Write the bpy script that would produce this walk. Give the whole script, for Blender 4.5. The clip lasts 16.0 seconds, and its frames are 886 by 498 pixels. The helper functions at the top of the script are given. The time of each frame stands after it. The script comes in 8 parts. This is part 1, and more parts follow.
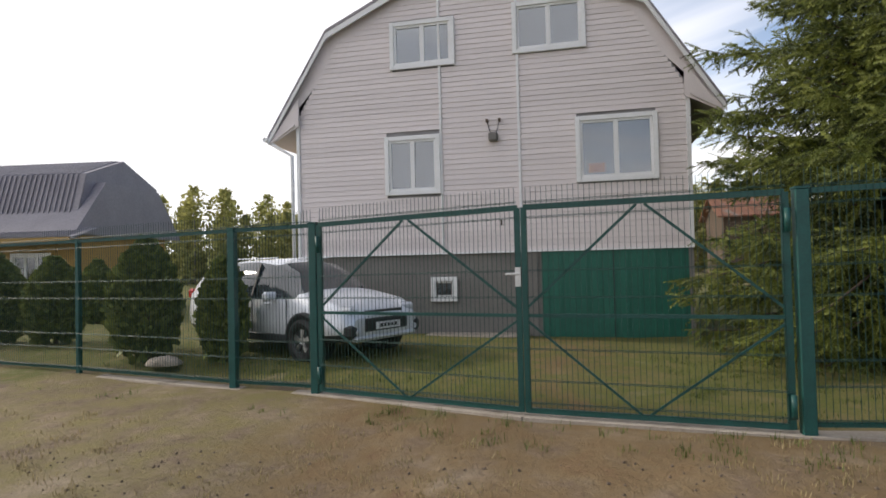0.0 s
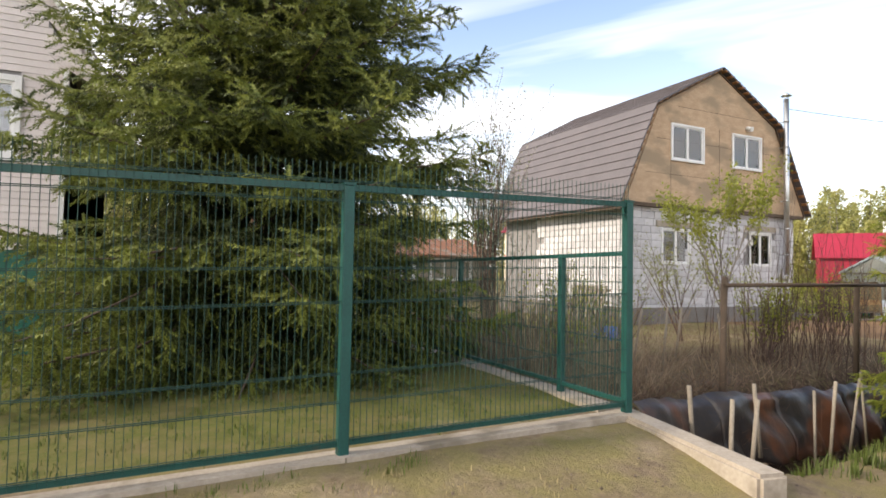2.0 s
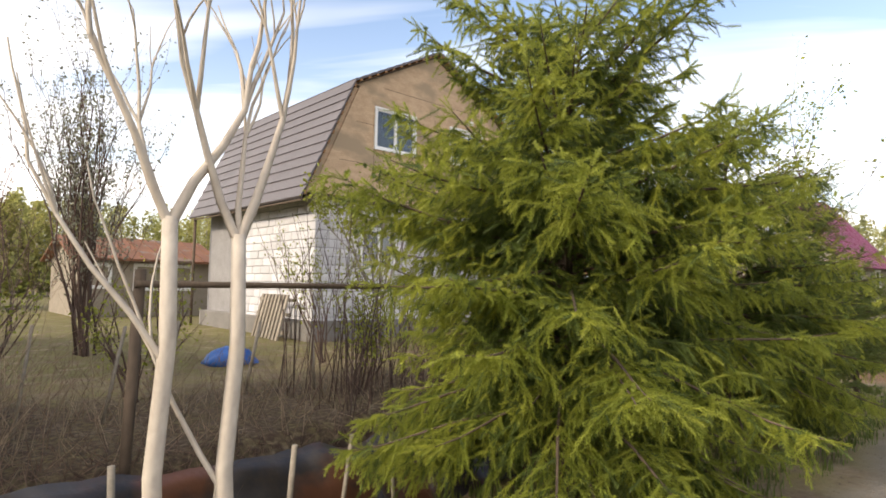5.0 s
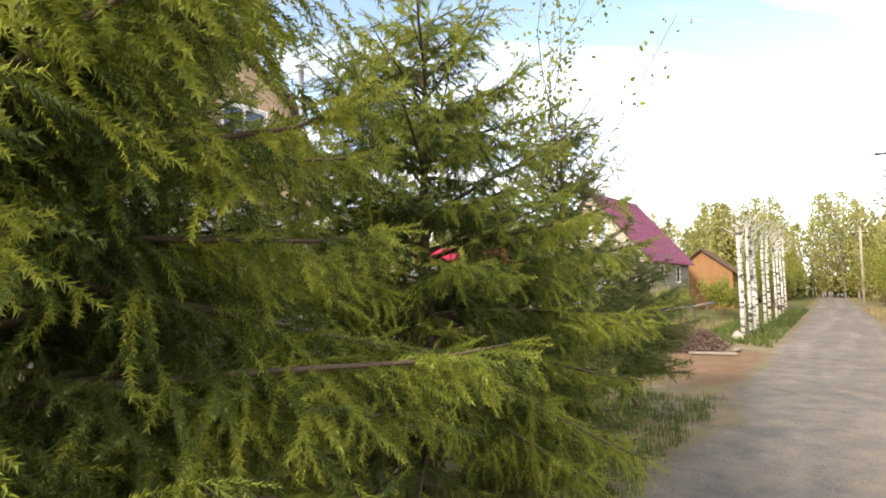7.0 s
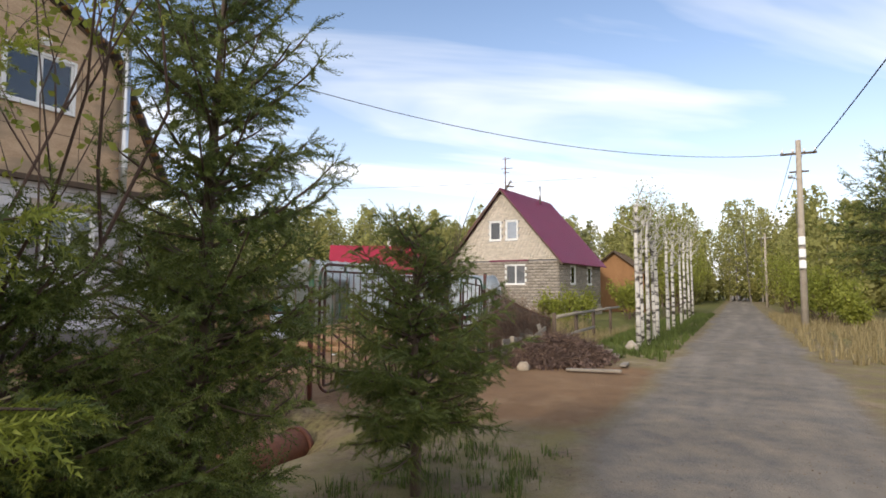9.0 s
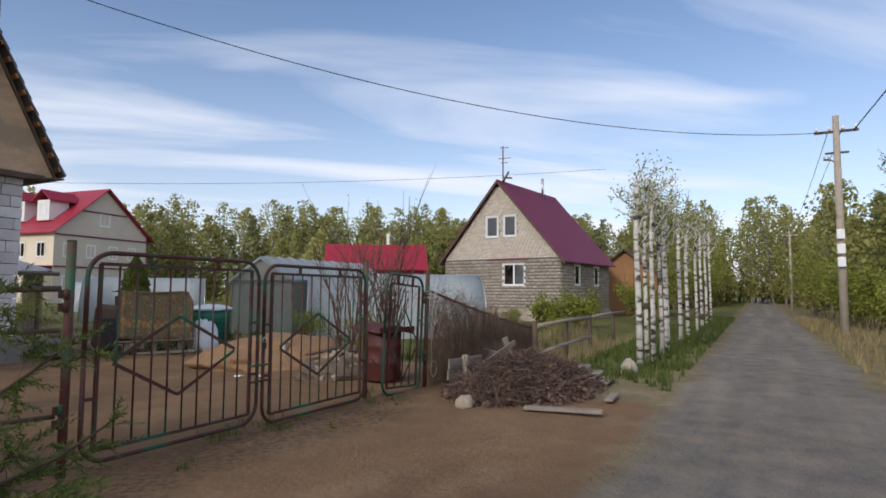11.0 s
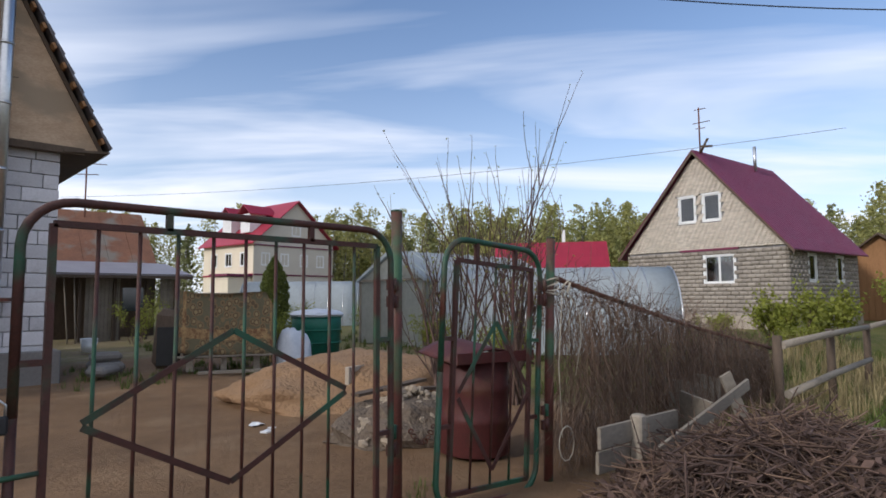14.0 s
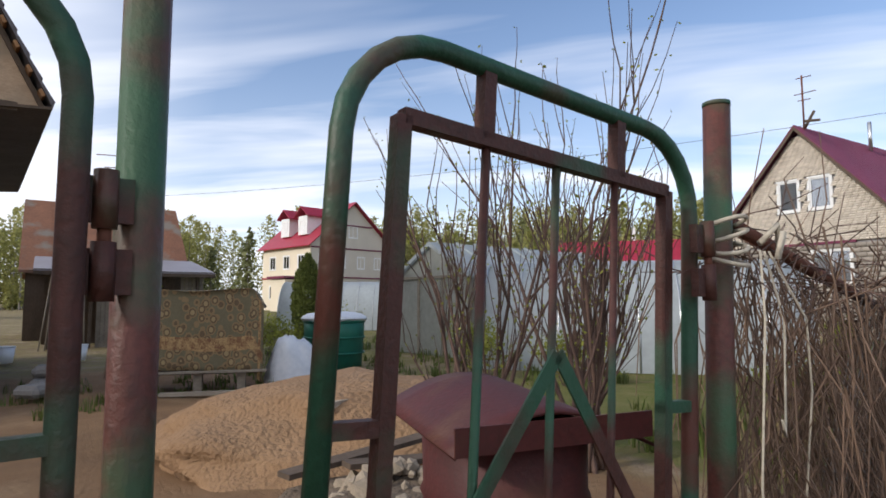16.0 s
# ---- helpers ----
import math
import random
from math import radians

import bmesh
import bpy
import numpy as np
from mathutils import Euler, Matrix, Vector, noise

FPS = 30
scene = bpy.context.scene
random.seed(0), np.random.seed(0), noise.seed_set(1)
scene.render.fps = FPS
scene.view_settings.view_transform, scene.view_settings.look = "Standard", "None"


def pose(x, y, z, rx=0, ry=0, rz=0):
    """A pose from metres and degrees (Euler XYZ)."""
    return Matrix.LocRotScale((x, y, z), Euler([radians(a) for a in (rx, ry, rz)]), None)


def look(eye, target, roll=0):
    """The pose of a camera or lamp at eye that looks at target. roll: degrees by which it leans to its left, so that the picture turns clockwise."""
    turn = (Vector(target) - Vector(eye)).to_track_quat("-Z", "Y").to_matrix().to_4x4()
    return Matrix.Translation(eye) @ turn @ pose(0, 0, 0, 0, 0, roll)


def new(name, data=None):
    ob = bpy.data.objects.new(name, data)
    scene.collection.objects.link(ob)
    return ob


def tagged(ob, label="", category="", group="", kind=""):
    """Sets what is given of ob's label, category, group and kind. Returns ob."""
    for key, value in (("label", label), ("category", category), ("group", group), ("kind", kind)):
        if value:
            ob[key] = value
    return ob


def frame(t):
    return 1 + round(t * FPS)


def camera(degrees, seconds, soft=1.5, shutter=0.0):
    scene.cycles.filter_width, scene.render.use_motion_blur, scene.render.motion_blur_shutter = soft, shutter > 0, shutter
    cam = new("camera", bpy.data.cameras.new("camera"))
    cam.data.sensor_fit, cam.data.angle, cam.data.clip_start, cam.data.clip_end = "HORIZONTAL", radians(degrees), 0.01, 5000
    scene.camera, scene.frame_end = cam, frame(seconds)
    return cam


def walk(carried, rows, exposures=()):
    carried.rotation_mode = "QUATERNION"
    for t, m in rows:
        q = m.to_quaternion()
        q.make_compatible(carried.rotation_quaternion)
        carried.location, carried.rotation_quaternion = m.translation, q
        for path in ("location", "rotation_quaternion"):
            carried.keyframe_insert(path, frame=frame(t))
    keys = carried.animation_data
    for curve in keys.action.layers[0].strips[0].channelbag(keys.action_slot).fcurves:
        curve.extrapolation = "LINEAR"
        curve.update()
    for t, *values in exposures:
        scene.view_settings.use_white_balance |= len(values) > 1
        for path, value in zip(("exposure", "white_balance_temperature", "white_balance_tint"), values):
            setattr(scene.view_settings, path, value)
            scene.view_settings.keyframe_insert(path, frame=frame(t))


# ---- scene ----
cam = camera(73.5, 16.0, soft=1.7)
PATH = [
    (0.0, (-0.644, -0.182, 1.669), (-1.091, 1.767, 1.715), -1.40),
    (0.5, (0.141, 0.226, 1.640), (0.127, 2.225, 1.686), 0.00),
    (1.0, (0.964, 0.545, 1.637), (1.299, 2.516, 1.692), 0.60),
    (1.5, (1.964, 0.780, 1.650), (2.548, 2.692, 1.701), 1.00),
    (2.0, (2.891, 0.958, 1.635), (3.769, 2.754, 1.711), 1.10),
    (2.5, (3.878, 1.119, 1.602), (5.013, 2.764, 1.691), 1.30),
    (3.0, (4.825, 1.242, 1.580), (6.111, 2.771, 1.685), 0.60),
    (3.2, (5.199, 1.279, 1.580), (6.513, 2.783, 1.680), 0.60),
    (5.5, (9.450, 1.600, 1.520), (10.807, 3.069, 1.654), 1.20),
    (6.0, (10.200, 1.750, 1.500), (11.585, 3.193, 1.638), 1.10),
    (6.5, (10.900, 1.860, 1.470), (12.457, 3.116, 1.620), -2.00),
    (7.0, (11.800, 1.840, 1.435), (13.476, 2.931, 1.585), -0.60),
    (7.5, (12.627, 1.817, 1.410), (14.370, 2.788, 1.552), 0.40),
    (8.0, (13.365, 1.776, 1.440), (15.147, 2.672, 1.584), 0.40),
    (8.5, (14.171, 1.724, 1.470), (15.957, 2.613, 1.612), 0.40),
    (9.0, (15.080, 1.672, 1.476), (16.866, 2.560, 1.622), 0.20),
    (11.5, (19.476, 2.021, 1.543), (21.213, 3.001, 1.693), 0.40),
    (12.0, (20.191, 2.298, 1.550), (21.848, 3.407, 1.701), 0.30),
    (12.5, (20.993, 2.687, 1.515), (22.536, 3.950, 1.666), 0.20),
    (13.0, (21.781, 3.048, 1.480), (23.286, 4.357, 1.634), 0.00),
    (13.5, (22.598, 3.496, 1.451), (24.022, 4.892, 1.608), -0.10),
    (14.0, (23.379, 3.905, 1.422), (24.771, 5.333, 1.584), -0.30),
    (14.5, (24.113, 4.458, 1.375), (25.430, 5.954, 1.543), -0.40),
    (15.0, (24.776, 5.012, 1.373), (26.059, 6.537, 1.540), -0.20),
    (15.5, (25.346, 5.576, 1.364), (26.578, 7.143, 1.532), 0.00),
    (16.0, (25.735, 5.922, 1.350), (26.969, 7.486, 1.525), -0.10),
]
walk(cam, [(t, look(eye, target, roll)) for t, eye, target, roll in PATH],
     [(0.0, 0.3, 6700, 14), (0.5, 0.6, 6700, 14), (1.0, 0.92, 7000, 14), (1.5, 1.08, 7100, 14), (3.0, 1.0, 7100, 14), (5.5, 0.95, 7200, 14), (6.0, 1.15, 7200, 14), (6.5, 1.5, 7200, 14), (7.0, 1.35, 7200, 14), (7.5, 1.1, 7100, 14),
      (8.0, 0.9, 6950, 14), (9.0, 0.4, 6700, 14), (11.5, -0.17, 6020, 14), (12.0, -0.2, 5920, 14), (12.5, -0.1, 5950, 14), (13.0, -0.05, 5980, 14), (14.0, -0.02, 6000, 14), (15.0, 0.05, 6050, 14), (16.0, 0.18, 6250, 14)])

# world: sky with thin streaked cloud
world = bpy.data.worlds.new("world")
scene.world = world
world.use_nodes = True
wt = world.node_tree
wt.nodes.clear()
SUN_EL, SUN_DIR = 27.0, Vector((-0.93, 0.12, 0.0)).normalized()
w_out = wt.nodes.new("ShaderNodeOutputWorld")
w_bg = wt.nodes.new("ShaderNodeBackground")
w_bg.inputs["Strength"].default_value = 0.155
sky = wt.nodes.new("ShaderNodeTexSky")
sky.sky_type = "NISHITA"
sky.sun_disc = False
sky.sun_elevation = radians(SUN_EL)
sky.sun_rotation = math.atan2(SUN_DIR.x, SUN_DIR.y)
sky.air_density, sky.dust_density, sky.ozone_density = 1.0, 0.6, 2.0
w_co = wt.nodes.new("ShaderNodeTexCoord")
w_sep = wt.nodes.new("ShaderNodeSeparateXYZ")
wt.links.new(w_co.outputs["Generated"], w_sep.inputs[0])


def w_math(op, a, b=None, clamp=False):
    n = wt.nodes.new("ShaderNodeMath")
    n.operation, n.use_clamp = op, clamp
    for i, v in enumerate((a, b)):
        if v is None:
            continue
        if isinstance(v, (int, float)):
            n.inputs[i].default_value = v
        else:
            wt.links.new(v, n.inputs[i])
    return n.outputs[0]


zc = w_math("MAXIMUM", w_sep.outputs["Z"], 0.04)
px = w_math("DIVIDE", w_sep.outputs["X"], w_math("ADD", zc, 0.12))
py = w_math("DIVIDE", w_sep.outputs["Y"], w_math("ADD", zc, 0.12))
w_comb = wt.nodes.new("ShaderNodeCombineXYZ")
wt.links.new(px, w_comb.inputs[0])
wt.links.new(py, w_comb.inputs[1])
w_map = wt.nodes.new("ShaderNodeMapping")
w_map.inputs["Scale"].default_value = (0.45, 1.5, 1.0)
w_map.inputs["Rotation"].default_value = (0, 0, radians(38))
w_map.inputs["Location"].default_value = (1.7, 0.6, 0.0)
w_turn = wt.nodes.new("ShaderNodeMapping")
w_turn.inputs["Rotation"].default_value = (0, 0, radians(45))
wt.links.new(w_comb.outputs[0], w_turn.inputs[0])
wt.links.new(w_turn.outputs[0], w_map.inputs[0])
w_noise = wt.nodes.new("ShaderNodeTexNoise")
w_noise.inputs["Scale"].default_value = 0.9
w_noise.inputs["Detail"].default_value = 5.0
w_noise.inputs["Roughness"].default_value = 0.5
w_noise.inputs["Distortion"].default_value = 0.5
wt.links.new(w_map.outputs[0], w_noise.inputs["Vector"])
streak = w_math("MULTIPLY", w_math("SUBTRACT", w_noise.outputs["Fac"], 0.47), 4.0, True)
# haze towards the horizon and towards the sun
haze = w_math("POWER", w_math("SUBTRACT", 1.0, zc, True), 6.0)
west = w_math("MULTIPLY", w_math("ADD", w_math("MULTIPLY", w_sep.outputs["X"], -0.9), 0.25), 1.6, True)
cover = w_math("ADD", w_math("ADD", w_math("MULTIPLY", streak, 0.88), w_math("MULTIPLY", haze, 0.95)), west, True)
w_mix = wt.nodes.new("ShaderNodeMixRGB")
wt.links.new(cover, w_mix.inputs[0])
wt.links.new(sky.outputs[0], w_mix.inputs[1])
w_mix.inputs[2].default_value = (6.6, 6.75, 6.95, 1)
wt.links.new(w_mix.outputs[0], w_bg.inputs["Color"])
wt.links.new(w_bg.outputs[0], w_out.inputs[0])

sun_data = bpy.data.lights.new("sun", "SUN")
sun_data.energy, sun_data.angle, sun_data.color = 2.1, radians(5.0), (1.0, 0.93, 0.8)
sun = new("sun", sun_data)
sun_from = Vector((SUN_DIR.x * math.cos(radians(SUN_EL)), SUN_DIR.y * math.cos(radians(SUN_EL)), math.sin(radians(SUN_EL))))
sun.matrix_world = look(sun_from * 60, (0, 0, 0))


# ---- materials ----
def mat(name, c1, c2=None, rough=0.7, metal=0.0, scale=4.0, fine=40.0, bump=0.15, per_object=0.0, per_island=0.0,
        contrast=1.0, stretch=(1, 1, 1), trans=0.0, c3=None, amount3=0.45, scale3=1.2, spec=0.4, dist=0.01):
    """Two-scale noise between two colours, with a third one in blotches, and a fine bump."""
    m = bpy.data.materials.new(name)
    m.use_nodes = True
    nt = m.node_tree
    b = nt.nodes["Principled BSDF"]
    c2 = c2 or tuple(v * 0.75 for v in c1)
    co = nt.nodes.new("ShaderNodeTexCoord")
    mp = nt.nodes.new("ShaderNodeMapping")
    mp.inputs["Scale"].default_value = stretch
    nt.links.new(co.outputs["Object"], mp.inputs[0])
    n1, n2 = nt.nodes.new("ShaderNodeTexNoise"), nt.nodes.new("ShaderNodeTexNoise")
    for n, s, d in ((n1, scale, 5), (n2, fine, 3)):
        n.inputs["Scale"].default_value, n.inputs["Detail"].default_value = s, d
        nt.links.new(mp.outputs[0], n.inputs["Vector"])
    add = nt.nodes.new("ShaderNodeMath")
    add.operation = "ADD"
    nt.links.new(n1.outputs["Fac"], add.inputs[0])
    nt.links.new(n2.outputs["Fac"], add.inputs[1])
    sc = nt.nodes.new("ShaderNodeMath")
    sc.operation, sc.use_clamp = "MULTIPLY_ADD", True
    nt.links.new(add.outputs[0], sc.inputs[0])
    sc.inputs[1].default_value, sc.inputs[2].default_value = 1.6 * contrast, 0.5 - 1.6 * contrast
    mix = nt.nodes.new("ShaderNodeMixRGB")
    nt.links.new(sc.outputs[0], mix.inputs[0])
    mix.inputs[1].default_value, mix.inputs[2].default_value = (*c1, 1), (*c2, 1)
    col = mix.outputs[0]
    if c3:
        n3 = nt.nodes.new("ShaderNodeTexNoise")
        n3.inputs["Scale"].default_value, n3.inputs["Detail"].default_value = scale3, 6
        nt.links.new(mp.outputs[0], n3.inputs["Vector"])
        s3 = nt.nodes.new("ShaderNodeMath")
        s3.operation, s3.use_clamp = "MULTIPLY_ADD", True
        nt.links.new(n3.outputs["Fac"], s3.inputs[0])
        s3.inputs[1].default_value, s3.inputs[2].default_value = 9.0, -9.0 * (1 - amount3)
        m3 = nt.nodes.new("ShaderNodeMixRGB")
        nt.links.new(s3.outputs[0], m3.inputs[0])
        nt.links.new(col, m3.inputs[1])
        m3.inputs[2].default_value = (*c3, 1)
        col = m3.outputs[0]
    if per_object or per_island:
        src = nt.nodes.new("ShaderNodeObjectInfo" if per_object else "ShaderNodeNewGeometry")
        rnd = src.outputs["Random" if per_object else "Random Per Island"]
        k = per_object or per_island
        mr = nt.nodes.new("ShaderNodeMapRange")
        mr.inputs["To Min"].default_value, mr.inputs["To Max"].default_value = 1 - k, 1 + k
        nt.links.new(rnd, mr.inputs["Value"])
        hs = nt.nodes.new("ShaderNodeHueSaturation")
        nt.links.new(mr.outputs[0], hs.inputs["Value"])
        nt.links.new(col, hs.inputs["Color"])
        col = hs.outputs[0]
    nt.links.new(col, b.inputs["Base Color"])
    b.inputs["Roughness"].default_value, b.inputs["Metallic"].default_value = rough, metal
    b.inputs["Specular IOR Level"].default_value = spec
    if bump:
        bp = nt.nodes.new("ShaderNodeBump")
        bp.inputs["Strength"].default_value, bp.inputs["Distance"].default_value = bump, dist
        nt.links.new(add.outputs[0], bp.inputs["Height"])
        nt.links.new(bp.outputs[0], b.inputs["Normal"])
    if trans:
        tr, mx = nt.nodes.new("ShaderNodeBsdfTranslucent"), nt.nodes.new("ShaderNodeMixShader")
        nt.links.new(col, tr.inputs["Color"])
        mx.inputs[0].default_value = trans
        nt.links.new(b.outputs[0], mx.inputs[1])
        nt.links.new(tr.outputs[0], mx.inputs[2])
        nt.links.new(mx.outputs[0], nt.nodes["Material Output"].inputs["Surface"])
    return m


def glass_mat(name, tint=(0.9, 0.95, 1.0), rough=0.03):
    m = bpy.data.materials.new(name)
    m.use_nodes = True
    nt = m.node_tree
    nt.nodes.remove(nt.nodes["Principled BSDF"])
    tr, gl, mx = (nt.nodes.new("ShaderNodeBsdf" + k) for k in ("Transparent", "Glossy")), None, nt.nodes.new("ShaderNodeMixShader")
    tr, gl = list(tr)
    tr.inputs["Color"].default_value = (*tint, 1)
    gl.inputs["Roughness"].default_value = rough
    fr = nt.nodes.new("ShaderNodeFresnel")
    fr.inputs["IOR"].default_value = 2.1
    nt.links.new(fr.outputs[0], mx.inputs[0])
    nt.links.new(tr.outputs[0], mx.inputs[1])
    nt.links.new(gl.outputs[0], mx.inputs[2])
    nt.links.new(mx.outputs[0], nt.nodes["Material Output"].inputs["Surface"])
    return m


M = {}
M["siding"] = mat("cream_vinyl_siding", (0.72, 0.655, 0.64), (0.65, 0.585, 0.57), 0.55, scale=0.8, fine=30, bump=0.05, per_object=0.05)
M["white"] = mat("white_plastic", (0.8, 0.8, 0.8), (0.7, 0.7, 0.69), 0.35, scale=2, fine=20, bump=0.03)
M["plinth"] = mat("grey_plaster", (0.22, 0.205, 0.19), (0.16, 0.15, 0.14), 0.9, scale=1.5, fine=25, bump=0.25)
M["green_metal"] = mat("green_painted_sheet", (0.012, 0.13, 0.09), (0.01, 0.1, 0.07), 0.5, scale=1.5, fine=12, bump=0.08)
M["green_paint"] = mat("green_fence_paint", (0.01, 0.082, 0.07), (0.008, 0.056, 0.049), 0.42, scale=6, fine=50, bump=0.1, c3=(0.05, 0.05, 0.035), amount3=0.34, scale3=5)
M["green_wire"] = mat("green_coated_wire", (0.01, 0.055, 0.045), (0.008, 0.042, 0.036), 0.5, scale=5, fine=30, bump=0.0)
M["roof_grey"] = mat("grey_metal_roof", (0.27, 0.25, 0.27), (0.2, 0.185, 0.205), 0.5, scale=1.2, fine=14, bump=0.1, spec=0.5)
M["roof_dark"] = mat("dark_grey_metal_tiles", (0.12, 0.105, 0.11), (0.085, 0.075, 0.08), 0.5, scale=1, fine=18, bump=0.1)
M["roof_wine"] = mat("wine_red_metal_roof", (0.175, 0.026, 0.068), (0.13, 0.02, 0.052), 0.45, scale=1, fine=9, bump=0.08)
M["roof_red"] = mat("red_metal_roof", (0.34, 0.02, 0.045), (0.26, 0.016, 0.035), 0.45, scale=1, fine=9, bump=0.08)
M["block"] = mat("aerated_concrete_block", (0.62, 0.61, 0.63), (0.5, 0.49, 0.5), 0.95, scale=2.5, fine=35, bump=0.3, per_object=0.16, c3=(0.36, 0.345, 0.35), amount3=0.42, scale3=1.3)
M["mortar"] = mat("grey_mortar", (0.3, 0.29, 0.29), (0.22, 0.21, 0.21), 0.95, scale=3, fine=30, bump=0.3)
M["osb"] = mat("weathered_strand_board", (0.54, 0.39, 0.26), (0.42, 0.29, 0.185), 0.85, scale=3, fine=22, bump=0.2, contrast=1.3, stretch=(1, 1, 2.2), c3=(0.33, 0.25, 0.17), amount3=0.5, scale3=0.7)
M["wood_dark"] = mat("dark_weathered_wood", (0.12, 0.085, 0.06), (0.07, 0.05, 0.035), 0.85, scale=3, fine=30, bump=0.3, stretch=(1, 1, 0.3))
M["wood_grey"] = mat("grey_weathered_wood", (0.3, 0.26, 0.21), (0.2, 0.17, 0.135), 0.9, scale=3, fine=30, bump=0.35, stretch=(0.4, 1, 1), per_object=0.15)
M["wood_orange"] = mat("orange_wood_boards", (0.33, 0.17, 0.075), (0.24, 0.12, 0.05), 0.8, scale=2, fine=20, bump=0.2, stretch=(1, 1, 0.2))
M["zinc"] = mat("galvanised_steel", (0.62, 0.63, 0.64), (0.5, 0.51, 0.52), 0.28, metal=0.9, scale=3, fine=20, bump=0.04)
M["rust"] = mat("rusted_iron", (0.17, 0.062, 0.035), (0.09, 0.035, 0.024), 0.8, scale=5, fine=45, bump=0.35, c3=(0.03, 0.022, 0.02), amount3=0.42, scale3=2)
M["rust_pipe"] = mat("rusted_pipe", (0.27, 0.1, 0.045), (0.14, 0.05, 0.028), 0.8, scale=3, fine=35, bump=0.35, c3=(0.3, 0.22, 0.13), amount3=0.4, scale3=1.6)
M["maroon"] = mat("maroon_rusty_paint", (0.085, 0.018, 0.017), (0.055, 0.015, 0.014), 0.6, scale=4, fine=40, bump=0.25, c3=(0.09, 0.035, 0.022), amount3=0.45, scale3=3)
M["gate_rust"] = mat("gate_paint_flaking_to_rust", (0.08, 0.026, 0.019), (0.045, 0.019, 0.014), 0.6, scale=7, fine=70, bump=0.35, c3=(0.025, 0.085, 0.048), amount3=0.48, scale3=2.2)
M["gate_post"] = mat("post_paint_worn_to_rust", (0.13, 0.04, 0.03), (0.07, 0.026, 0.02), 0.55, scale=5, fine=60, bump=0.35, c3=(0.04, 0.1, 0.05), amount3=0.52, scale3=2.2)
M["gate_green"] = mat("worn_green_gate_paint", (0.024, 0.09, 0.052), (0.016, 0.058, 0.034), 0.5, scale=7, fine=70, bump=0.3, c3=(0.095, 0.032, 0.022), amount3=0.5, scale3=2.6)
M["needle"] = mat("young_spruce_shoots", (0.36, 0.38, 0.06), (0.22, 0.26, 0.042), 0.6, scale=1.6, fine=6, bump=0, per_island=0.3, trans=0.4, contrast=1.4)
# older needles, darkened further to carry the shade inside the crown
M["needle_old_shaded"] = mat("shaded_old_spruce_needles", (0.14, 0.18, 0.035), (0.065, 0.095, 0.022), 0.6, scale=1.6, fine=6, bump=0, per_island=0.3, trans=0.2, contrast=1.3)
M["needle_dark"] = mat("dark_spruce_shoots", (0.165, 0.19, 0.04), (0.08, 0.108, 0.025), 0.6, scale=1.2, fine=5, bump=0, per_island=0.3, trans=0.22, contrast=1.4)
M["needle_mid"] = mat("mid_green_spruce_shoots", (0.2, 0.225, 0.042), (0.1, 0.13, 0.03), 0.6, scale=1.2, fine=5, bump=0, per_island=0.3, trans=0.22, contrast=1.4)
# inner needles of the broad spruces; the crown's shade is in this colour
M["needle_deep_shaded"] = mat("shaded_deep_green_spruce_needles", (0.06, 0.08, 0.022), (0.035, 0.05, 0.016), 0.65, scale=1.2, fine=5, bump=0, per_island=0.3, trans=0.12, contrast=1.3)
M["thuja"] = mat("thuja_foliage", (0.16, 0.185, 0.04), (0.09, 0.115, 0.028), 0.65, scale=2, fine=10, bump=0, per_island=0.35, trans=0.2)
M["leaf"] = mat("spring_leaves", (0.3, 0.31, 0.05), (0.19, 0.22, 0.035), 0.6, scale=1, fine=6, bump=0, per_island=0.3, trans=0.45)
M["leaf_forest"] = mat("forest_leaves", (0.45, 0.42, 0.15), (0.28, 0.29, 0.1), 0.7, scale=0.12, fine=0.6, bump=0, per_island=0.3, trans=0.5)
M["leaf_pine"] = mat("far_conifer_needles", (0.25, 0.26, 0.11), (0.16, 0.18, 0.08), 0.7, scale=0.2, fine=1, bump=0, per_island=0.3, trans=0.2)
M["bark"] = mat("spruce_bark", (0.13, 0.09, 0.065), (0.07, 0.05, 0.036), 0.9, scale=6, fine=40, bump=0.5, stretch=(1, 1, 0.4))
M["birch"] = mat("white_birch_bark", (0.64, 0.61, 0.57), (0.48, 0.45, 0.41), 0.75, scale=3, fine=18, bump=0.2, stretch=(1, 1, 3), c3=(0.05, 0.042, 0.036), amount3=0.49, scale3=2.8)
M["pale_bark"] = mat("pale_grey_bark", (0.5, 0.44, 0.37), (0.36, 0.31, 0.26), 0.8, scale=5, fine=30, bump=0.25, stretch=(1, 1, 0.6))
M["twig"] = mat("brown_twigs", (0.135, 0.085, 0.066), (0.08, 0.05, 0.04), 0.85, scale=4, fine=20, bump=0, per_island=0.35)
M["vine"] = mat("dry_vines", (0.23, 0.15, 0.1), (0.12, 0.075, 0.055), 0.85, scale=2, fine=12, bump=0, per_island=0.35)
M["bud"] = mat("grey_green_buds", (0.3, 0.3, 0.22), (0.2, 0.2, 0.15), 0.8, scale=2, fine=12, bump=0, per_island=0.3, trans=0.3)
M["grey_twig"] = mat("grey_twigs", (0.3, 0.27, 0.24), (0.2, 0.175, 0.155), 0.85, scale=4, fine=20, bump=0, per_island=0.3)
M["dry_stem"] = mat("dry_stems", (0.33, 0.25, 0.17), (0.2, 0.14, 0.095), 0.85, scale=2, fine=12, bump=0, per_island=0.35)
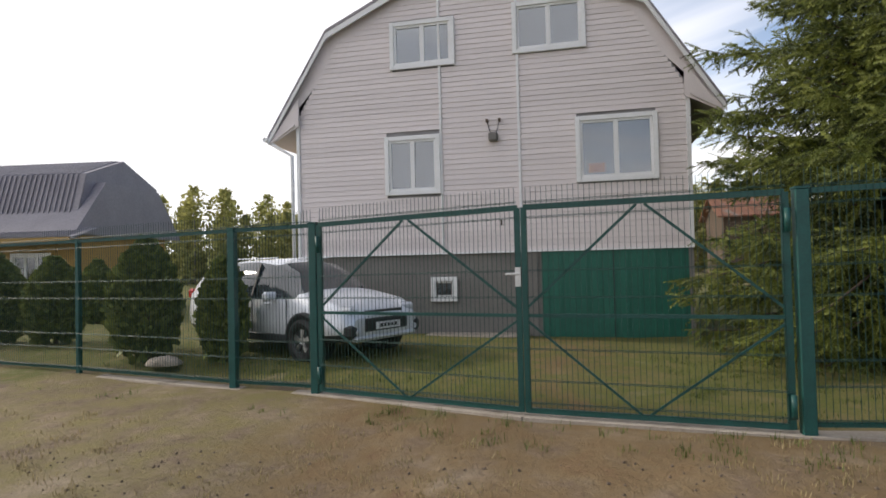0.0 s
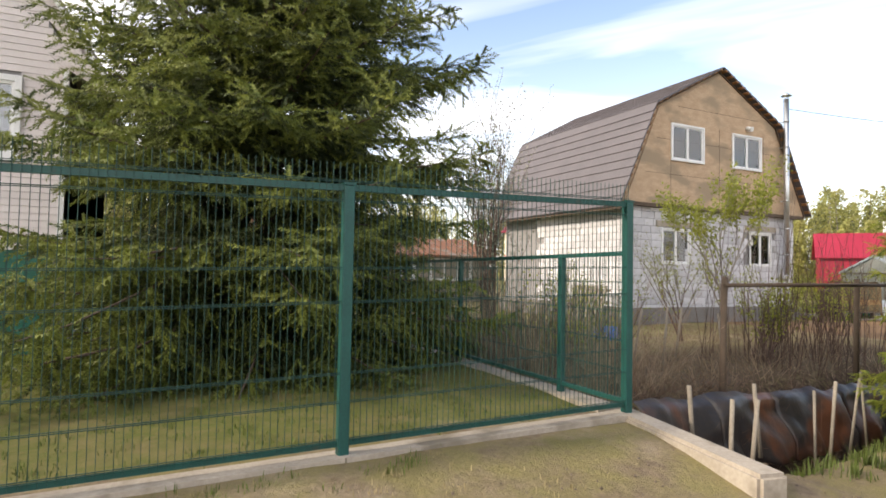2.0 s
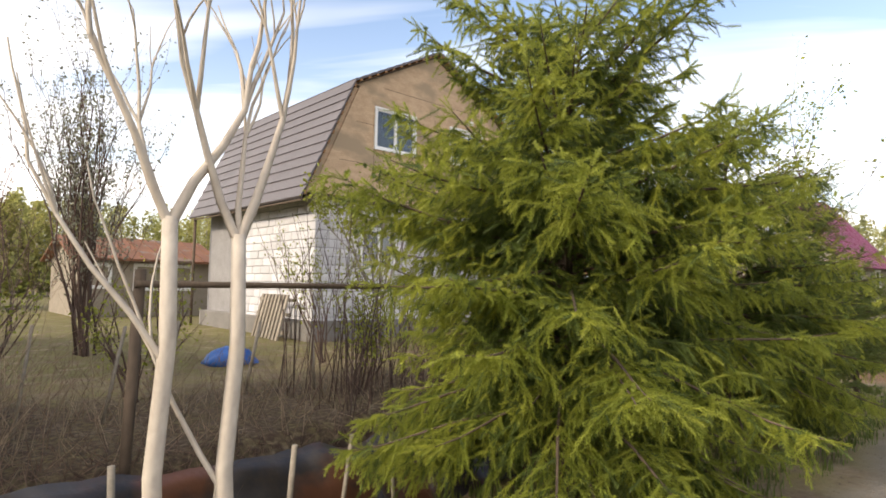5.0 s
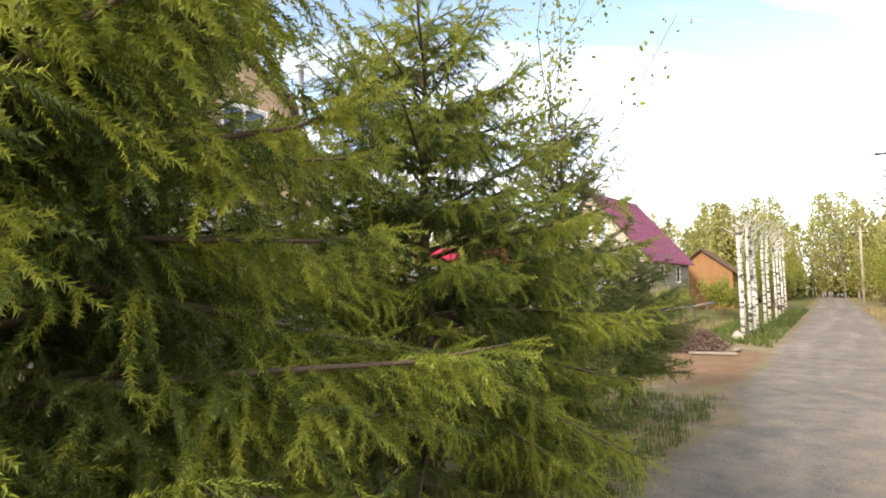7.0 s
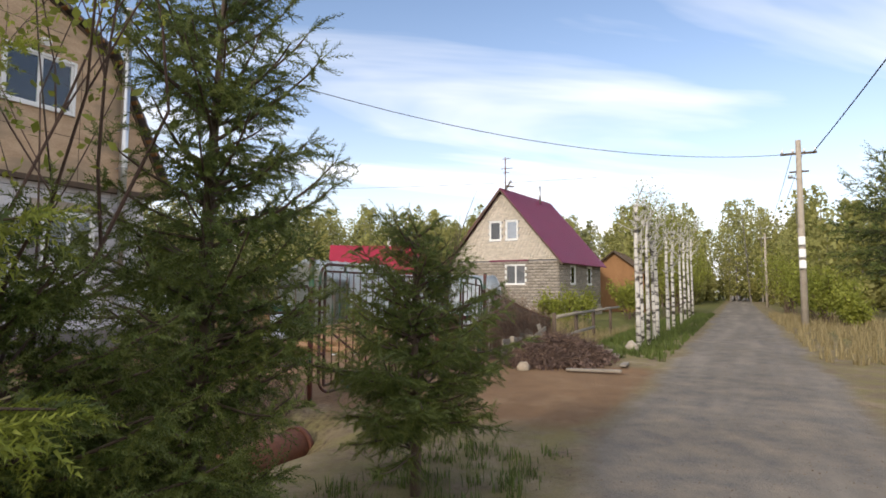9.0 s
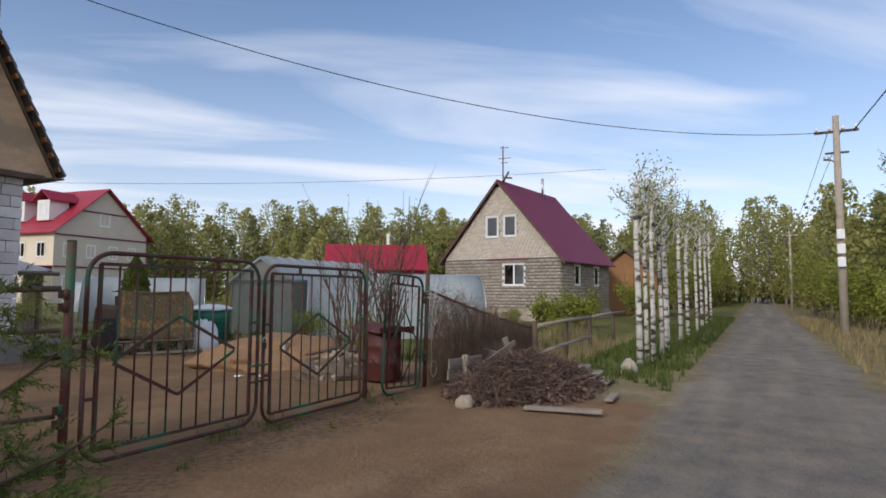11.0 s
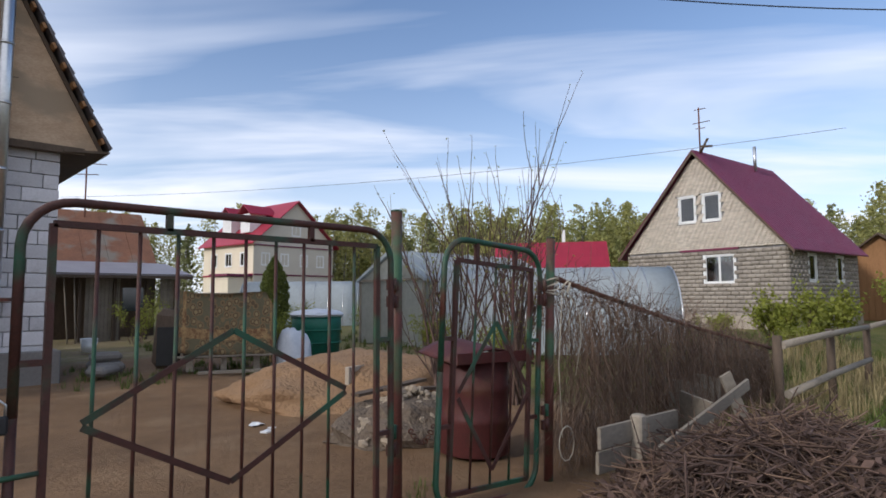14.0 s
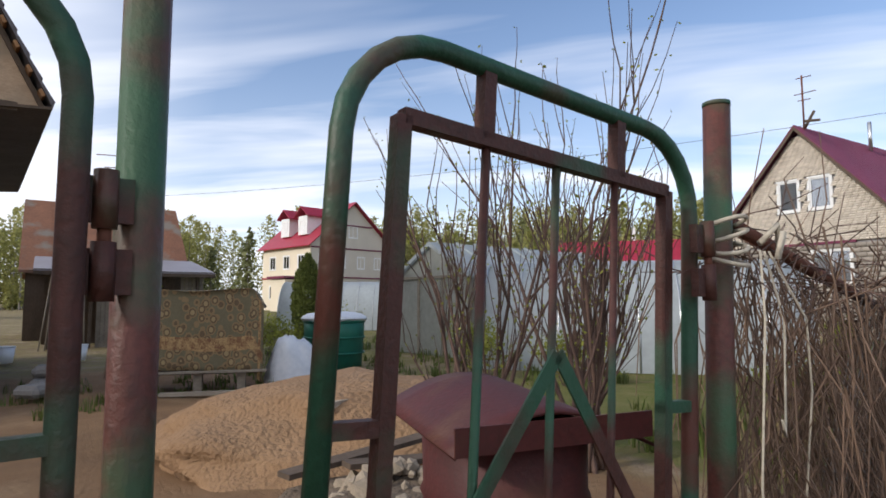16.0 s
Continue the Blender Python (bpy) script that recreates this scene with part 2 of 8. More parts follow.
M["grass"] = mat("grass_blades", (0.12, 0.155, 0.03), (0.075, 0.1, 0.022), 0.65, scale=0.6, fine=5, bump=0, per_island=0.35, trans=0.3)
M["dry_grass"] = mat("dry_grass_blades", (0.36, 0.29, 0.15), (0.24, 0.19, 0.09), 0.75, scale=0.6, fine=5, bump=0, per_island=0.3, trans=0.25)
M["concrete"] = mat("weathered_concrete", (0.42, 0.365, 0.3), (0.3, 0.255, 0.205), 0.9, scale=3, fine=30, bump=0.4, c3=(0.2, 0.17, 0.13), amount3=0.42, scale3=2)
M["brick_white"] = mat("white_silicate_brick", (0.66, 0.59, 0.5), (0.55, 0.48, 0.4), 0.9, scale=2, fine=25, bump=0.2, per_island=0.12)
M["cblock"] = mat("grey_concrete_block", (0.34, 0.3, 0.255), (0.26, 0.225, 0.19), 0.95, scale=3, fine=30, bump=0.3, per_island=0.16)
M["yellow_wall"] = mat("ochre_painted_boards", (0.42, 0.26, 0.07), (0.35, 0.21, 0.055), 0.75, scale=1, fine=14, bump=0.15)
M["cream_wall"] = mat("cream_render", (0.72, 0.64, 0.5), (0.66, 0.58, 0.45), 0.85, scale=0.6, fine=10, bump=0.05)
M["pale_wall"] = mat("pale_render", (0.6, 0.55, 0.47), (0.53, 0.48, 0.41), 0.85, scale=0.6, fine=10, bump=0.05)
M["room"] = mat("dim_room_tone", (0.3, 0.3, 0.31), (0.22, 0.22, 0.23), 0.9, scale=1, fine=6, bump=0)
M["curtain"] = mat("white_net_curtain", (0.75, 0.76, 0.78), (0.6, 0.62, 0.65), 0.9, scale=2, fine=9, bump=0.1, stretch=(6, 1, 0.3))
M["glass"] = glass_mat("window_glass")
M["poly"] = mat("milky_polycarbonate", (0.55, 0.6, 0.62), (0.46, 0.5, 0.52), 0.3, scale=1.5, fine=9, bump=0.05, trans=0.45)
M["poly_grey"] = mat("dusty_polythene", (0.44, 0.45, 0.41), (0.33, 0.34, 0.3), 0.45, scale=1.2, fine=8, bump=0.2, trans=0.35)
M["orange"] = mat("orange_print", (0.62, 0.2, 0.03), (0.55, 0.16, 0.02), 0.6, scale=5, fine=30, bump=0)
M["ink"] = mat("dark_red_print", (0.25, 0.03, 0.02), (0.2, 0.02, 0.02), 0.6, scale=5, fine=30, bump=0)
M["black"] = mat("black_rubber", (0.02, 0.02, 0.02), (0.012, 0.012, 0.012), 0.6, scale=8, fine=50, bump=0.1)
M["tar"] = mat("black_tarred_sheet", (0.022, 0.022, 0.026), (0.035, 0.028, 0.024), 0.45, scale=3, fine=20, bump=0.4)
M["tar_stained"] = mat("tarred_sheet_stained_by_clay", (0.022, 0.022, 0.026), (0.045, 0.034, 0.028), 0.4, scale=3, fine=20, bump=0.4, c3=(0.12, 0.05, 0.028), amount3=0.5, scale3=1.4)
M["blue"] = mat("blue_tarpaulin", (0.02, 0.13, 0.45), (0.015, 0.09, 0.33), 0.45, scale=4, fine=20, bump=0.3)
M["sack"] = mat("white_polythene_sack", (0.66, 0.68, 0.72), (0.52, 0.55, 0.6), 0.5, scale=4, fine=14, bump=0.5)
M["silver"] = mat("silver_car_paint", (0.72, 0.75, 0.79), (0.66, 0.69, 0.73), 0.25, metal=0.25, scale=0.6, fine=5, bump=0.0, spec=0.6)
M["car_glass"] = mat("dark_car_glass", (0.035, 0.045, 0.055), (0.025, 0.03, 0.038), 0.08, scale=1, fine=3, bump=0, spec=0.9)
M["car_black"] = mat("black_car_plastic", (0.025, 0.026, 0.028), (0.018, 0.018, 0.02), 0.5, scale=6, fine=30, bump=0.1)
M["red_lamp"] = mat("red_lamp_plastic", (0.5, 0.02, 0.02), (0.4, 0.015, 0.015), 0.2, scale=5, fine=20, bump=0)
M["lamp_glass"] = mat("clear_lamp_plastic", (0.6, 0.62, 0.65), (0.45, 0.47, 0.5), 0.15, scale=9, fine=30, bump=0, spec=0.7)
M["rubble"] = mat("pale_broken_stone", (0.34, 0.28, 0.21), (0.21, 0.17, 0.125), 0.95, scale=4, fine=30, bump=0.4, per_island=0.25, per_object=0.0)
M["sandpile"] = mat("loose_sand", (0.3, 0.185, 0.1), (0.235, 0.14, 0.075), 0.95, scale=2.5, fine=22, bump=0.9, dist=0.05)
M["spoil"] = mat("grey_brown_spoil", (0.17, 0.13, 0.095), (0.1, 0.075, 0.055), 0.95, scale=5, fine=30, bump=0.8, dist=0.04)
M["rope"] = mat("pale_rope", (0.55, 0.5, 0.4), (0.4, 0.35, 0.28), 0.9, scale=20, fine=90, bump=0.3)
M["wire"] = mat("black_cable", (0.03, 0.03, 0.035), (0.02, 0.02, 0.022), 0.6, scale=5, fine=20, bump=0)
M["tin_rust"] = mat("rusty_sheet_roof", (0.25, 0.11, 0.06), (0.16, 0.075, 0.045), 0.8, scale=1.2, fine=12, bump=0.2, c3=(0.2, 0.17, 0.14), amount3=0.45, scale3=1.0)


# ---- geometry helpers ----
def part(name, bm, material, parent=None, label=""):
    me = bpy.data.meshes.new(name)
    bm.to_mesh(me)
    bm.free()
    return link(name, me, material, parent, label)


def link(name, me, material, parent=None, label=""):
    ob = new(name, me)
    for m in (material if isinstance(material, (list, tuple)) else [material]):
        if len(me.materials) < (len(material) if isinstance(material, (list, tuple)) else 1):
            me.materials.append(m)
    ob.parent = parent
    if label:
        ob["label"] = label
    return ob


def thing(name, label, category, group="", kind="", at=(0, 0, 0), rz=0.0):
    e = new(name)
    e.empty_display_size = 0.2
    e.matrix_basis = pose(*at, 0, 0, rz)
    return tagged(e, label, category, group, kind)


def box(bm, c, s, m=None, bevel=0.0):
    r = bmesh.ops.create_cube(bm, size=1.0)
    vs = r["verts"]
    bmesh.ops.scale(bm, vec=s, verts=vs)
    if bevel:
        es = list({e for v in vs for e in v.link_edges})
        g = bmesh.ops.bevel(bm, geom=es, offset=bevel, segments=1, affect="EDGES", profile=0.5)
        vs = list({v for f in g["faces"] for v in f.verts} | {v for v in vs if v.is_valid})
    bmesh.ops.transform(bm, matrix=Matrix.Translation(c) @ (m or Matrix()), verts=vs)
    return vs


def tube(bm, pts, r, seg=8, r2=None, cap=True):
    """A round bar along points, tapering from r to r2."""
    pts = [Vector(p) for p in pts]
    rings = []
    up = Vector((0, 0, 1))
    for i, p in enumerate(pts):
        d = (pts[min(i + 1, len(pts) - 1)] - pts[max(i - 1, 0)]).normalized()
        if i == 0:
            a = d.cross(up if abs(d.z) < 0.95 else Vector((1, 0, 0))).normalized()
        else:
            a = (a - d * a.dot(d)).normalized()
        b = d.cross(a)
        rr = r if r2 is None else r + (r2 - r) * i / max(1, len(pts) - 1)
        rings.append([bm.verts.new(p + (a * math.cos(k * math.tau / seg) + b * math.sin(k * math.tau / seg)) * rr) for k in range(seg)])
    for q, w in zip(rings, rings[1:]):
        for k in range(seg):
            f = bm.faces.new((q[k], q[(k + 1) % seg], w[(k + 1) % seg], w[k]))
            f.smooth = True
    if cap:
        bm.faces.new(rings[0][::-1])
        bm.faces.new(rings[-1])


def prism(bm, poly, y0, y1, axis="y"):
    """A polygon in x,z drawn out along y (or in y,z along x)."""
    def v(a, z, t):
        return bm.verts.new((a, t, z) if axis == "y" else (t, a, z))
    f0 = [v(a, z, y0) for a, z in poly]
    f1 = [v(a, z, y1) for a, z in poly]
    bm.faces.new(f0)
    bm.faces.new(f1[::-1])
    n = len(poly)
    for i in range(n):
        bm.faces.new((f0[i], f1[i], f1[(i + 1) % n], f0[(i + 1) % n]))
    bmesh.ops.recalc_face_normals(bm, faces=bm.faces[:])


def boxp(name, c, s, material, parent=None, label="", m=None, bevel=0.0):
    bm = bmesh.new()
    box(bm, c, s, m, bevel)
    return part(name, bm, material, parent, label)


def tubep(name, pts, r, material, parent=None, label="", seg=8, r2=None):
    bm = bmesh.new()
    tube(bm, pts, r, seg, r2)
    return part(name, bm, material, parent, label)


def npmesh(name, V, F):
    """A mesh from arrays of places and of faces with k corners each."""
    V, F = np.asarray(V, np.float32), np.asarray(F, np.int32)
    me = bpy.data.meshes.new(name)
    me.vertices.add(len(V))
    me.vertices.foreach_set("co", V.ravel())
    k = F.shape[1]
    me.loops.add(F.size)
    me.loops.foreach_set("vertex_index", F.ravel())
    me.polygons.add(len(F))
    me.polygons.foreach_set("loop_start", np.arange(0, F.size, k, dtype=np.int32))
    me.update(calc_edges=True)
    return me


def scatter(proto_v, proto_f, places, rots, sizes):
    """Many copies of one small shape as one array mesh."""
    n, k = len(places), len(proto_v)
    V = np.einsum("nij,kj->nki", rots, proto_v) * np.asarray(sizes).reshape(n, 1, -1) + places[:, None, :]
    F = (proto_f[None] + (np.arange(n) * k)[:, None, None]).reshape(-1, proto_f.shape[1])
    return V.reshape(-1, 3), F


def frames_along(d, rng):
    """Rotations whose z axis lies along d, with a random spin."""
    d = d / np.linalg.norm(d, axis=1, keepdims=True)
    ref = np.where(np.abs(d[:, 2:3]) < 0.9, [[0, 0, 1.0]], [[1.0, 0, 0]])
    a = np.cross(ref, d)
    a /= np.linalg.norm(a, axis=1, keepdims=True)
    b = np.cross(d, a)
    t = rng.uniform(0, math.tau, len(d))[:, None]
    a, b = a * np.cos(t) + b * np.sin(t), b * np.cos(t) - a * np.sin(t)
    return np.stack([a, b, d], axis=2)


def random_rots(n, rng):
    v = rng.normal(size=(n, 3))
    return frames_along(v, rng)
# ---- ground: one sheet, with the road, the bank, the ditches and the yards ----
def lerp(x, xs, ys):
    return float(np.interp(x, xs, ys))


def road_left(x):
    return 2.95 + 0.002 * (x - 19.3)


def road_right(x):
    return 0.2 - 0.003 * (x - 25.9)


def fence_y(x):
    return lerp(x, (-30, -8.25, -3.84, -1.21, 1.2, 4.22, 7.13), (10.5, 7.55, 6.6, 5.76, 5.41, 5.34, 5.45))


def step(a, b, v):
    t = min(1.0, max(0.0, (v - a) / (b - a)))
    return t * t * (3 - 2 * t)


def ground_z(x, y):
    z = 0.0
    if x < 8:
        base = lerp(x, (-9, -1.8, 0.7, 3.7, 6.5), (0.08, 0.1, 0.12, 0.2, 0.25))
        yard = lerp(x, (-9, -2, 1, 6.5), (0.26, 0.22, 0.2, 0.26))
        f = fence_y(x)
        bank = base * step(f - 2.6, f - 0.3, y)
        inside = step(f + 0.1, f + 1.2, y)
        if y > f + 4.6:
            yard += (0.1 - yard) * step(f + 4.0, f + 6.5, y)
        z = (bank + (yard - base) * inside) * (1 - step(7.3, 7.8, x))
    # ditch along the road
    along = step(7.25, 7.7, x) * (1 - step(19.5, 21.0, x))
    cy = lerp(x, (7, 10, 14, 20), (5.3, 5.7, 6.3, 6.6))
    d = abs(y - cy)
    z -= 1.0 * along * (1 - step(0.35, 1.35, d))
    # swale past the brush pile
    s2 = step(29.5, 31.5, x) * (1 - step(70, 80, x))
    z -= 0.45 * s2 * (1 - step(0.3, 1.6, abs(y - 6.6)))
    # heaps of worn sand just inside the yard
    z += 0.05 * noise.noise((x * 0.35, y * 0.35, 0.0)) * (1 if y > 3 or y < -1 else 0.25)
    z += 0.018 * noise.noise((x * 1.7, y * 1.7, 3.0))
    far = max(abs(x - 20) - 60, 0) + max(abs(y - 10) - 60, 0)
    return z + 0.004 * min(far, 400)


def spaced(spans):
    out = []
    for a, b, s in spans:
        out += list(np.arange(a, b, s))
    return np.array(out + [spans[-1][1]])


gx = spaced([(-1500, -200, 260), (-200, -40, 20), (-40, -14, 2), (-14, 36, 0.25), (36, 70, 1.0), (70, 200, 10), (200, 1500, 260)])
gy = spaced([(-1500, -200, 260), (-200, -30, 17), (-30, -4, 2), (-4, 13, 0.25), (13, 32, 1.0), (32, 100, 6.8), (100, 200, 20), (200, 1500, 260)])
GX, GY = np.meshgrid(gx, gy)
GZ = np.array([[ground_z(float(a), float(b)) for a in gx] for b in gy])
nx, ny = len(gx), len(gy)
idx = np.arange(nx * ny).reshape(ny, nx)
quads = np.stack([idx[:-1, :-1], idx[:-1, 1:], idx[1:, 1:], idx[1:, :-1]], axis=-1).reshape(-1, 4)
ground_me = npmesh("ground", np.stack([GX, GY, GZ], axis=-1).reshape(-1, 3), quads)
# masks: gravel, sand, lush grass
mask = np.zeros((nx * ny, 4), np.float32)
for i, (x, y) in enumerate(zip(GX.ravel(), GY.ravel())):
    wob = 0.5 * noise.noise((x * 0.5, y * 0.5, 7.0))
    gravel = step(road_right(x) - 0.4, road_right(x) + 0.5, y + wob * 0.6) * (1 - step(road_left(x) - 0.6, road_left(x) + 0.5, y + wob * 0.6))
    if x < 9:
        lim = lerp(x, (-12, -4, 0, 8), (4.6, 2.2, 1.9, 2.7))
        edge_ = lerp(x, (-30, 2, 12, 40), (-3.2, -3.0, road_right(12) + 0.2, road_right(12) + 0.2))
        gravel = step(edge_ - 0.5, edge_ + 0.5, y + wob) * (1 - step(lim - 0.8, lim + 0.4, y + wob))
    sand = 0.0
    # worn drive in front of the green gate
    sand = max(sand, 0.5 * (1 - step(2.2, 4.2, abs(x + 0.7) + wob * 1.5)) * step(1.2, 2.2, y) * (1 - step(fence_y(x) - 0.2, fence_y(x) + 0.6, y)))
    sand = max(sand, 0.4 * (1 - step(0.4, 1.6, abs(x + 0.8) + wob)) * step(5, 6, y) * (1 - step(11.5, 12.5, y)))
    # sandy yard behind the rusty gate and the drive to the road
    sand = max(sand, step(20.2, 21.6, x + wob) * (1 - step(29.0, 31.0, x + wob)) * step(6.3, 7.0, y) * (1 - step(17.5, 21, y + 2 * wob)))
    sand = max(sand, step(20.5, 22.5, x + wob) * (1 - step(26.6, 28.6, x + 2 * wob)) * step(2.6, 3.6, y) * (1 - step(6.5, 7.2, y)))
    lush = step(29.5, 31, x) * step(road_left(x) + 0.2, road_left(x) + 0.8, y) * (1 - step(12, 16, y)) * 0.9
    if x < 7.1:
        lush = max(lush, step(fence_y(x) + 0.1, fence_y(x) + 0.5, y) * 0.75)
        lush = max(lush, 0.7 * (1 - step(0.1, 0.9, abs(y - fence_y(x) + 0.35) + wob)) * step(0.2, 1.0, noise.noise((x * 0.6, 2, 1)) + 0.5))
    lush = max(lush, 0.6 * step(12, 20, y) * step(28, 34, x))
    lush = max(lush, 0.5 * step(10.5, 13, y + 2 * wob) * step(7, 9, x) * (1 - step(20, 21, x)))
    lush = max(lush, 0.55 * (1 - step(road_right(x) - 1.5, road_right(x) - 0.5, y)))
    wet = step(7.3, 7.7, x) * (1 - step(19.5, 21, x)) * (1 - step(0.7, 1.5, abs(y - lerp(x, (7, 10, 14, 20), (5.3, 5.7, 6.3, 6.6)))))
    wet = max(wet, 0.6 * step(7.9, 8.6, x + wob) * (1 - step(18.0, 20.0, x + wob)) * step(6.2, 6.6, y) * (1 - step(9.5, 12.5, y + 2 * wob)))
    wet = max(wet, 0.42 * step(20.0, 21.0, x + wob) * (1 - step(25.4, 26.6, x + wob)) * step(5.2, 6.2, y + wob) * (1 - step(6.9, 7.3, y)))
    mask[i] = (gravel, sand, lush, wet)
attr = ground_me.color_attributes.new("cover", "FLOAT_COLOR", "POINT")
attr.data.foreach_set("color", mask.ravel())


def ground_mat():
    m = bpy.data.materials.new("ground_cover")
    m.use_nodes = True
    nt = m.node_tree
    b = nt.nodes["Principled BSDF"]
    b.inputs["Roughness"].default_value = 0.95
    b.inputs["Specular IOR Level"].default_value = 0.2
    co = nt.nodes.new("ShaderNodeTexCoord")
    at = nt.nodes.new("ShaderNodeVertexColor")
    at.layer_name = "cover"
    sp = nt.nodes.new("ShaderNodeSeparateColor")
    nt.links.new(at.outputs["Color"], sp.inputs[0])

    def nz(scale, detail=6, rough=0.6):
        n = nt.nodes.new("ShaderNodeTexNoise")
        n.inputs["Scale"].default_value, n.inputs["Detail"].default_value, n.inputs["Roughness"].default_value = scale, detail, rough
        nt.links.new(co.outputs["Object"], n.inputs["Vector"])
        return n.outputs["Fac"]

    def ma(op, a, bb, c=None, clamp=False):
        n = nt.nodes.new("ShaderNodeMath")
        n.operation, n.use_clamp = op, clamp
        for i, v in enumerate((a, bb, c)):
            if v is None:
                continue
            if isinstance(v, (int, float)):
                n.inputs[i].default_value = v
            else:
                nt.links.new(v, n.inputs[i])
        return n.outputs[0]

    def mix(f, a, bb):
        n = nt.nodes.new("ShaderNodeMixRGB")
        nt.links.new(f, n.inputs[0])
        for i, v in ((1, a), (2, bb)):
            if isinstance(v, tuple):
                n.inputs[i].default_value = (*v, 1)
            else:
                nt.links.new(v, n.inputs[i])
        return n.outputs[0]

    big, mid, fine, grit = nz(0.35), nz(2.2), nz(14, 4), nz(70, 3, 0.7)
    dirt = mix(ma("MULTIPLY_ADD", fine, 2.2, -0.6, True), (0.24, 0.18, 0.12), (0.125, 0.092, 0.06))
    patch, lanes = nz(0.9, 7, 0.65), nt.nodes.new("ShaderNodeTexNoise")
    lane_map = nt.nodes.new("ShaderNodeMapping")
    lane_map.inputs["Scale"].default_value = (0.12, 1.3, 1.0)
    nt.links.new(co.outputs["Object"], lane_map.inputs[0])
    nt.links.new(lane_map.outputs[0], lanes.inputs["Vector"])
    lanes.inputs["Scale"].default_value, lanes.inputs["Detail"].default_value = 1.0, 5
    dirt = mix(ma("MULTIPLY_ADD", patch, 5.0, -2.4, True), dirt, (0.33, 0.265, 0.18))
    straw = mix(ma("MULTIPLY_ADD", grit, 2.5, -0.75, True), (0.27, 0.215, 0.1), (0.14, 0.13, 0.05))
    rough_grass = mix(ma("MULTIPLY_ADD", mid, 4.0, -1.5, True), dirt, straw)
    green = mix(ma("MULTIPLY_ADD", fine, 2.5, -0.75, True), (0.095, 0.115, 0.026), (0.14, 0.132, 0.042))
    green = mix(ma("MULTIPLY_ADD", mid, 3.0, -1.4, True), green, (0.2, 0.155, 0.075))
    gravel = mix(ma("MULTIPLY_ADD", grit, 3.0, -1.0, True), (0.19, 0.173, 0.157), (0.095, 0.088, 0.082))
    gravel = mix(ma("MULTIPLY_ADD", mid, 3.0, -1.1, True), gravel, (0.25, 0.21, 0.16))
    gravel = mix(ma("MULTIPLY_ADD", lanes.outputs["Fac"], 4.0, -1.9, True), gravel, (0.27, 0.237, 0.196))
    gravel = mix(ma("MULTIPLY_ADD", patch, 5.0, -2.8, True), gravel, (0.13, 0.115, 0.1))
    sand = mix(ma("MULTIPLY_ADD", mid, 2.5, -0.75, True), (0.24, 0.145, 0.078), (0.17, 0.102, 0.056))
    sand = mix(ma("MULTIPLY_ADD", patch, 5.0, -2.6, True), sand, (0.29, 0.195, 0.115))
    sand = mix(ma("MULTIPLY_ADD", grit, 2.2, -0.85, True), sand, (0.18, 0.115, 0.066))

    def edge(ch, n, soft=3.0):
        return ma("MULTIPLY_ADD", ma("ADD", ch, ma("MULTIPLY", ma("SUBTRACT", n, 0.5), 1.1)), soft, 0.5 - soft * 0.5, True)

    col = mix(edge(sp.outputs[2], mid), rough_grass, green)
    col = mix(edge(sp.outputs[1], mid, 2.2), col, sand)
    col = mix(edge(sp.outputs[0], mid, 2.5), col, gravel)
    col = mix(edge(at.outputs["Alpha"], fine, 2.5), col, mix(fine, (0.035, 0.024, 0.017), (0.075, 0.045, 0.03)))
    vary = nt.nodes.new("ShaderNodeHueSaturation")
    nt.links.new(ma("MULTIPLY_ADD", big, 0.7, 0.65), vary.inputs["Value"])
    nt.links.new(col, vary.inputs["Color"])
    nt.links.new(vary.outputs[0], b.inputs["Base Color"])
    bp = nt.nodes.new("ShaderNodeBump")
    bp.inputs["Strength"].default_value, bp.inputs["Distance"].default_value = 0.8, 0.04
    nt.links.new(ma("ADD", ma("MULTIPLY", fine, 1.0), ma("MULTIPLY", grit, 0.5)), bp.inputs["Height"])
    nt.links.new(bp.outputs[0], b.inputs["Normal"])
    return m


ground = link("ground", ground_me, ground_mat())
for p in ground_me.polygons:
    p.use_smooth = True
tagged(ground, "gravel road, worn dirt, sand and patchy spring grass", "ground", kind="structure")


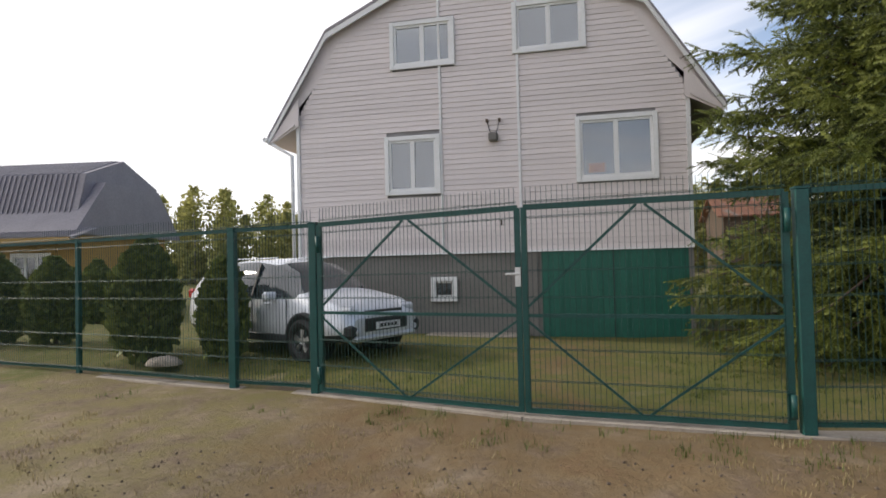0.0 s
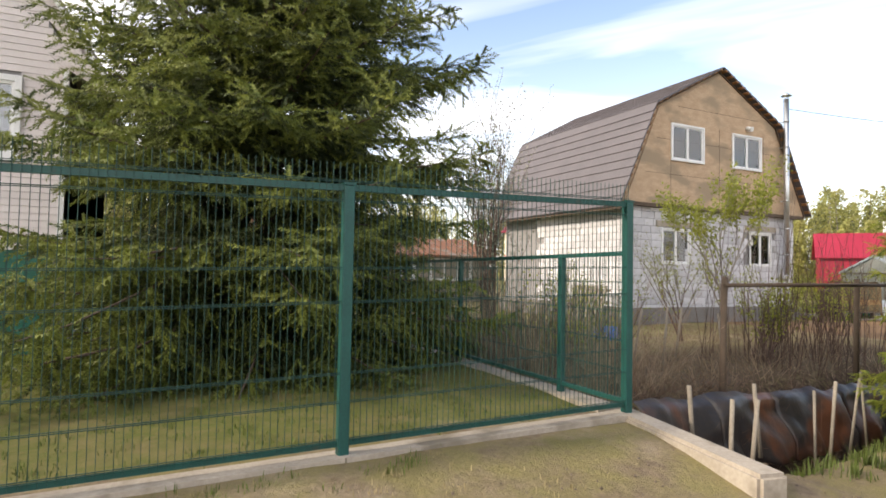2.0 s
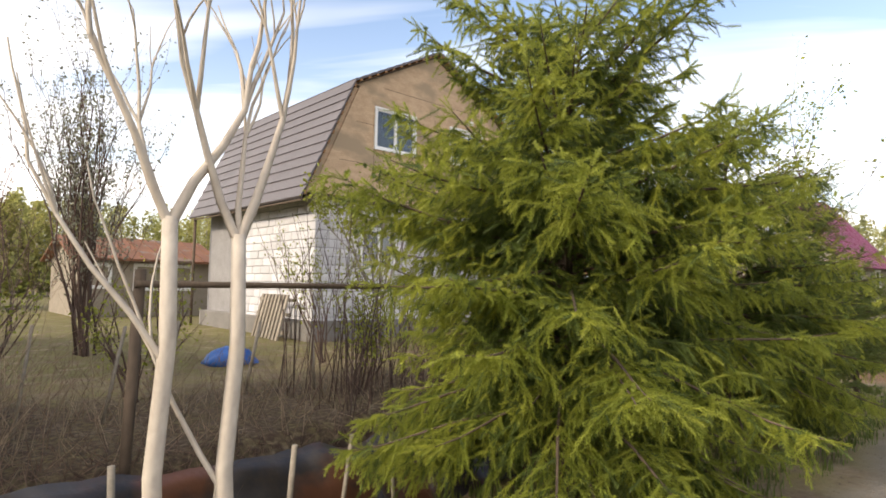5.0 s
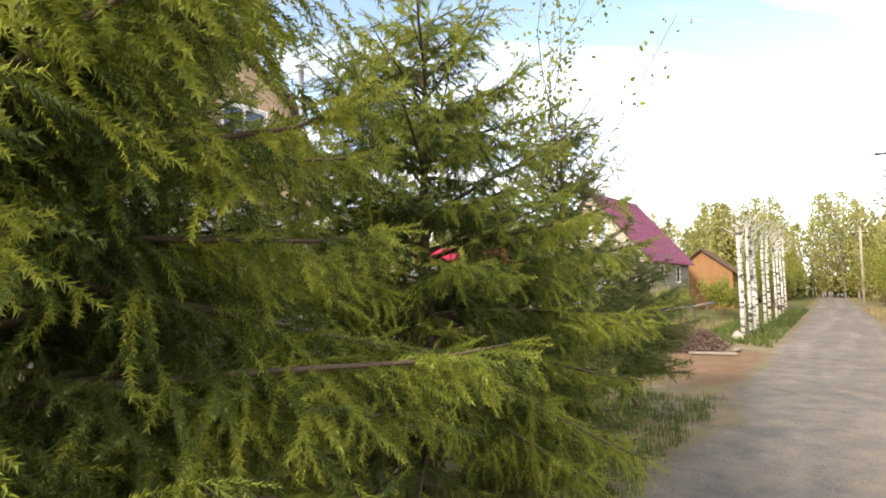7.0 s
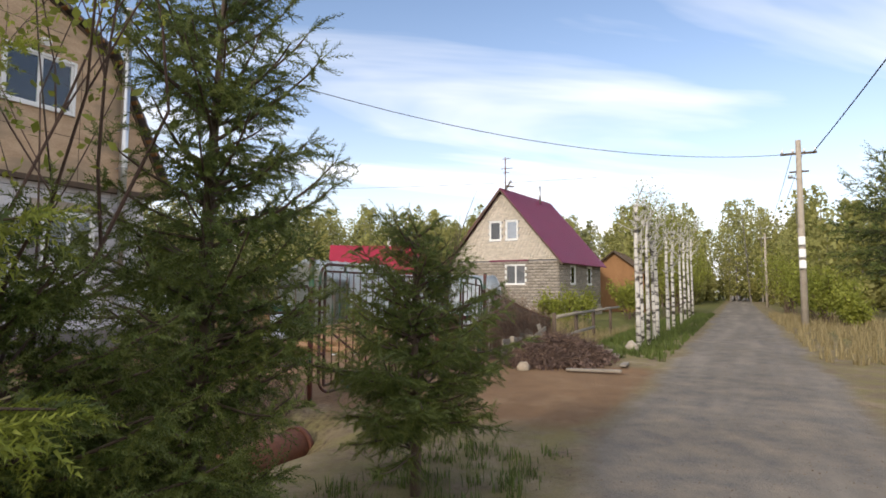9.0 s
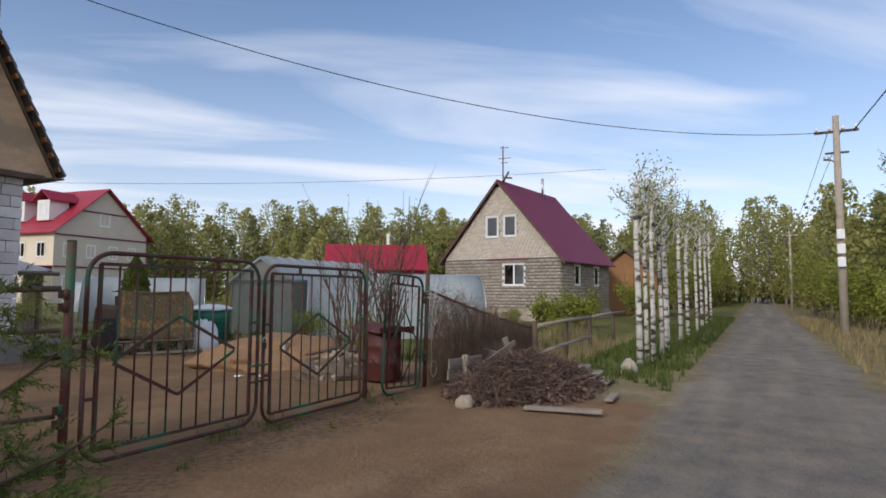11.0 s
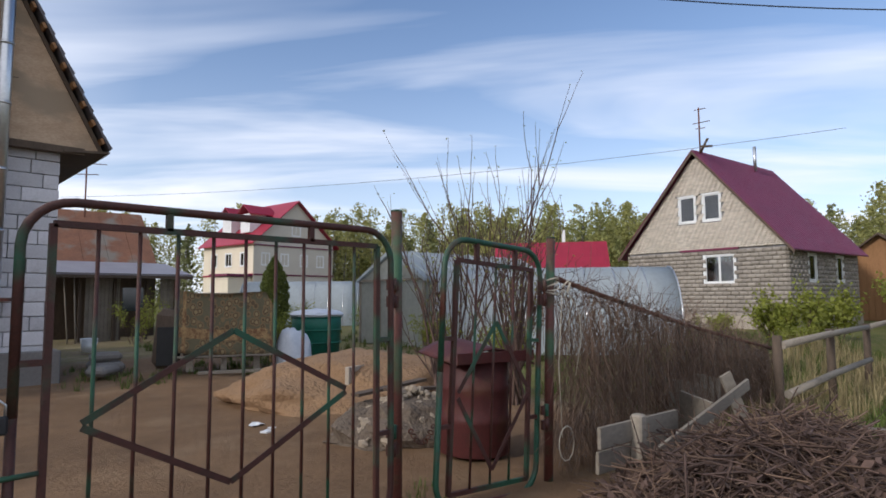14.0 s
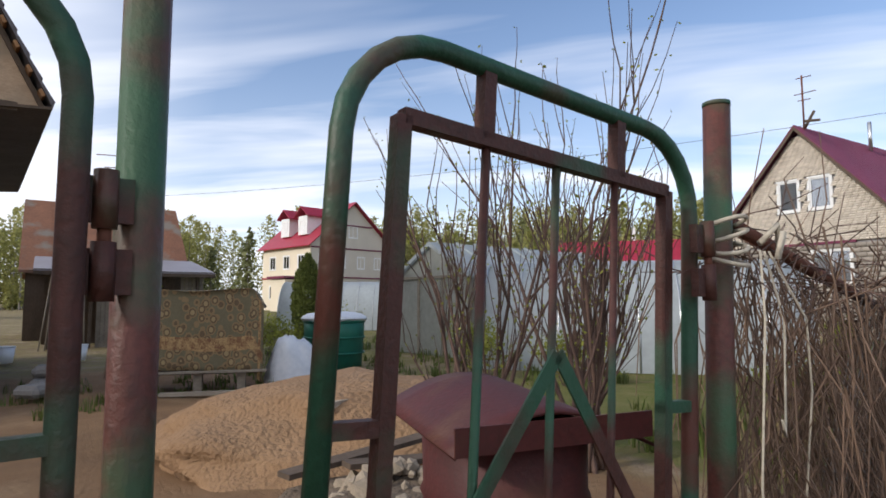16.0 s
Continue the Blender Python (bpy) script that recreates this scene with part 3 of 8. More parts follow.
# ---- windows ----
def window(parent, x, z, w, h, y, name="window", depth=0.12, parts=2, curtain=True, axis="y", side=-1, trim=0.1, room=True):
    """A framed window on a wall facing -y (axis y) or along x (axis x); x, z is its middle."""
    def at(a, b, out):
        return (a, y + side * out, b) if axis == "y" else (y + side * out, a, b)

    def size(a, b, t):
        return (a, t, b) if axis == "y" else (t, a, b)
    bm = bmesh.new()
    for s in (-1, 1):
        box(bm, at(x + s * (w / 2 - trim / 2), z, 0.03), size(trim, h, 0.06), bevel=0.006)
        box(bm, at(x, z + s * (h / 2 - trim / 2), 0.03), size(w - 2 * trim, trim, 0.05), bevel=0.006)
    win = part(name, bm, M["white"], parent, "white plastic window with trim")
    iw, ih = w - 2 * trim, h - 2 * trim
    sw = iw / parts
    for k in range(parts):
        cx = x - iw / 2 + sw * (k + 0.5)
        bm = bmesh.new()
        fr = 0.05
        for s in (-1, 1):
            box(bm, at(cx + s * (sw / 2 - fr / 2), z, 0.0), size(fr, ih, 0.05), bevel=0.005)
            box(bm, at(cx, z + s * (ih / 2 - fr / 2), 0.0), size(sw - 2 * fr, fr, 0.046), bevel=0.005)
        part("window_frame", bm, M["white"], win)
        pane = boxp("pane", at(cx, z, -0.005), size(sw - 2 * fr + 0.01, ih - 2 * fr + 0.01, 0.006), M["glass"], win)
        pane.visible_shadow = False
        if curtain:
            n = 9
            bm = bmesh.new()
            vs = []
            for i in range(n + 1):
                a = cx - sw / 2 + sw * i / n
                o = -0.09 - 0.02 * (i % 2)
                vs.append((bm.verts.new(at(a, z - ih / 2, o)), bm.verts.new(at(a, z + ih / 2, o))))
            for q, r in zip(vs, vs[1:]):
                bm.faces.new((q[0], r[0], r[1], q[1]))
            part("curtain", bm, M["curtain"], win, "white net curtain")
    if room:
        # flat panel behind the panes; its grey stands in for a dim room
        boxp("room_backing", at(x, z, -0.22), size(iw + 0.08, ih + 0.08, 0.02), M["room"], win)
    return win


def cut_spans(spans, a, b):
    out = []
    for p, q in spans:
        if b <= p or a >= q:
            out.append((p, q))
            continue
        if a > p:
            out.append((p, a))
        if b < q:
            out.append((b, q))
    return out


def board_mesh(name, w, h, t, slope=0.0):
    """A siding board or block w x h, standing t proud of a wall that faces -y."""
    bm = bmesh.new()
    vs = box(bm, (0, -t / 2, 0), (w, t, h))
    for v in vs:
        if slope and v.co.y < -t * 0.9 and v.co.z > 0:
            v.co.y += slope
    me = bpy.data.meshes.new(name)
    bm.to_mesh(me)
    bm.free()
    return me


# ---- the cream-sided house with the green garage door ----
def house_a():
    h = thing("house", "large cream vinyl-sided gambrel house with green garage door", "house")
    place = Matrix.Translation((-2.65, 12.245, 0)) @ Matrix.Diagonal((0.972, 0.972, 0.972, 1)) @ Matrix.Translation((3.5, -12.47, 0))
    h.matrix_basis = place
    Y, D = 12.47, 9.0
    xl, xr, cx = -7.83, 0.83, -3.5
    outline = [(xl, 0.0), (xr, 0.0), (xr, 5.2), (-0.25, 7.0), (cx, 8.55), (-6.75, 7.0), (xl, 5.2)]
    wins = [(-4.745, 6.64, 1.5, 1.08), (-1.945, 6.75, 1.55, 1.12), (-5.02, 3.92, 1.29, 1.33), (-0.62, 4.03, 1.65, 1.39)]
    # wall behind, with openings
    bm = bmesh.new()
    prism(bm, [(a, b) for a, b in outline], Y + 0.3, Y + D)
    part("wall", bm, M["room"], h)
    bm = bmesh.new()
    box(bm, ((xl + xr) / 2, Y + 0.18, 0.95), (xr - xl - 0.1, 0.24, 2.05))
    part("plinth", bm, M["plinth"], h, "dark grey plaster plinth")
    for px_, wid in ((-2.35, 0.1), (0.775, 0.1)):
        boxp("plinth_pillar", (px_, Y + 0.05, 0.95), (wid, 0.06, 1.9), M["plinth"], h)
    # side walls above the plinth
    for sx in (xl, xr):
        boxp("side_wall", (sx + (0.05 if sx < 0 else -0.05), Y + D / 2 + 0.15, 3.6), (0.1, D - 0.3, 3.3), M["siding"], h)
    # siding boards, row by row, cut round the windows and at the seams
    pitch, z, meshes = 0.115, 1.93, {}
    while z < 8.4:
        zc = z + pitch / 2
        top = z + pitch
        if top < 5.2:
            a, b = xl, xr
        elif top < 7.0:
            f = (top - 5.2) / 1.8
            a, b = xl + 1.08 * f, xr - 1.08 * f
        else:
            f = (top - 7.0) / 1.55
            a, b = -6.75 + 3.25 * f, -0.25 - 3.25 * f
        spans = [(a, b)]
        for seam in (-4.36, -2.63):
            spans = cut_spans(spans, seam - 0.015, seam + 0.015)
        for wx, wz, ww, wh in wins:
            if wz - wh / 2 - 0.06 < zc < wz + wh / 2 + 0.06:
                spans = cut_spans(spans, wx - ww / 2 + 0.03, wx + ww / 2 - 0.03)
        for p, q in spans:
            if q - p < 0.05:
                continue
            key = round(q - p, 3)
            if key not in meshes:
                meshes[key] = board_mesh("siding_board", q - p, pitch - 0.003, 0.034, 0.012)
            ob = link("siding_board", meshes[key], M["siding"], h)
            ob.location = ((p + q) / 2, Y + 0.06, zc)
        z += pitch
    bm = bmesh.new()
    prism(bm, [(xl, 1.95), (xr, 1.95), (xr, 5.2), (-0.25, 7.0), (cx, 8.55), (-6.75, 7.0), (xl, 5.2)], Y + 0.062, Y + 0.1)
    part("sheathing", bm, M["mortar"], h)
    for seam in (-4.36, -2.63):
        boxp("seam_strip", (seam, Y + 0.02, 5.0), (0.05, 0.05, 6.1), M["white"], h)
    for sx in (xl + 0.03, xr - 0.03):
        boxp("corner_strip", (sx, Y + 0.02, 3.55), (0.08, 0.06, 3.25), M["white"], h)
    boxp("drip_edge", ((xl + xr) / 2, Y + 0.0, 1.92), (xr - xl, 0.08, 0.035), M["white"], h)
    for wx, wz, ww, wh in wins:
        window(h, wx, wz, ww, wh, Y + 0.02)
    # roof: two slopes each side, with an overhang in front
    pts = [(-8.5, 4.72), (-7.0, 7.08), (cx, 8.68), (0.0, 7.08), (1.5, 4.72)]
    for (a, az), (b, bz) in zip(pts, pts[1:]):
        bm = bmesh.new()
        prism(bm, [(a, az), (b, bz), (b, bz + 0.07), (a, az + 0.07)], Y - 0.16, Y + D + 0.3)
        part("roof", bm, M["roof_grey"], h)
        bm = bmesh.new()
        prism(bm, [(a, az - 0.14), (b, bz - 0.14), (b, bz - 0.005), (a, az - 0.005)], Y - 0.15, Y - 0.11)
        part("barge_board", bm, M["white"], h)
        bm = bmesh.new()
        low_a, low_b = (0.03 if az < 5 else 0.55), (0.03 if bz < 5 else 0.8 if az < 5 else 0.55)
        low_a = 0.8 if bz < 5 else low_a
        prism(bm, [(a, az - low_a), (b, bz - low_b), (b, bz - 0.008), (a, az - 0.008)], Y + 0.036, Y + 0.06)
        part("verge_board", bm, M["siding"], h)
    for a, b in ((xl, -8.45), (xr, 1.45)):
        bm = bmesh.new()
        prism(bm, [(a, 4.98), (b, 4.6), (b, 4.64), (a, 5.02)], Y - 0.14, Y + D)
        part("soffit", bm, M["siding"], h)
    # added cream panels that cover the unlit soffit at both eave ends
    for fx in (lambda v: v, lambda v: -7.0 - v):
        bm = bmesh.new()
        prism(bm, [(fx(xl + 0.1), 4.97), (fx(-8.42), 4.6), (fx(-8.42), 4.72), (fx(xl + 0.1), 5.62)], Y - 0.1, Y - 0.06)
        part("eave_cheek", bm, M["siding"], h)
    tubep("gutter", [(-8.55, Y - 0.2, 4.7), (-8.55, Y + D, 4.7)], 0.06, M["white"], h)
    tubep("downpipe", [(-8.5, Y - 0.1, 4.65), (-7.95, Y - 0.02, 4.3), (-7.93, Y - 0.02, 0.4)], 0.045, M["white"], h)
    # garage door in sheet steel
    g = boxp("garage_door", (-0.75, Y + 0.04, 0.95), (2.95, 0.05, 1.95), M["green_metal"], h, "green sheet-steel garage door", bevel=0.01)
    for k in range(11):
        boxp("door_rib", (-2.1 + k * 0.27, Y + 0.008, 0.98), (0.05, 0.03, 1.8), M["green_metal"], g)
    boxp("door_seam", (-0.75, Y - 0.002, 0.98), (0.02, 0.02, 1.85), M["black"], g)
    # cellar window with a grille
    w = window(h, -4.36, 1.13, 0.6, 0.54, Y + 0.03, "cellar_window", parts=1, curtain=False, trim=0.09)
    for k in range(4):
        boxp("grille_bar", (-4.52 + k * 0.107, Y - 0.0, 1.13), (0.014, 0.014, 0.36), M["wood_dark"], w)
    boxp("step", (-3.6, Y - 0.25, 0.12), (2.2, 0.6, 0.12), M["concrete"], h, bevel=0.02)
    # wall lamp, brackets, vent
    lamp = thing("wall_lamp", "small grey outdoor lamp fixed on the siding", "lamp")
    boxp("lamp_housing", (-3.18, Y - 0.06, 4.42), (0.2, 0.14, 0.2), M["plinth"], lamp, bevel=0.03)
    for dx in (-0.13, 0.14):
        boxp("bracket", (-3.18 + dx, Y - 0.03, 4.78), (0.05, 0.09, 0.07), M["wood_dark"], lamp)
        tubep("cable", [(-3.18 + dx, Y - 0.03, 4.76), (-3.18 + dx * 0.5, Y - 0.03, 4.52)], 0.008, M["wire"], lamp)
    tubep("hook", [(-3.05, Y - 0.02, 2.62), (-3.05, Y - 0.06, 2.5)], 0.018, M["wood_dark"], lamp)
    vent = thing("vent_cap", "round cream plastic vent cap on the siding", "vent")
    tubep("cap", [(-0.5, Y + 0.01, 3.08), (-0.5, Y - 0.07, 3.08)], 0.07, M["siding"], vent, seg=14)
    sign = thing("window_sign", "orange notice with illegible red print behind glass", "sign")
    boxp("board", (-1.02, Y + 0.035, 3.63), (0.34, 0.008, 0.2), M["orange"], sign)
    for k, wd in enumerate((0.28, 0.22, 0.26)):
        boxp("print_bar", (-1.02, Y + 0.028, 3.69 - 0.06 * k), (wd, 0.004, 0.022), M["ink"], sign)
    for t in (lamp, vent, sign):
        t.matrix_basis = place
    return h


house_a()


# ---- the gambrel house of white blocks with the board gable ----
def house_b():
    h = thing("house", "unfinished gambrel house of pale aerated blocks with strand-board gable", "house")
    Y, xl, xr, D = 16.0, 17.1, 25.74, 7.8
    cx = 21.42
    wins = [(19.3, 2.67, 1.3, 1.26), (23.75, 2.7, 1.15, 1.3)]
    bm = bmesh.new()
    box(bm, ((xl + xr) / 2, Y + D / 2, 2.05), (xr - xl - 0.16, D - 0.16, 3.9))
    part("wall", bm, M["mortar"], h)
    rng = random.Random(4)
    meshes = {}

    def block(w, hgt):
        key = (round(w, 2), hgt)
        if key not in meshes:
            bm2 = bmesh.new()
            box(bm2, (0, 0, 0), (w - 0.014, 0.1, hgt - 0.014), bevel=0.008)
            me = bpy.data.meshes.new("block")
            bm2.to_mesh(me)
            bm2.free()
            meshes[key] = me
        return meshes[key]
    rows, hgt = 16, 0.245
    for r in range(rows):
        z = 0.15 + hgt * (r + 0.5)
        for face, (a, b) in (("front", (xl, xr)), ("right", (Y, Y + D)), ("left", (Y, Y + D))):
            x = a - rng.choice((0.0, 0.3, 0.15))
            while x < b:
                w = rng.choice((0.6, 0.6, 0.6, 0.42))
                p, q = max(a, x), min(b, x + w)
                x += w
                if q - p < 0.06:
                    continue
                c = (p + q) / 2
                if face == "front" and any(abs(c - wx) < ww / 2 + 0.1 and abs(z - wz) < wh / 2 for wx, wz, ww, wh in wins):
                    continue
                if face == "left" and c > Y + 5:
                    continue
                ob = link("block", block(q - p, hgt), M["block"], h)
                o = rng.uniform(-0.008, 0.008)
                if face == "front":
                    ob.location = (c, Y + 0.05 + o, z)
                else:
                    ob.location = ((xr - 0.05 + o) if face == "right" else (xl + 0.05 + o), c, z)
                    ob.rotation_euler = (0, 0, math.pi / 2)
    boxp("foundation", ((xl + xr) / 2, Y + D / 2, 0.1), (xr - xl + 0.25, D + 0.25, 0.9), M["plinth"], h, "grey cast foundation", bevel=0.02)
    for wx, wz, ww, wh in wins:
        window(h, wx, wz, ww + 0.1, wh, Y + 0.02, trim=0.06)
        boxp("lintel", (wx, Y - 0.01, wz + wh / 2 + 0.14), (ww + 0.6, 0.06, 0.2), M["concrete"], h)
    # strand-board gable
    knl, knr, ez, kz, az = 18.4, 24.44, 4.05, 7.45, 9.05
    bm = bmesh.new()
    prism(bm, [(16.9, ez), (25.94, ez), (knr, kz), (cx, az), (knl, kz)], Y - 0.06, Y + 0.02)
    part("gable", bm, M["osb"], h, "weathered strand-board gable")
    bm = bmesh.new()
    prism(bm, [(16.9, ez), (25.94, ez), (knr, kz), (cx, az), (knl, kz)], Y + 0.3, Y + D)
    part("attic", bm, M["wood_dark"], h)
    for zz in (5.17, 6.39, 7.61):
        half = 4.2 - max(0, zz - 3.95) * 0.45 if zz < kz else 2.1
        boxp("board_joint", (cx, Y - 0.062, zz), (2 * half, 0.006, 0.012), M["wood_dark"], h)
    for xx in (18.98, 21.42, 23.86):
        boxp("board_joint", (xx, Y - 0.062, 5.5), (0.012, 0.006, 3.1), M["wood_dark"], h)
    boxp("sill_beam", (cx, Y - 0.1, ez - 0.02), (9.3, 0.2, 0.12), M["wood_dark"], h)
    for wx in (19.77, 22.88):
        window(h, wx, 6.32, 1.63, 1.32, Y - 0.07, trim=0.07, curtain=False)
    # roof in tile-profiled sheet, with courses
    pts = [(16.5, 3.92), (18.15, 7.55), (cx, 9.3), (24.69, 7.55), (26.46, 4.14)]
    for n, ((a, az_), (b, bz)) in enumerate(zip(pts, pts[1:])):
        bm = bmesh.new()
        ln = math.hypot(b - a, bz - az_)
        k = round(ln / 0.35)
        nrm = Vector((-(bz - az_), b - a)) / ln
        prof = []
        for i in range(k):
            f0, f1 = i / k, (i + 1) / k
            lo, hi = (0.045, 0.015) if n < 2 else (0.015, 0.045)
            for f, o in ((f0, lo), (f1, hi)):
                prof.append((a + (b - a) * f + nrm.x * o, az_ + (bz - az_) * f + nrm.y * o))
        prism(bm, prof + [(b, bz - 0.03), (a, az_ - 0.03)], Y - 0.26, Y + D + 0.2)
        part("roof", bm, M["roof_dark"], h, "dark grey tile-profiled metal roof")
        for i in range(int(ln / 0.33)):
            f = (i + 0.5) / int(ln / 0.33)
            boxp("batten_end", (a + (b - a) * f - nrm.x * 0.05, Y - 0.13, az_ + (bz - az_) * f - nrm.y * 0.05), (0.1, 0.26, 0.045), M["wood_orange"], h,
                 m=Matrix.Rotation(-math.atan2(bz - az_, b - a), 4, "Y"))
        bm = bmesh.new()
        prism(bm, [(a - nrm.x * 0.07, az_ - nrm.y * 0.07), (b - nrm.x * 0.07, bz - nrm.y * 0.07), (b - nrm.x * 0.13, bz - nrm.y * 0.13), (a - nrm.x * 0.13, az_ - nrm.y * 0.13)], Y - 0.06, Y - 0.02)
        part("rafter", bm, M["wood_dark"], h)
    for poly in ([(16.6, 4.02), (18.18, 7.5), (18.5, 7.5), (18.5, 4.02)], [(26.36, 4.2), (26.3, 4.08), (24.35, 4.08), (24.35, 7.5), (24.66, 7.5)],
                 [(18.18, 7.5), (cx, 9.24), (cx, 8.8), (18.5, 7.3)], [(24.66, 7.5), (cx, 9.24), (cx, 8.8), (24.35, 7.3)]):
        bm = bmesh.new()
        prism(bm, poly, Y - 0.014, Y - 0.003)
        part("verge_sheet", bm, M["osb"], h)
    for a, b, e in ((25.74, 26.46, 4.05), (17.1, 16.5, 3.82)):
        bm = bmesh.new()
        prism(bm, [(a, 3.98), (b, e), (b, e + 0.04), (a, 4.02)], Y - 0.25, Y + D)
        part("soffit", bm, M["wood_dark"], h)
    # stainless flue on the gable
    flue = thing("flue_pipe", "shiny stainless steel flue pipe fixed up the gable", "pipe")
    fx, fy = 24.85, Y - 0.32
    tubep("pipe", [(fx, fy, 1.75), (fx, fy, 8.6)], 0.1, M["zinc"], flue, seg=16)
    for z in (2.5, 3.5, 4.6, 5.6, 6.7, 7.7):
        tubep("clamp", [(fx, fy, z), (fx, fy, z + 0.05)], 0.112, M["zinc"], flue, seg=16)
        boxp("bracket", (fx, fy + 0.16, z + 0.02), (0.05, 0.26, 0.03), M["zinc"], flue)
    tubep("cap", [(fx, fy, 8.72), (fx, fy, 8.86)], 0.2, M["zinc"], flue, seg=16, r2=0.03)
    for k in (-1, 1):
        boxp("cap_leg", (fx + 0.08 * k, fy, 8.66), (0.02, 0.02, 0.16), M["zinc"], flue)
    tubep("elbow", [(fx, fy, 1.75), (fx, fy + 0.05, 1.62), (fx, fy + 0.42, 1.6)], 0.1, M["zinc"], flue, seg=12)
    boxp("stand", (fx, fy + 0.1, 1.42), (0.5, 0.32, 0.06), M["rust"], flue)
    lamp = thing("wall_lamp", "small round outdoor lamp high on the board gable", "lamp")
    tubep("lamp_shade", [(22.9, Y - 0.08, 7.25), (22.9, Y - 0.3, 7.18)], 0.09, M["white"], lamp, seg=12)
    return h


house_b()


# ---- the brick-and-block house with the wine-red roof ----
def house_c():
    h = thing("house", "small white brick and grey block house with wine-red roof", "house")
    place = pose(50.66, 11.5, 0, 0, 0, -7.2) @ Matrix.Diagonal((0.922, 0.922, 0.922, 1)) @ Matrix.Translation((-51.0, -15.75, 0))
    h.matrix_basis = place
    X, yr, yl, D = 51.0, 15.75, 24.1, 8.2
    cy, az = 19.92, 8.75
    bm = bmesh.new()
    box(bm, (X + D / 2, (yl + yr) / 2, 2.1), (D - 0.1, yl - yr - 0.1, 4.2))
    part("wall", bm, M["mortar"], h)
    bm = bmesh.new()
    prism(bm, [(yr + 0.05, 3.9), (yl - 0.05, 3.9), (cy, az - 0.1)], X + 0.05, X + D, "x")
    part("attic", bm, M["mortar"], h)
    # block courses below
    V, F = [], []

    def add(c, s):
        bm2 = bmesh.new()
        box(bm2, c, s)
        o = len(V)
        bm2.verts.index_update()
        V.extend([v.co.copy() for v in bm2.verts])
        F.extend([[o + v.index for v in f.verts] for f in bm2.faces])
        bm2.free()
    r, z = 0, 0.55
    while z < 3.75:
        y = yr - (0.2 if r % 2 else 0.0)
        while y < yl:
            p, q = max(yr, y), min(yl, y + 0.4)
            if q - p > 0.05 and not (abs((p + q) / 2 - 18.87) < 0.85 and 2.05 < z + 0.1 < 3.6):
                add((X, (p + q) / 2, z + 0.1), (0.12, q - p - 0.02, 0.185))
            y += 0.4
        x = X - (0.2 if r % 2 else 0.0)
        while x < X + D:
            p, q = max(X, x), min(X + D, x + 0.4)
            if q - p > 0.05 and not (2.1 < z + 0.1 < 3.55 and any(abs((p + q) / 2 - wx) < 0.5 for wx in (53.55, 56.85))):
                add(((p + q) / 2, yr, z + 0.1), (q - p - 0.02, 0.12, 0.185))
            x += 0.4
        z += 0.2
        r += 1
    tagged(link("block_course", npmesh("block_course", V, F), M["cblock"], h, "grey concrete block courses"), kind="stuff")
    V, F = [], []
    r, z = 0, 3.85
    while z < az - 0.25:
        f = (z - 3.85) / (az - 3.85)
        a, b = yr + (cy - yr) * f, yl - (yl - cy) * f
        y = a - (0.13 if r % 2 else 0)
        while y < b:
            p, q = max(a, y), min(b, y + 0.26)
            if q - p > 0.05 and not (5.2 < z + 0.06 < 6.7 and (abs((p + q) / 2 - 20.45) < 0.52 or abs((p + q) / 2 - 19.15) < 0.52)):
                add((X, (p + q) / 2, z + 0.045), (0.12, q - p - 0.014, 0.083))
            y += 0.26
        z += 0.095
        r += 1
    tagged(link("brick_course", npmesh("brick_course", V, F), M["brick_white"], h, "white brick gable courses"), kind="stuff")
    boxp("foundation", (X + D / 2, (yl + yr) / 2, 0.2), (D + 0.25, yl - yr + 0.25, 0.8), M["concrete"], h, bevel=0.03)
    boxp("band", (X - 0.04, 19.4, 3.82), (0.1, 3.0, 0.1), M["roof_wine"], h)
    window(h, 18.87, 2.85, 1.66, 1.5, X, "window", axis="x")
    for yy in (20.45, 19.15):
        window(h, yy, 5.95, 1.0, 1.46, X, "window", axis="x", parts=1)
    for xx in (53.55, 56.85):
        window(h, xx, 2.85, 0.95, 1.4, yr, "window", parts=1)
    # roof with ribs
    for s in (-1, 1):
        e = yr - 0.45 if s < 0 else yl + 0.45
        bm = bmesh.new()
        ez = 3.55
        prism(bm, [(cy, az + 0.15), (e, ez), (e, ez + 0.06), (cy, az + 0.22)], X - 0.35, X + D + 0.35, "x")
        part("roof", bm, M["roof_wine"], h, "wine-red sheet metal roof")
        bm = bmesh.new()
        prism(bm, [(cy, az - 0.02), (e, ez - 0.16), (e, ez), (cy, az + 0.14)], X - 0.34, X - 0.3, "x")
        part("barge_board", bm, M["wood_dark"], h)
        n = 30
        for k in range(n):
            xx = X - 0.3 + (D + 0.6) * (k + 0.5) / n
            ang = math.atan2(az + 0.22 - ez - 0.06, (cy - e))
            ln = math.hypot(az + 0.16 - ez, cy - e)
            boxp("roof_rib", (xx, (cy + e) / 2, (az + 0.22 + ez + 0.06) / 2 + 0.01), (0.03, ln, 0.025), M["roof_wine"], h, m=Matrix.Rotation(ang, 4, "X"))
    # aerial and chimney frame on the ridge
    aer = thing("aerial", "thin rusty television aerial mast above the ridge", "antenna")
    aer.matrix_basis = place
    tubep("mast", [(X + 0.2, 19.75, 8.8), (X + 0.2, 19.75, 11.2)], 0.04, M["rust"], aer)
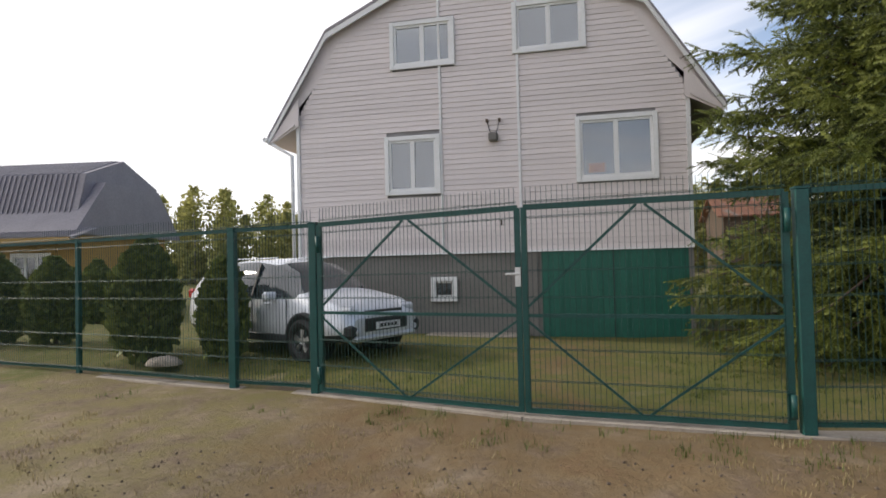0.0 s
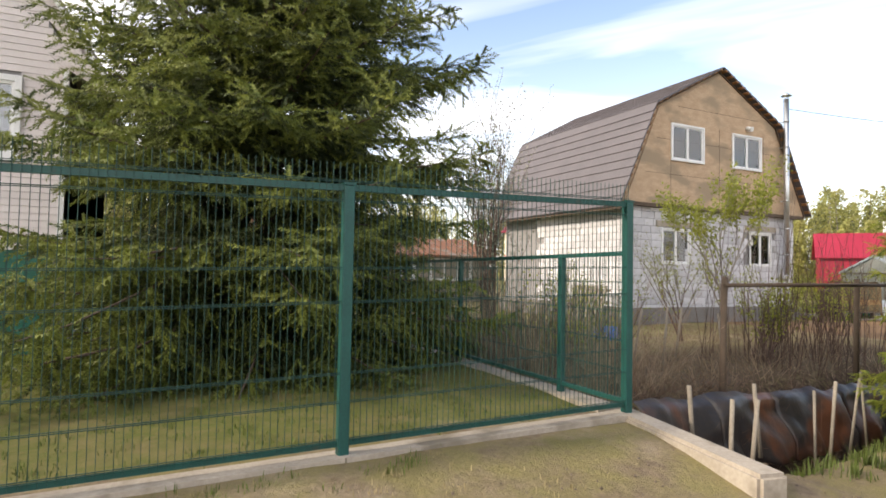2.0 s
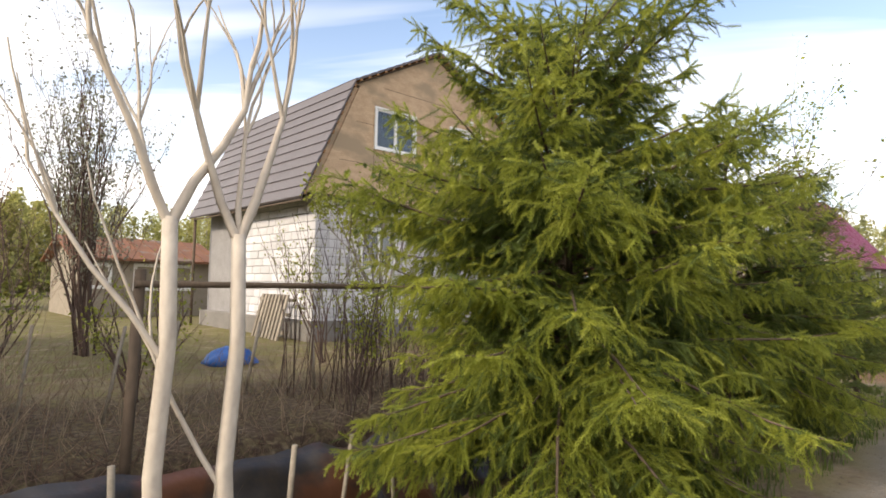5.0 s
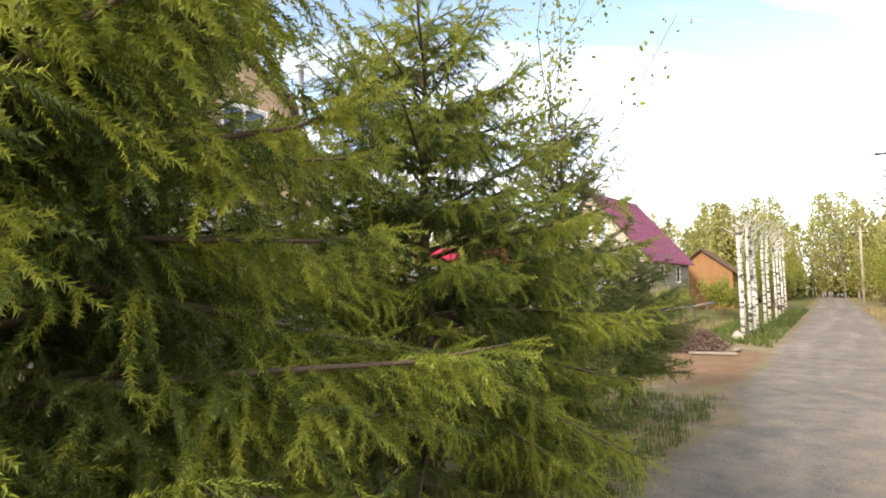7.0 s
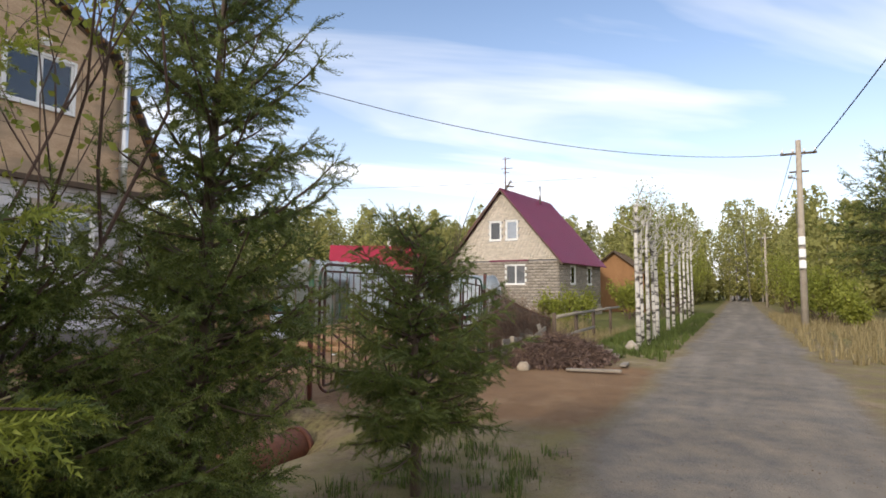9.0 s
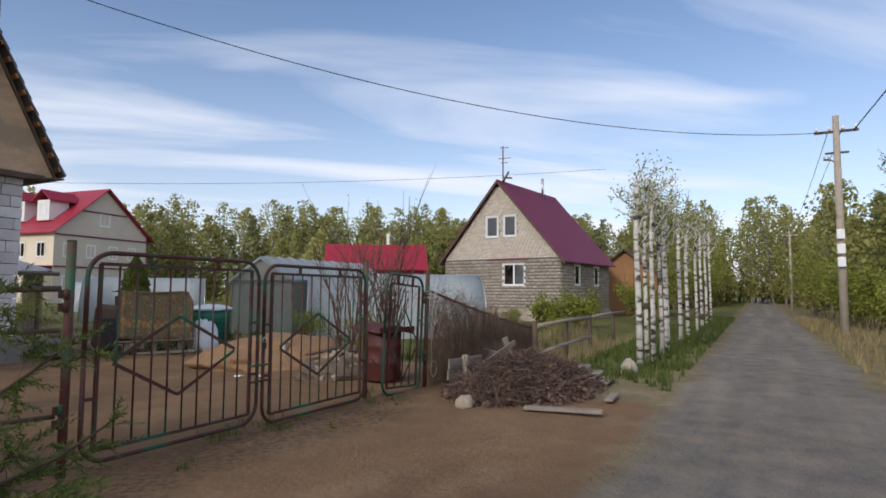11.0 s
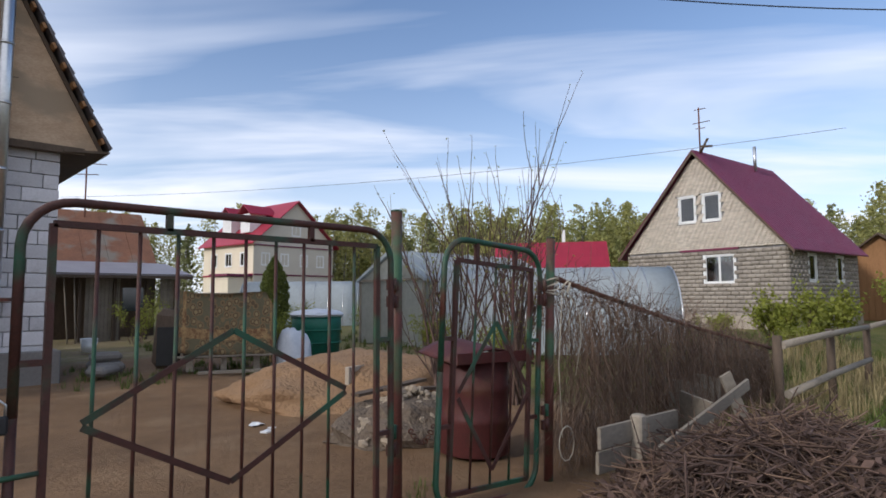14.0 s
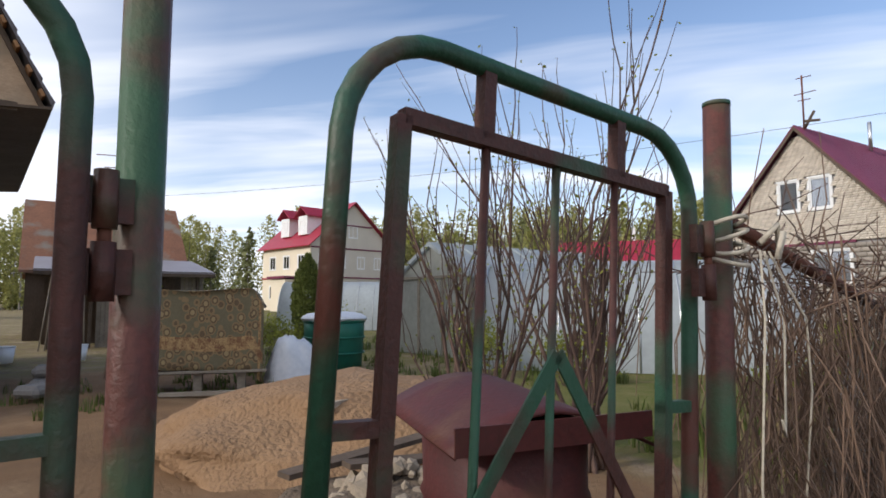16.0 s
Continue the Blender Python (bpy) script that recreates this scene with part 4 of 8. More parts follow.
    for z, ln in ((11.1, 0.5), (10.4, 0.7), (10.1, 0.4)):
        tubep("element", [(X + 0.2, 19.75 - ln * 0.8, z - 0.02), (X + 0.2, 19.75 + ln * 0.5, z + 0.02)], 0.022, M["rust"], aer, seg=5)
    ch = thing("ridge_bracket", "dark wooden bracket standing on the ridge", "bracket")
    ch.matrix_basis = place
    for p, q in (((X, 19.6, 8.85), (X, 19.2, 9.45)), ((X + 0.5, 19.9, 8.9), (X, 19.25, 9.4)), ((X, 19.6, 9.1), (X, 19.0, 9.0))):
        tubep("strut", [p, q], 0.06, M["wood_dark"], ch, seg=5)
    ch = thing("flue_pipe", "thin metal flue pipe rising behind the ridge", "pipe")
    ch.matrix_basis = place
    tubep("pipe", [(X + 5.5, 19.5, 8.5), (X + 5.5, 19.5, 9.9)], 0.09, M["zinc"], ch)
    return h


house_c()


# ---- far buildings ----
def gable_house(name, label, x0, x1, y0, y1, eave, ridge, wall, roof, along="x", over=0.4, zb=0.0):
    """A plain gabled building with its ridge along x or y."""
    h = thing(name, label, "house" if name == "house" else "shed")
    bm = bmesh.new()
    if along == "x":
        c = (y0 + y1) / 2
        prism(bm, [(y0, zb), (y1, zb), (y1, eave), (c, ridge), (y0, eave)], x0, x1, "x")
    else:
        c = (x0 + x1) / 2
        prism(bm, [(x0, zb), (x1, zb), (x1, eave), (c, ridge), (x0, eave)], y0, y1, "y")
    part("wall", bm, wall, h)
    for s in (0, 1):
        bm = bmesh.new()
        lo = (y0, y1)[s] if along == "x" else (x0, x1)[s]
        k = (ridge - eave) / abs(c - lo)
        e = lo + (over if s else -over)
        ez = eave - k * over
        prism(bm, [(c, ridge), (e, ez), (e, ez + 0.1), (c, ridge + 0.1)], (x0 if along == "x" else y0) - over, (x1 if along == "x" else y1) + over, along)
        part("roof", bm, roof, h)
        # standing seams
        ln = (x1 - x0 if along == "x" else y1 - y0) + 2 * over
        n = int(ln / 0.6)
        for i in range(n):
            t = (x0 if along == "x" else y0) - over + ln * (i + 0.5) / n
            ctr = (t, (c + e) / 2, (ridge + ez) / 2 + 0.12) if along == "x" else ((c + e) / 2, t, (ridge + ez) / 2 + 0.12)
            sl = math.hypot(c - e, ridge - ez)
            sz = (0.05, sl, 0.04) if along == "x" else (sl, 0.05, 0.04)
            ang = math.atan2(ridge - ez, c - e)
            boxp("roof_rib", ctr, sz, roof, h, m=Matrix.Rotation(ang, 4, "X") if along == "x" else Matrix.Rotation(-ang, 4, "Y"))
    return h
# ---- green mesh fence and gate ----
def wire_mesh(name, p, q, z0, z1, parent, pitch=0.052, rows=(0.0, 0.2, 0.4, 0.6, 0.8, 1.0), r=0.0022):
    """Welded wire panel between two plan points; z0 and z1 are pairs of heights at its ends."""
    p, q = Vector(p), Vector(q)
    ln = (q - p).length
    d = (q - p) / ln
    n = Vector((-d.y, d.x))
    V, F = [], []

    def bar(a, b, w):
        o = len(V)
        ax = (b - a).normalized()
        s = Vector((n.x, n.y, 0))
        t = ax.cross(s)
        for e in (a, b):
            for i, j in ((-1, -1), (1, -1), (1, 1), (-1, 1)):
                V.append(e + s * w * i + t * w * j)
        F.extend([[o + k, o + (k + 1) % 4, o + 4 + (k + 1) % 4, o + 4 + k] for k in range(4)])
    k = int(ln / pitch)
    for i in range(k + 1):
        f = (i + 0.5) / (k + 1)
        c = p + d * ln * f
        lo, hi = z0[0] + (z0[1] - z0[0]) * f, z1[0] + (z1[1] - z1[0]) * f
        bar(Vector((c.x, c.y, lo)), Vector((c.x, c.y, hi)), r)
    for f in rows:
        for dz in ((0, 0.012) if 0 < f < 1 else (0,)):
            a = z0[0] + (z1[0] - z0[0]) * f + dz
            b = z0[1] + (z1[1] - z0[1]) * f + dz
            o = Vector((n.x, n.y, 0)) * 0.006
            bar(Vector((p.x, p.y, a)) - o, Vector((q.x, q.y, b)) - o, r * 1.25)
    return tagged(link("wire_mesh", npmesh(name, V, F), M["green_wire"], parent), kind="stuff")


FENCE = [(-14.2, 8.6, 0.1), (-8.25, 7.55, 0.1), (-5.12, 6.85, 0.1), (-3.84, 6.6, 0.12), (-1.21, 5.76, 0.15), (1.2, 5.41, 0.16), (4.22, 5.34, 0.26), (7.13, 5.45, 0.3)]
TOP = [2.16, 2.16, 2.18, 2.19, 2.22, 2.225, 2.28, 2.36]


def slanted(bm, p, q, w, h, up=0.0):
    """A square bar between two points."""
    p, q = Vector(p), Vector(q)
    d = q - p
    m = d.to_track_quat("X", "Z").to_matrix().to_4x4()
    box(bm, (p + q) / 2, (d.length, w, h), m)


def fence_post(i, w=0.1, group="posts of the green fence"):
    x, y, z = FENCE[i]
    t = thing("fence_post", "square green-painted steel fence post", "post", group, at=(x, y, 0))
    boxp("post", (0, 0, (z - 0.25 + TOP[i]) / 2), (w, w, TOP[i] - z + 0.25), M["green_paint"], t, bevel=0.008)
    boxp("cap", (0, 0, TOP[i] + 0.008), (w + 0.01, w + 0.01, 0.016), M["green_paint"], t)
    return t


def fence_panel(i, j):
    t = thing("mesh_fence", "green welded-mesh fence panel in a steel frame", "fence", "panels of the green fence")
    (x0, y0, z0), (x1, y1, z1) = FENCE[i], FENCE[j]
    for a, b, w in ((TOP[i] - 0.02, TOP[j] - 0.02, 0.05), (z0 + 0.07, z1 + 0.07, 0.04)):
        bm = bmesh.new()
        slanted(bm, (x0, y0, a), (x1, y1, b), w * 0.8, w)
        part("rail", bm, M["green_paint"], t)
    wire_mesh("wire_mesh", (x0, y0 - 0.03), (x1, y1 - 0.03), (z0 + 0.06, z1 + 0.06), (TOP[i] + 0.17, TOP[j] + 0.17), t, rows=(0.02, 0.15, 0.25, 0.5, 0.62, 0.86, 0.93))
    # hanging drops of mesh ends
    return t


for i, w in ((0, 0.06), (1, 0.07), (2, 0.1), (3, 0.1), (5, 0.11), (6, 0.085), (7, 0.085)):
    fence_post(i, w)
for i in (0, 1, 2, 5, 6):
    fence_panel(i, i + 1)


def gate_leaf(i, j, flip):
    t = thing("gate_leaf", "closed green gate leaf of wire mesh with diagonal braces", "gate", "leaves of the green gate")
    (x0, y0, z0), (x1, y1, z1) = FENCE[i], FENCE[j]
    p, q = Vector((x0, y0, 0)), Vector((x1, y1, 0))
    d = (q - p).normalized()
    p, q = p + d * (0.1 if not flip else 0.035), q - d * (0.035 if not flip else 0.12)
    lo, hi = (z0 + 0.02, z1 + 0.02), (TOP[i] - 0.02, TOP[j] - 0.02)

    def at(f, g):
        c = p.lerp(q, f)
        a, b = lo[0] + (lo[1] - lo[0]) * f, hi[0] + (hi[1] - hi[0]) * f
        return Vector((c.x, c.y, a + (b - a) * g))
    for name, a, b, w in (("stile", (0, 0), (0, 1), 0.06), ("stile", (1, 0), (1, 1), 0.06), ("top_rail", (0, 1), (1, 1), 0.055), ("bottom_rail", (0, 0.01), (1, 0.01), 0.05),
                          ("middle_rail", (0, 0.47), (1, 0.47), 0.035), ("brace", (0, 0.5), (0.47, 0.985), 0.026), ("brace", (0.5, 0.985), (1, 0.5), 0.026),
                          ("brace", (0, 0.45), (0.47, 0.02), 0.022), ("brace", (0.5, 0.02), (1, 0.45), 0.022)):
        bm = bmesh.new()
        slanted(bm, at(*a), at(*b), w * 0.7, w)
        part(name, bm, M["green_paint"], t)
    wire_mesh("wire_mesh", (p.x, p.y - 0.03), (q.x, q.y - 0.03), (lo[0] + 0.03, lo[1] + 0.03), (hi[0] + 0.2, hi[1] + 0.2), t, rows=(0.03, 0.13, 0.27, 0.5, 0.62, 0.86, 0.93))
    for g in (0.1, 0.88):
        c = at(0 if not flip else 1, g)
        tubep("hinge", [(c.x, c.y - 0.07, c.z - 0.1), (c.x, c.y - 0.07, c.z + 0.1)], 0.025, M["green_paint"], t)
    if not flip:
        c = at(1, 0.66)
        boxp("lock_plate", (c.x, c.y - 0.045, c.z), (0.055, 0.02, 0.19), M["zinc"], t, "bright steel lock plate")
        boxp("door_handle", (c.x - 0.05, c.y - 0.08, c.z + 0.03), (0.14, 0.02, 0.022), M["zinc"], t, "bright steel handle", bevel=0.006)
    return t


gate_leaf(3, 4, False)
gate_leaf(4, 5, True)

# concrete plinth under the fence and its return along the ditch
kerb = thing("fence_plinth", "cracked low concrete plinth under the green fence", "kerb", kind="structure")
for (x0, y0, z0), (x1, y1, z1) in zip(FENCE, FENCE[1:]):
    bm = bmesh.new()
    slanted(bm, (x0, y0, z0 - 0.14), (x1, y1, z1 - 0.14), 0.22, 0.26)
    part("plinth_segment", bm, M["concrete"], kerb)
bm = bmesh.new()
slanted(bm, (7.2, 5.6, 0.12), (6.85, 3.7, 0.09), 0.26, 0.34)
bmesh.ops.bevel(bm, geom=bm.edges[:], offset=0.03, segments=2, affect="EDGES")
part("plinth_end", bm, M["concrete"], kerb)

# lower green fence running back along the plot's edge
SIDE = [(7.13, 5.5, 0.31, 1.85), (7.17, 6.55, 0.3, 1.84), (7.24, 9.2, 0.28, 1.82), (7.31, 11.6, 0.22, 1.8), (7.37, 14.0, 0.2, 1.8)]
for k, (x, y, z, tp) in enumerate(SIDE):
    if k:
        t = thing("fence_post", "slim green-painted steel fence post", "post", "posts of the side fence", at=(x, y, 0))
        boxp("post", (0, 0, (z - 0.3 + tp) / 2), (0.07, 0.07, tp - z + 0.3), M["green_paint"], t, bevel=0.006)
for (x0, y0, z0, t0), (x1, y1, z1, t1) in zip(SIDE, SIDE[1:]):
    t = thing("mesh_fence", "low green welded-mesh panel of the side fence", "fence", "panels of the side fence")
    for a, b in ((t0, t1), (z0 + 0.08, z1 + 0.08)):
        bm = bmesh.new()
        slanted(bm, (x0, y0, a), (x1, y1, b), 0.04, 0.045)
        part("rail", bm, M["green_paint"], t)
    wire_mesh("wire_mesh", (x0, y0), (x1, y1), (z0 + 0.08, z1 + 0.08), (t0, t1), t)
bm = bmesh.new()
slanted(bm, (7.15, 5.7, 0.14), (7.35, 13.4, 0.08), 0.3, 0.3)
part("side_plinth", bm, M["concrete"], kerb)


# ---- rusty bar gate with rounded corners ----
def round_frame(x0, x1, z0, z1, r, open_bottom=False):
    pts = []
    for cx, cz, a0 in ((x0 + r, z1 - r, 180), (x1 - r, z1 - r, 90), (x1 - r, z0 + r, 0), (x0 + r, z0 + r, -90)):
        for k in range(7):
            a = radians(a0 - 90 * k / 6)
            pts.append((cx + r * math.cos(a), 0, cz + r * math.sin(a)))
    mid = [(x0, 0, (z0 + z1) / 2)]
    return mid + pts + mid


def bar_gate(label, at, rz, w, h, r, bars, chevron, green, bottom_round=True):
    t = thing("gate_leaf", label, "gate", "leaves of the rusty gate", at=at, rz=rz)
    tube_pts = round_frame(0, w, 0.0, h, r) if bottom_round else round_frame(0, w, 0.0, h, r)
    tubep("outer_frame", tube_pts, 0.021, M["gate_green"] if green else M["gate_rust"], t, seg=10)
    a, b, lo, hi = 0.115, w - 0.115, 0.1, h - 0.1 if w > 1.5 else h - 0.15
    for p, q in (((a, lo), (a, hi)), ((b, lo), (b, hi)), ((a, hi), (b, hi)), ((a, lo), (b, lo))):
        bm = bmesh.new()
        slanted(bm, (p[0], 0, p[1]), (q[0], 0, q[1]), 0.03, 0.03)
        part("inner_frame", bm, M["gate_rust"], t)
    for f in (0.3, 0.7):
        boxp("spacer", (w * f, 0, (hi + h) / 2), (0.03, 0.03, h - hi), M["gate_rust"], t)
    for z in (h * 0.3, h * 0.62):
        for x in (0.065, w - 0.065):
            boxp("spacer", (x, 0, z), (0.13, 0.028, 0.028), M["gate_rust"], t)
    for k in range(bars):
        x = a + (b - a) * (k + 1) / (bars + 1)
        tubep("bar", [(x, 0, lo), (x, 0, hi)], 0.0095, M["gate_rust"], t, seg=6)
    for p, q in chevron:
        bm = bmesh.new()
        slanted(bm, (p[0] * w, -0.018, p[1] * h), (q[0] * w, -0.018, q[1] * h), 0.006, 0.032)
        part("chevron", bm, M["gate_rust"], t)
    return t


DIAMOND = (((0.125, 0.47), (0.467, 0.675)), ((0.467, 0.675), (0.82, 0.47)), ((0.125, 0.46), (0.467, 0.255)), ((0.467, 0.255), (0.82, 0.46)))
bar_gate("closed rusty bar gate leaf with peeling paint and diamond", (21.77, 6.92, 0.07), 0, 1.98, 1.8, 0.22, 9, DIAMOND, False)
bar_gate("closed rusty bar gate leaf with rounded corners and diamond", (23.84, 6.92, 0.02), 0, 2.0, 1.83, 0.2, 9, DIAMOND, False)
wicket = bar_gate("narrow garden wicket, green paint worn to rust, sagging", (26.1, 6.79, 0.02), -2.0, 1.03, 1.82, 0.2, 3, (((0.15, 0.42), (0.5, 0.69)), ((0.5, 0.69), (0.86, 0.42)), ((0.15, 0.4), (0.5, 0.12)), ((0.5, 0.12), (0.86, 0.4))), True)
wicket.matrix_basis = pose(26.1, 6.79, 0.02, 0, 3.6, -2.0)


def gate_post(x, y, top, r, label, lean=0.0):
    t = thing("gate_post", label, "post", "posts of the rusty gate", at=(x, y, 0))
    tubep("post", [(0, 0, -0.2), (lean * 0.5, 0, top * 0.5), (lean, 0, top)], r, M["gate_post"], t, seg=14)
    tubep("cap", [(lean, 0, top), (lean, 0, top + 0.012)], r * 1.03, M["gate_green"], t, seg=14)
    for z in (0.5, 1.45):
        for dz, name, paint in ((0.055, "hinge_barrel", "gate_green"), (-0.055, "hinge_socket", "gate_rust")):
            tubep(name, [(-0.055, -0.04, z + dz - 0.045), (-0.055, -0.04, z + dz + 0.045)], 0.018, M[paint], t)
            boxp("hinge_plate", (-0.06, -0.03, z + dz), (0.09, 0.02, 0.07), M["gate_rust"], t)
        tubep("hinge_pin", [(-0.055, -0.04, z - 0.02), (-0.055, -0.04, z + 0.02)], 0.01, M["rust"], t)
    return t


gate_post(25.94, 6.98, 2.0, 0.037, "rusty round gate post with worn green paint")
gate_post(27.24, 6.72, 1.89, 0.036, "leaning rusty round wicket post tied with rope", 0.1)
gate_post(21.66, 6.98, 1.95, 0.037, "rusty round gate post at the drive")
for x, y, rz in ((23.79, 6.9, 0),):
    lock = thing("padlock", "small dark padlock and chain joining the gate leaves", "lock")
    boxp("lock_body", (x, y - 0.04, 0.92), (0.06, 0.03, 0.075), M["car_black"], lock, bevel=0.008)
    tubep("shackle", [(x - 0.02, y - 0.04, 0.95), (x - 0.02, y - 0.04, 1.0), (x, y - 0.04, 1.02), (x + 0.02, y - 0.04, 1.0), (x + 0.02, y - 0.04, 0.95)], 0.006, M["zinc"], lock, seg=6)
for z in (0.52, 0.7):
    for x in (23.66, 23.8):
        bolt = thing("gate_bolt", "short rusty sliding bolt across the gate leaves", "bolt", "bolts of the rusty gate")
        tubep("bolt_bar", [(x - 0.06, 6.9, z), (x + 0.14, 6.9, z)], 0.012, M["gate_rust"], bolt, seg=6)
# chain between the post and the wicket
ch = thing("chain", "rusty chain hanging between post and wicket", "chain")
for k in range(9):
    f = k / 8
    bm = bmesh.new()
    c = Vector((25.96 + 0.2 * f, 6.86, 0.56 - 0.09 * math.sin(math.pi * f)))
    tube(bm, [c + Vector((0.02 * math.cos(a), 0.012 * math.sin(a) * (k % 2), 0.012 * math.sin(a))) for a in np.linspace(0, math.tau, 9)], 0.005, 5)
    part("chain_link", bm, M["rust"], ch)
# ropes round the wicket post
rp = thing("rope", "pale knotted rope wound round the wicket post", "rope")
for k, z in enumerate((1.46, 1.49, 1.52, 1.55)):
    tubep("turn", [(27.30 + 0.062 * math.cos(a), 6.70 + 0.062 * math.sin(a), z + 0.02 * math.sin(a + k)) for a in np.linspace(0, math.tau, 13)], 0.006, M["rope"], rp, seg=6)
tubep("knot", [(27.36, 6.63, 1.5), (27.40, 6.60, 1.55), (27.43, 6.61, 1.48), (27.37, 6.59, 1.46), (27.41, 6.59, 1.53)], 0.009, M["rope"], rp, seg=6)
for k, (dx, z1) in enumerate(((-0.05, 0.35), (0.06, 1.05), (0.2, 0.8))):
    tubep("loose_end", [(27.35 + dx * 0.2, 6.62, 1.48), (27.33 + dx, 6.59, 1.3), (27.31 + dx * 1.3, 6.60, 0.9 + 0.1 * k), (27.30 + dx * 0.8, 6.59, z1)], 0.0032, M["rope"], rp, seg=5)
tubep("low_coil", [(27.30 + 0.1 * math.cos(a), 6.58, 0.3 + 0.13 * math.sin(a)) for a in np.linspace(0, math.tau * 1.5, 18)], 0.005, M["rope"], rp, seg=5)
# ---- plants ----
def shoot_proto(needles, length, nl, width, rng):
    """A twig with needles all round, pointing along z."""
    V, F = [], []
    for k in range(needles):
        z = length * (k + 0.3) / needles
        a = k * 2.4
        d = np.array([math.cos(a) * 0.8, math.sin(a) * 0.8, 0.6])
        s = np.array([-math.sin(a), math.cos(a), 0]) * width
        L = nl * (1.0 - 0.35 * (k / needles) ** 2) * rng.uniform(0.85, 1.15)
        o = len(V)
        base = np.array([0, 0, z])
        V += [base - s, base + s, base + d * L]
        F.append([o, o + 1, o + 2])
    return np.array(V), np.array(F)


# old: material of the inner shoots, its colour darkened for the crown's shade
def spruce(name, label, at, height, radius, seed, dense=1.0, shoot=0.15, needles=30, material="needle", base=0.25, droop=0.35, group="", rad_pow=0.8, lean=0.0, fill=0.5, hang=0.7, low=0.62, old="needle_old_shaded"):
    """A spruce: whorls of limbs, branchlets along them, and brush-like shoots that hang from those; young shoots at the
    ends, older needles inside in a colour darkened for the shade there.
    """
    rng = np.random.default_rng(seed)
    t = thing(name, label, "tree", group, at=at)
    bm = bmesh.new()
    tube(bm, [(0, 0, -0.5), (0.01, 0, height * 0.3), (lean * 0.6, 0.02, height * 0.65), (lean, 0, height)], 0.02 + height * 0.015, 9, 0.008)
    part("trunk", bm, M["bark"], t)
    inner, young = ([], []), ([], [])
    wood = bmesh.new()
    z = base
    gap = 0.3 * height ** 0.5 / 2.0 / dense ** 0.5
    pitch = shoot * 0.62 / dense ** 0.5
    down = np.array([0, 0, -1.0])
    while z < height - 0.05:
        f = (z - base) / (height - base)
        R = radius * (1 - f) ** rad_pow * (low + (1 - low) * min(1.0, f / 0.22))
        n = max(4, int((5 + 5 * (1 - f)) * dense))
        a0 = rng.uniform(0, math.tau)
        for k in range(n):
            az = a0 + math.tau * k / n + rng.normal(0, 0.28)
            L = max(0.1, R * rng.choice((0.55, 0.8, 0.95, 1.0, 1.1)) * rng.uniform(0.9, 1.06))
            rise = 0.12 + 0.6 * f + rng.normal(0, 0.12)
            zz = z + rng.uniform(-0.9, 0.9) * gap
            bow = rng.normal(0, 0.12)
            out = np.array([math.cos(az), math.sin(az), 0.0])
            side = np.array([-math.sin(az), math.cos(az), 0.0])

            def along(u):
                return np.array([lean * f, 0, zz]) + out * L * u + side * (bow * L * u * u) - down * (L * (rise * u - droop * (1.3 - f) * u * u + 0.2 * u ** 4))
            tube(wood, [along(u) for u in (0.0, 0.3, 0.6, 0.85, 1.0)], 0.006 + L * 0.008, 5, 0.003, cap=False)
            u = 0.12 + rng.uniform(0, 0.08)
            while u < 1.0:
                c = along(u)
                tang = along(min(1.0, u + 0.05)) - along(u - 0.05)
                tang /= np.linalg.norm(tang)
                for s in (-1, 1):
                    if rng.random() < 0.12:
                        continue
                    bl = (L * 0.4 * (1.08 - u) ** 0.7 + shoot * 0.6) * rng.uniform(0.55, 1.25)
                    d = side * s * rng.uniform(0.5, 1.1) + tang * rng.uniform(0.5, 1.0) + rng.normal(0, 0.22, 3)
                    d /= np.linalg.norm(d)
                    m = max(1, int(bl / (shoot * 0.8)))
                    q = c.copy()
                    for j in range(m):
                        d = d + down * 0.1 * hang + rng.normal(0, 0.1, 3)
                        d /= np.linalg.norm(d)
                        last = j >= m - 1
                        far = u > 0.5 or (last and u > 0.22)
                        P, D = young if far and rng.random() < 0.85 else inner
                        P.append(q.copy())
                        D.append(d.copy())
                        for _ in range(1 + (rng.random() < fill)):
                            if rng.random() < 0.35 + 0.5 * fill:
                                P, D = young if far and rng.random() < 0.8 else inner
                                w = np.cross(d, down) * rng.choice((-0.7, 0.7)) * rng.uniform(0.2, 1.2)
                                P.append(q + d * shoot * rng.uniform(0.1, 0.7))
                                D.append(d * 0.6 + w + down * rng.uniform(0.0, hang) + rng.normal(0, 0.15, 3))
                        q = q + d * shoot * 0.8
                u += pitch * rng.uniform(0.7, 1.3) / L
            for _ in range(2):
                young[0].append(along(1.0))
                young[1].append(along(1.0) - along(0.9) + rng.normal(0, 0.03, 3))
        z += (0.26 + 0.1 * (1 - f)) * height ** 0.5 / 2.0 / dense ** 0.5
    for _ in range(4):
        young[0].append(np.array([lean, 0, height - 0.05]))
        young[1].append(np.array([rng.normal(0, 0.3), rng.normal(0, 0.3), 1.0]))
    part("limb", wood, M["bark"], t)
    pv, pf = shoot_proto(needles, shoot, shoot * 0.19 + 0.004, shoot * (0.027 if needles > 24 else 0.042), rng)
    # inner shoots take the shade-darkened colour, most outer ones the lighter young growth
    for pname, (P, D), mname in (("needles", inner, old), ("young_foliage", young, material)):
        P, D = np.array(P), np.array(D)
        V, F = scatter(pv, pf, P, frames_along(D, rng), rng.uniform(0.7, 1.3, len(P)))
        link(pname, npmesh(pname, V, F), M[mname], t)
    return t


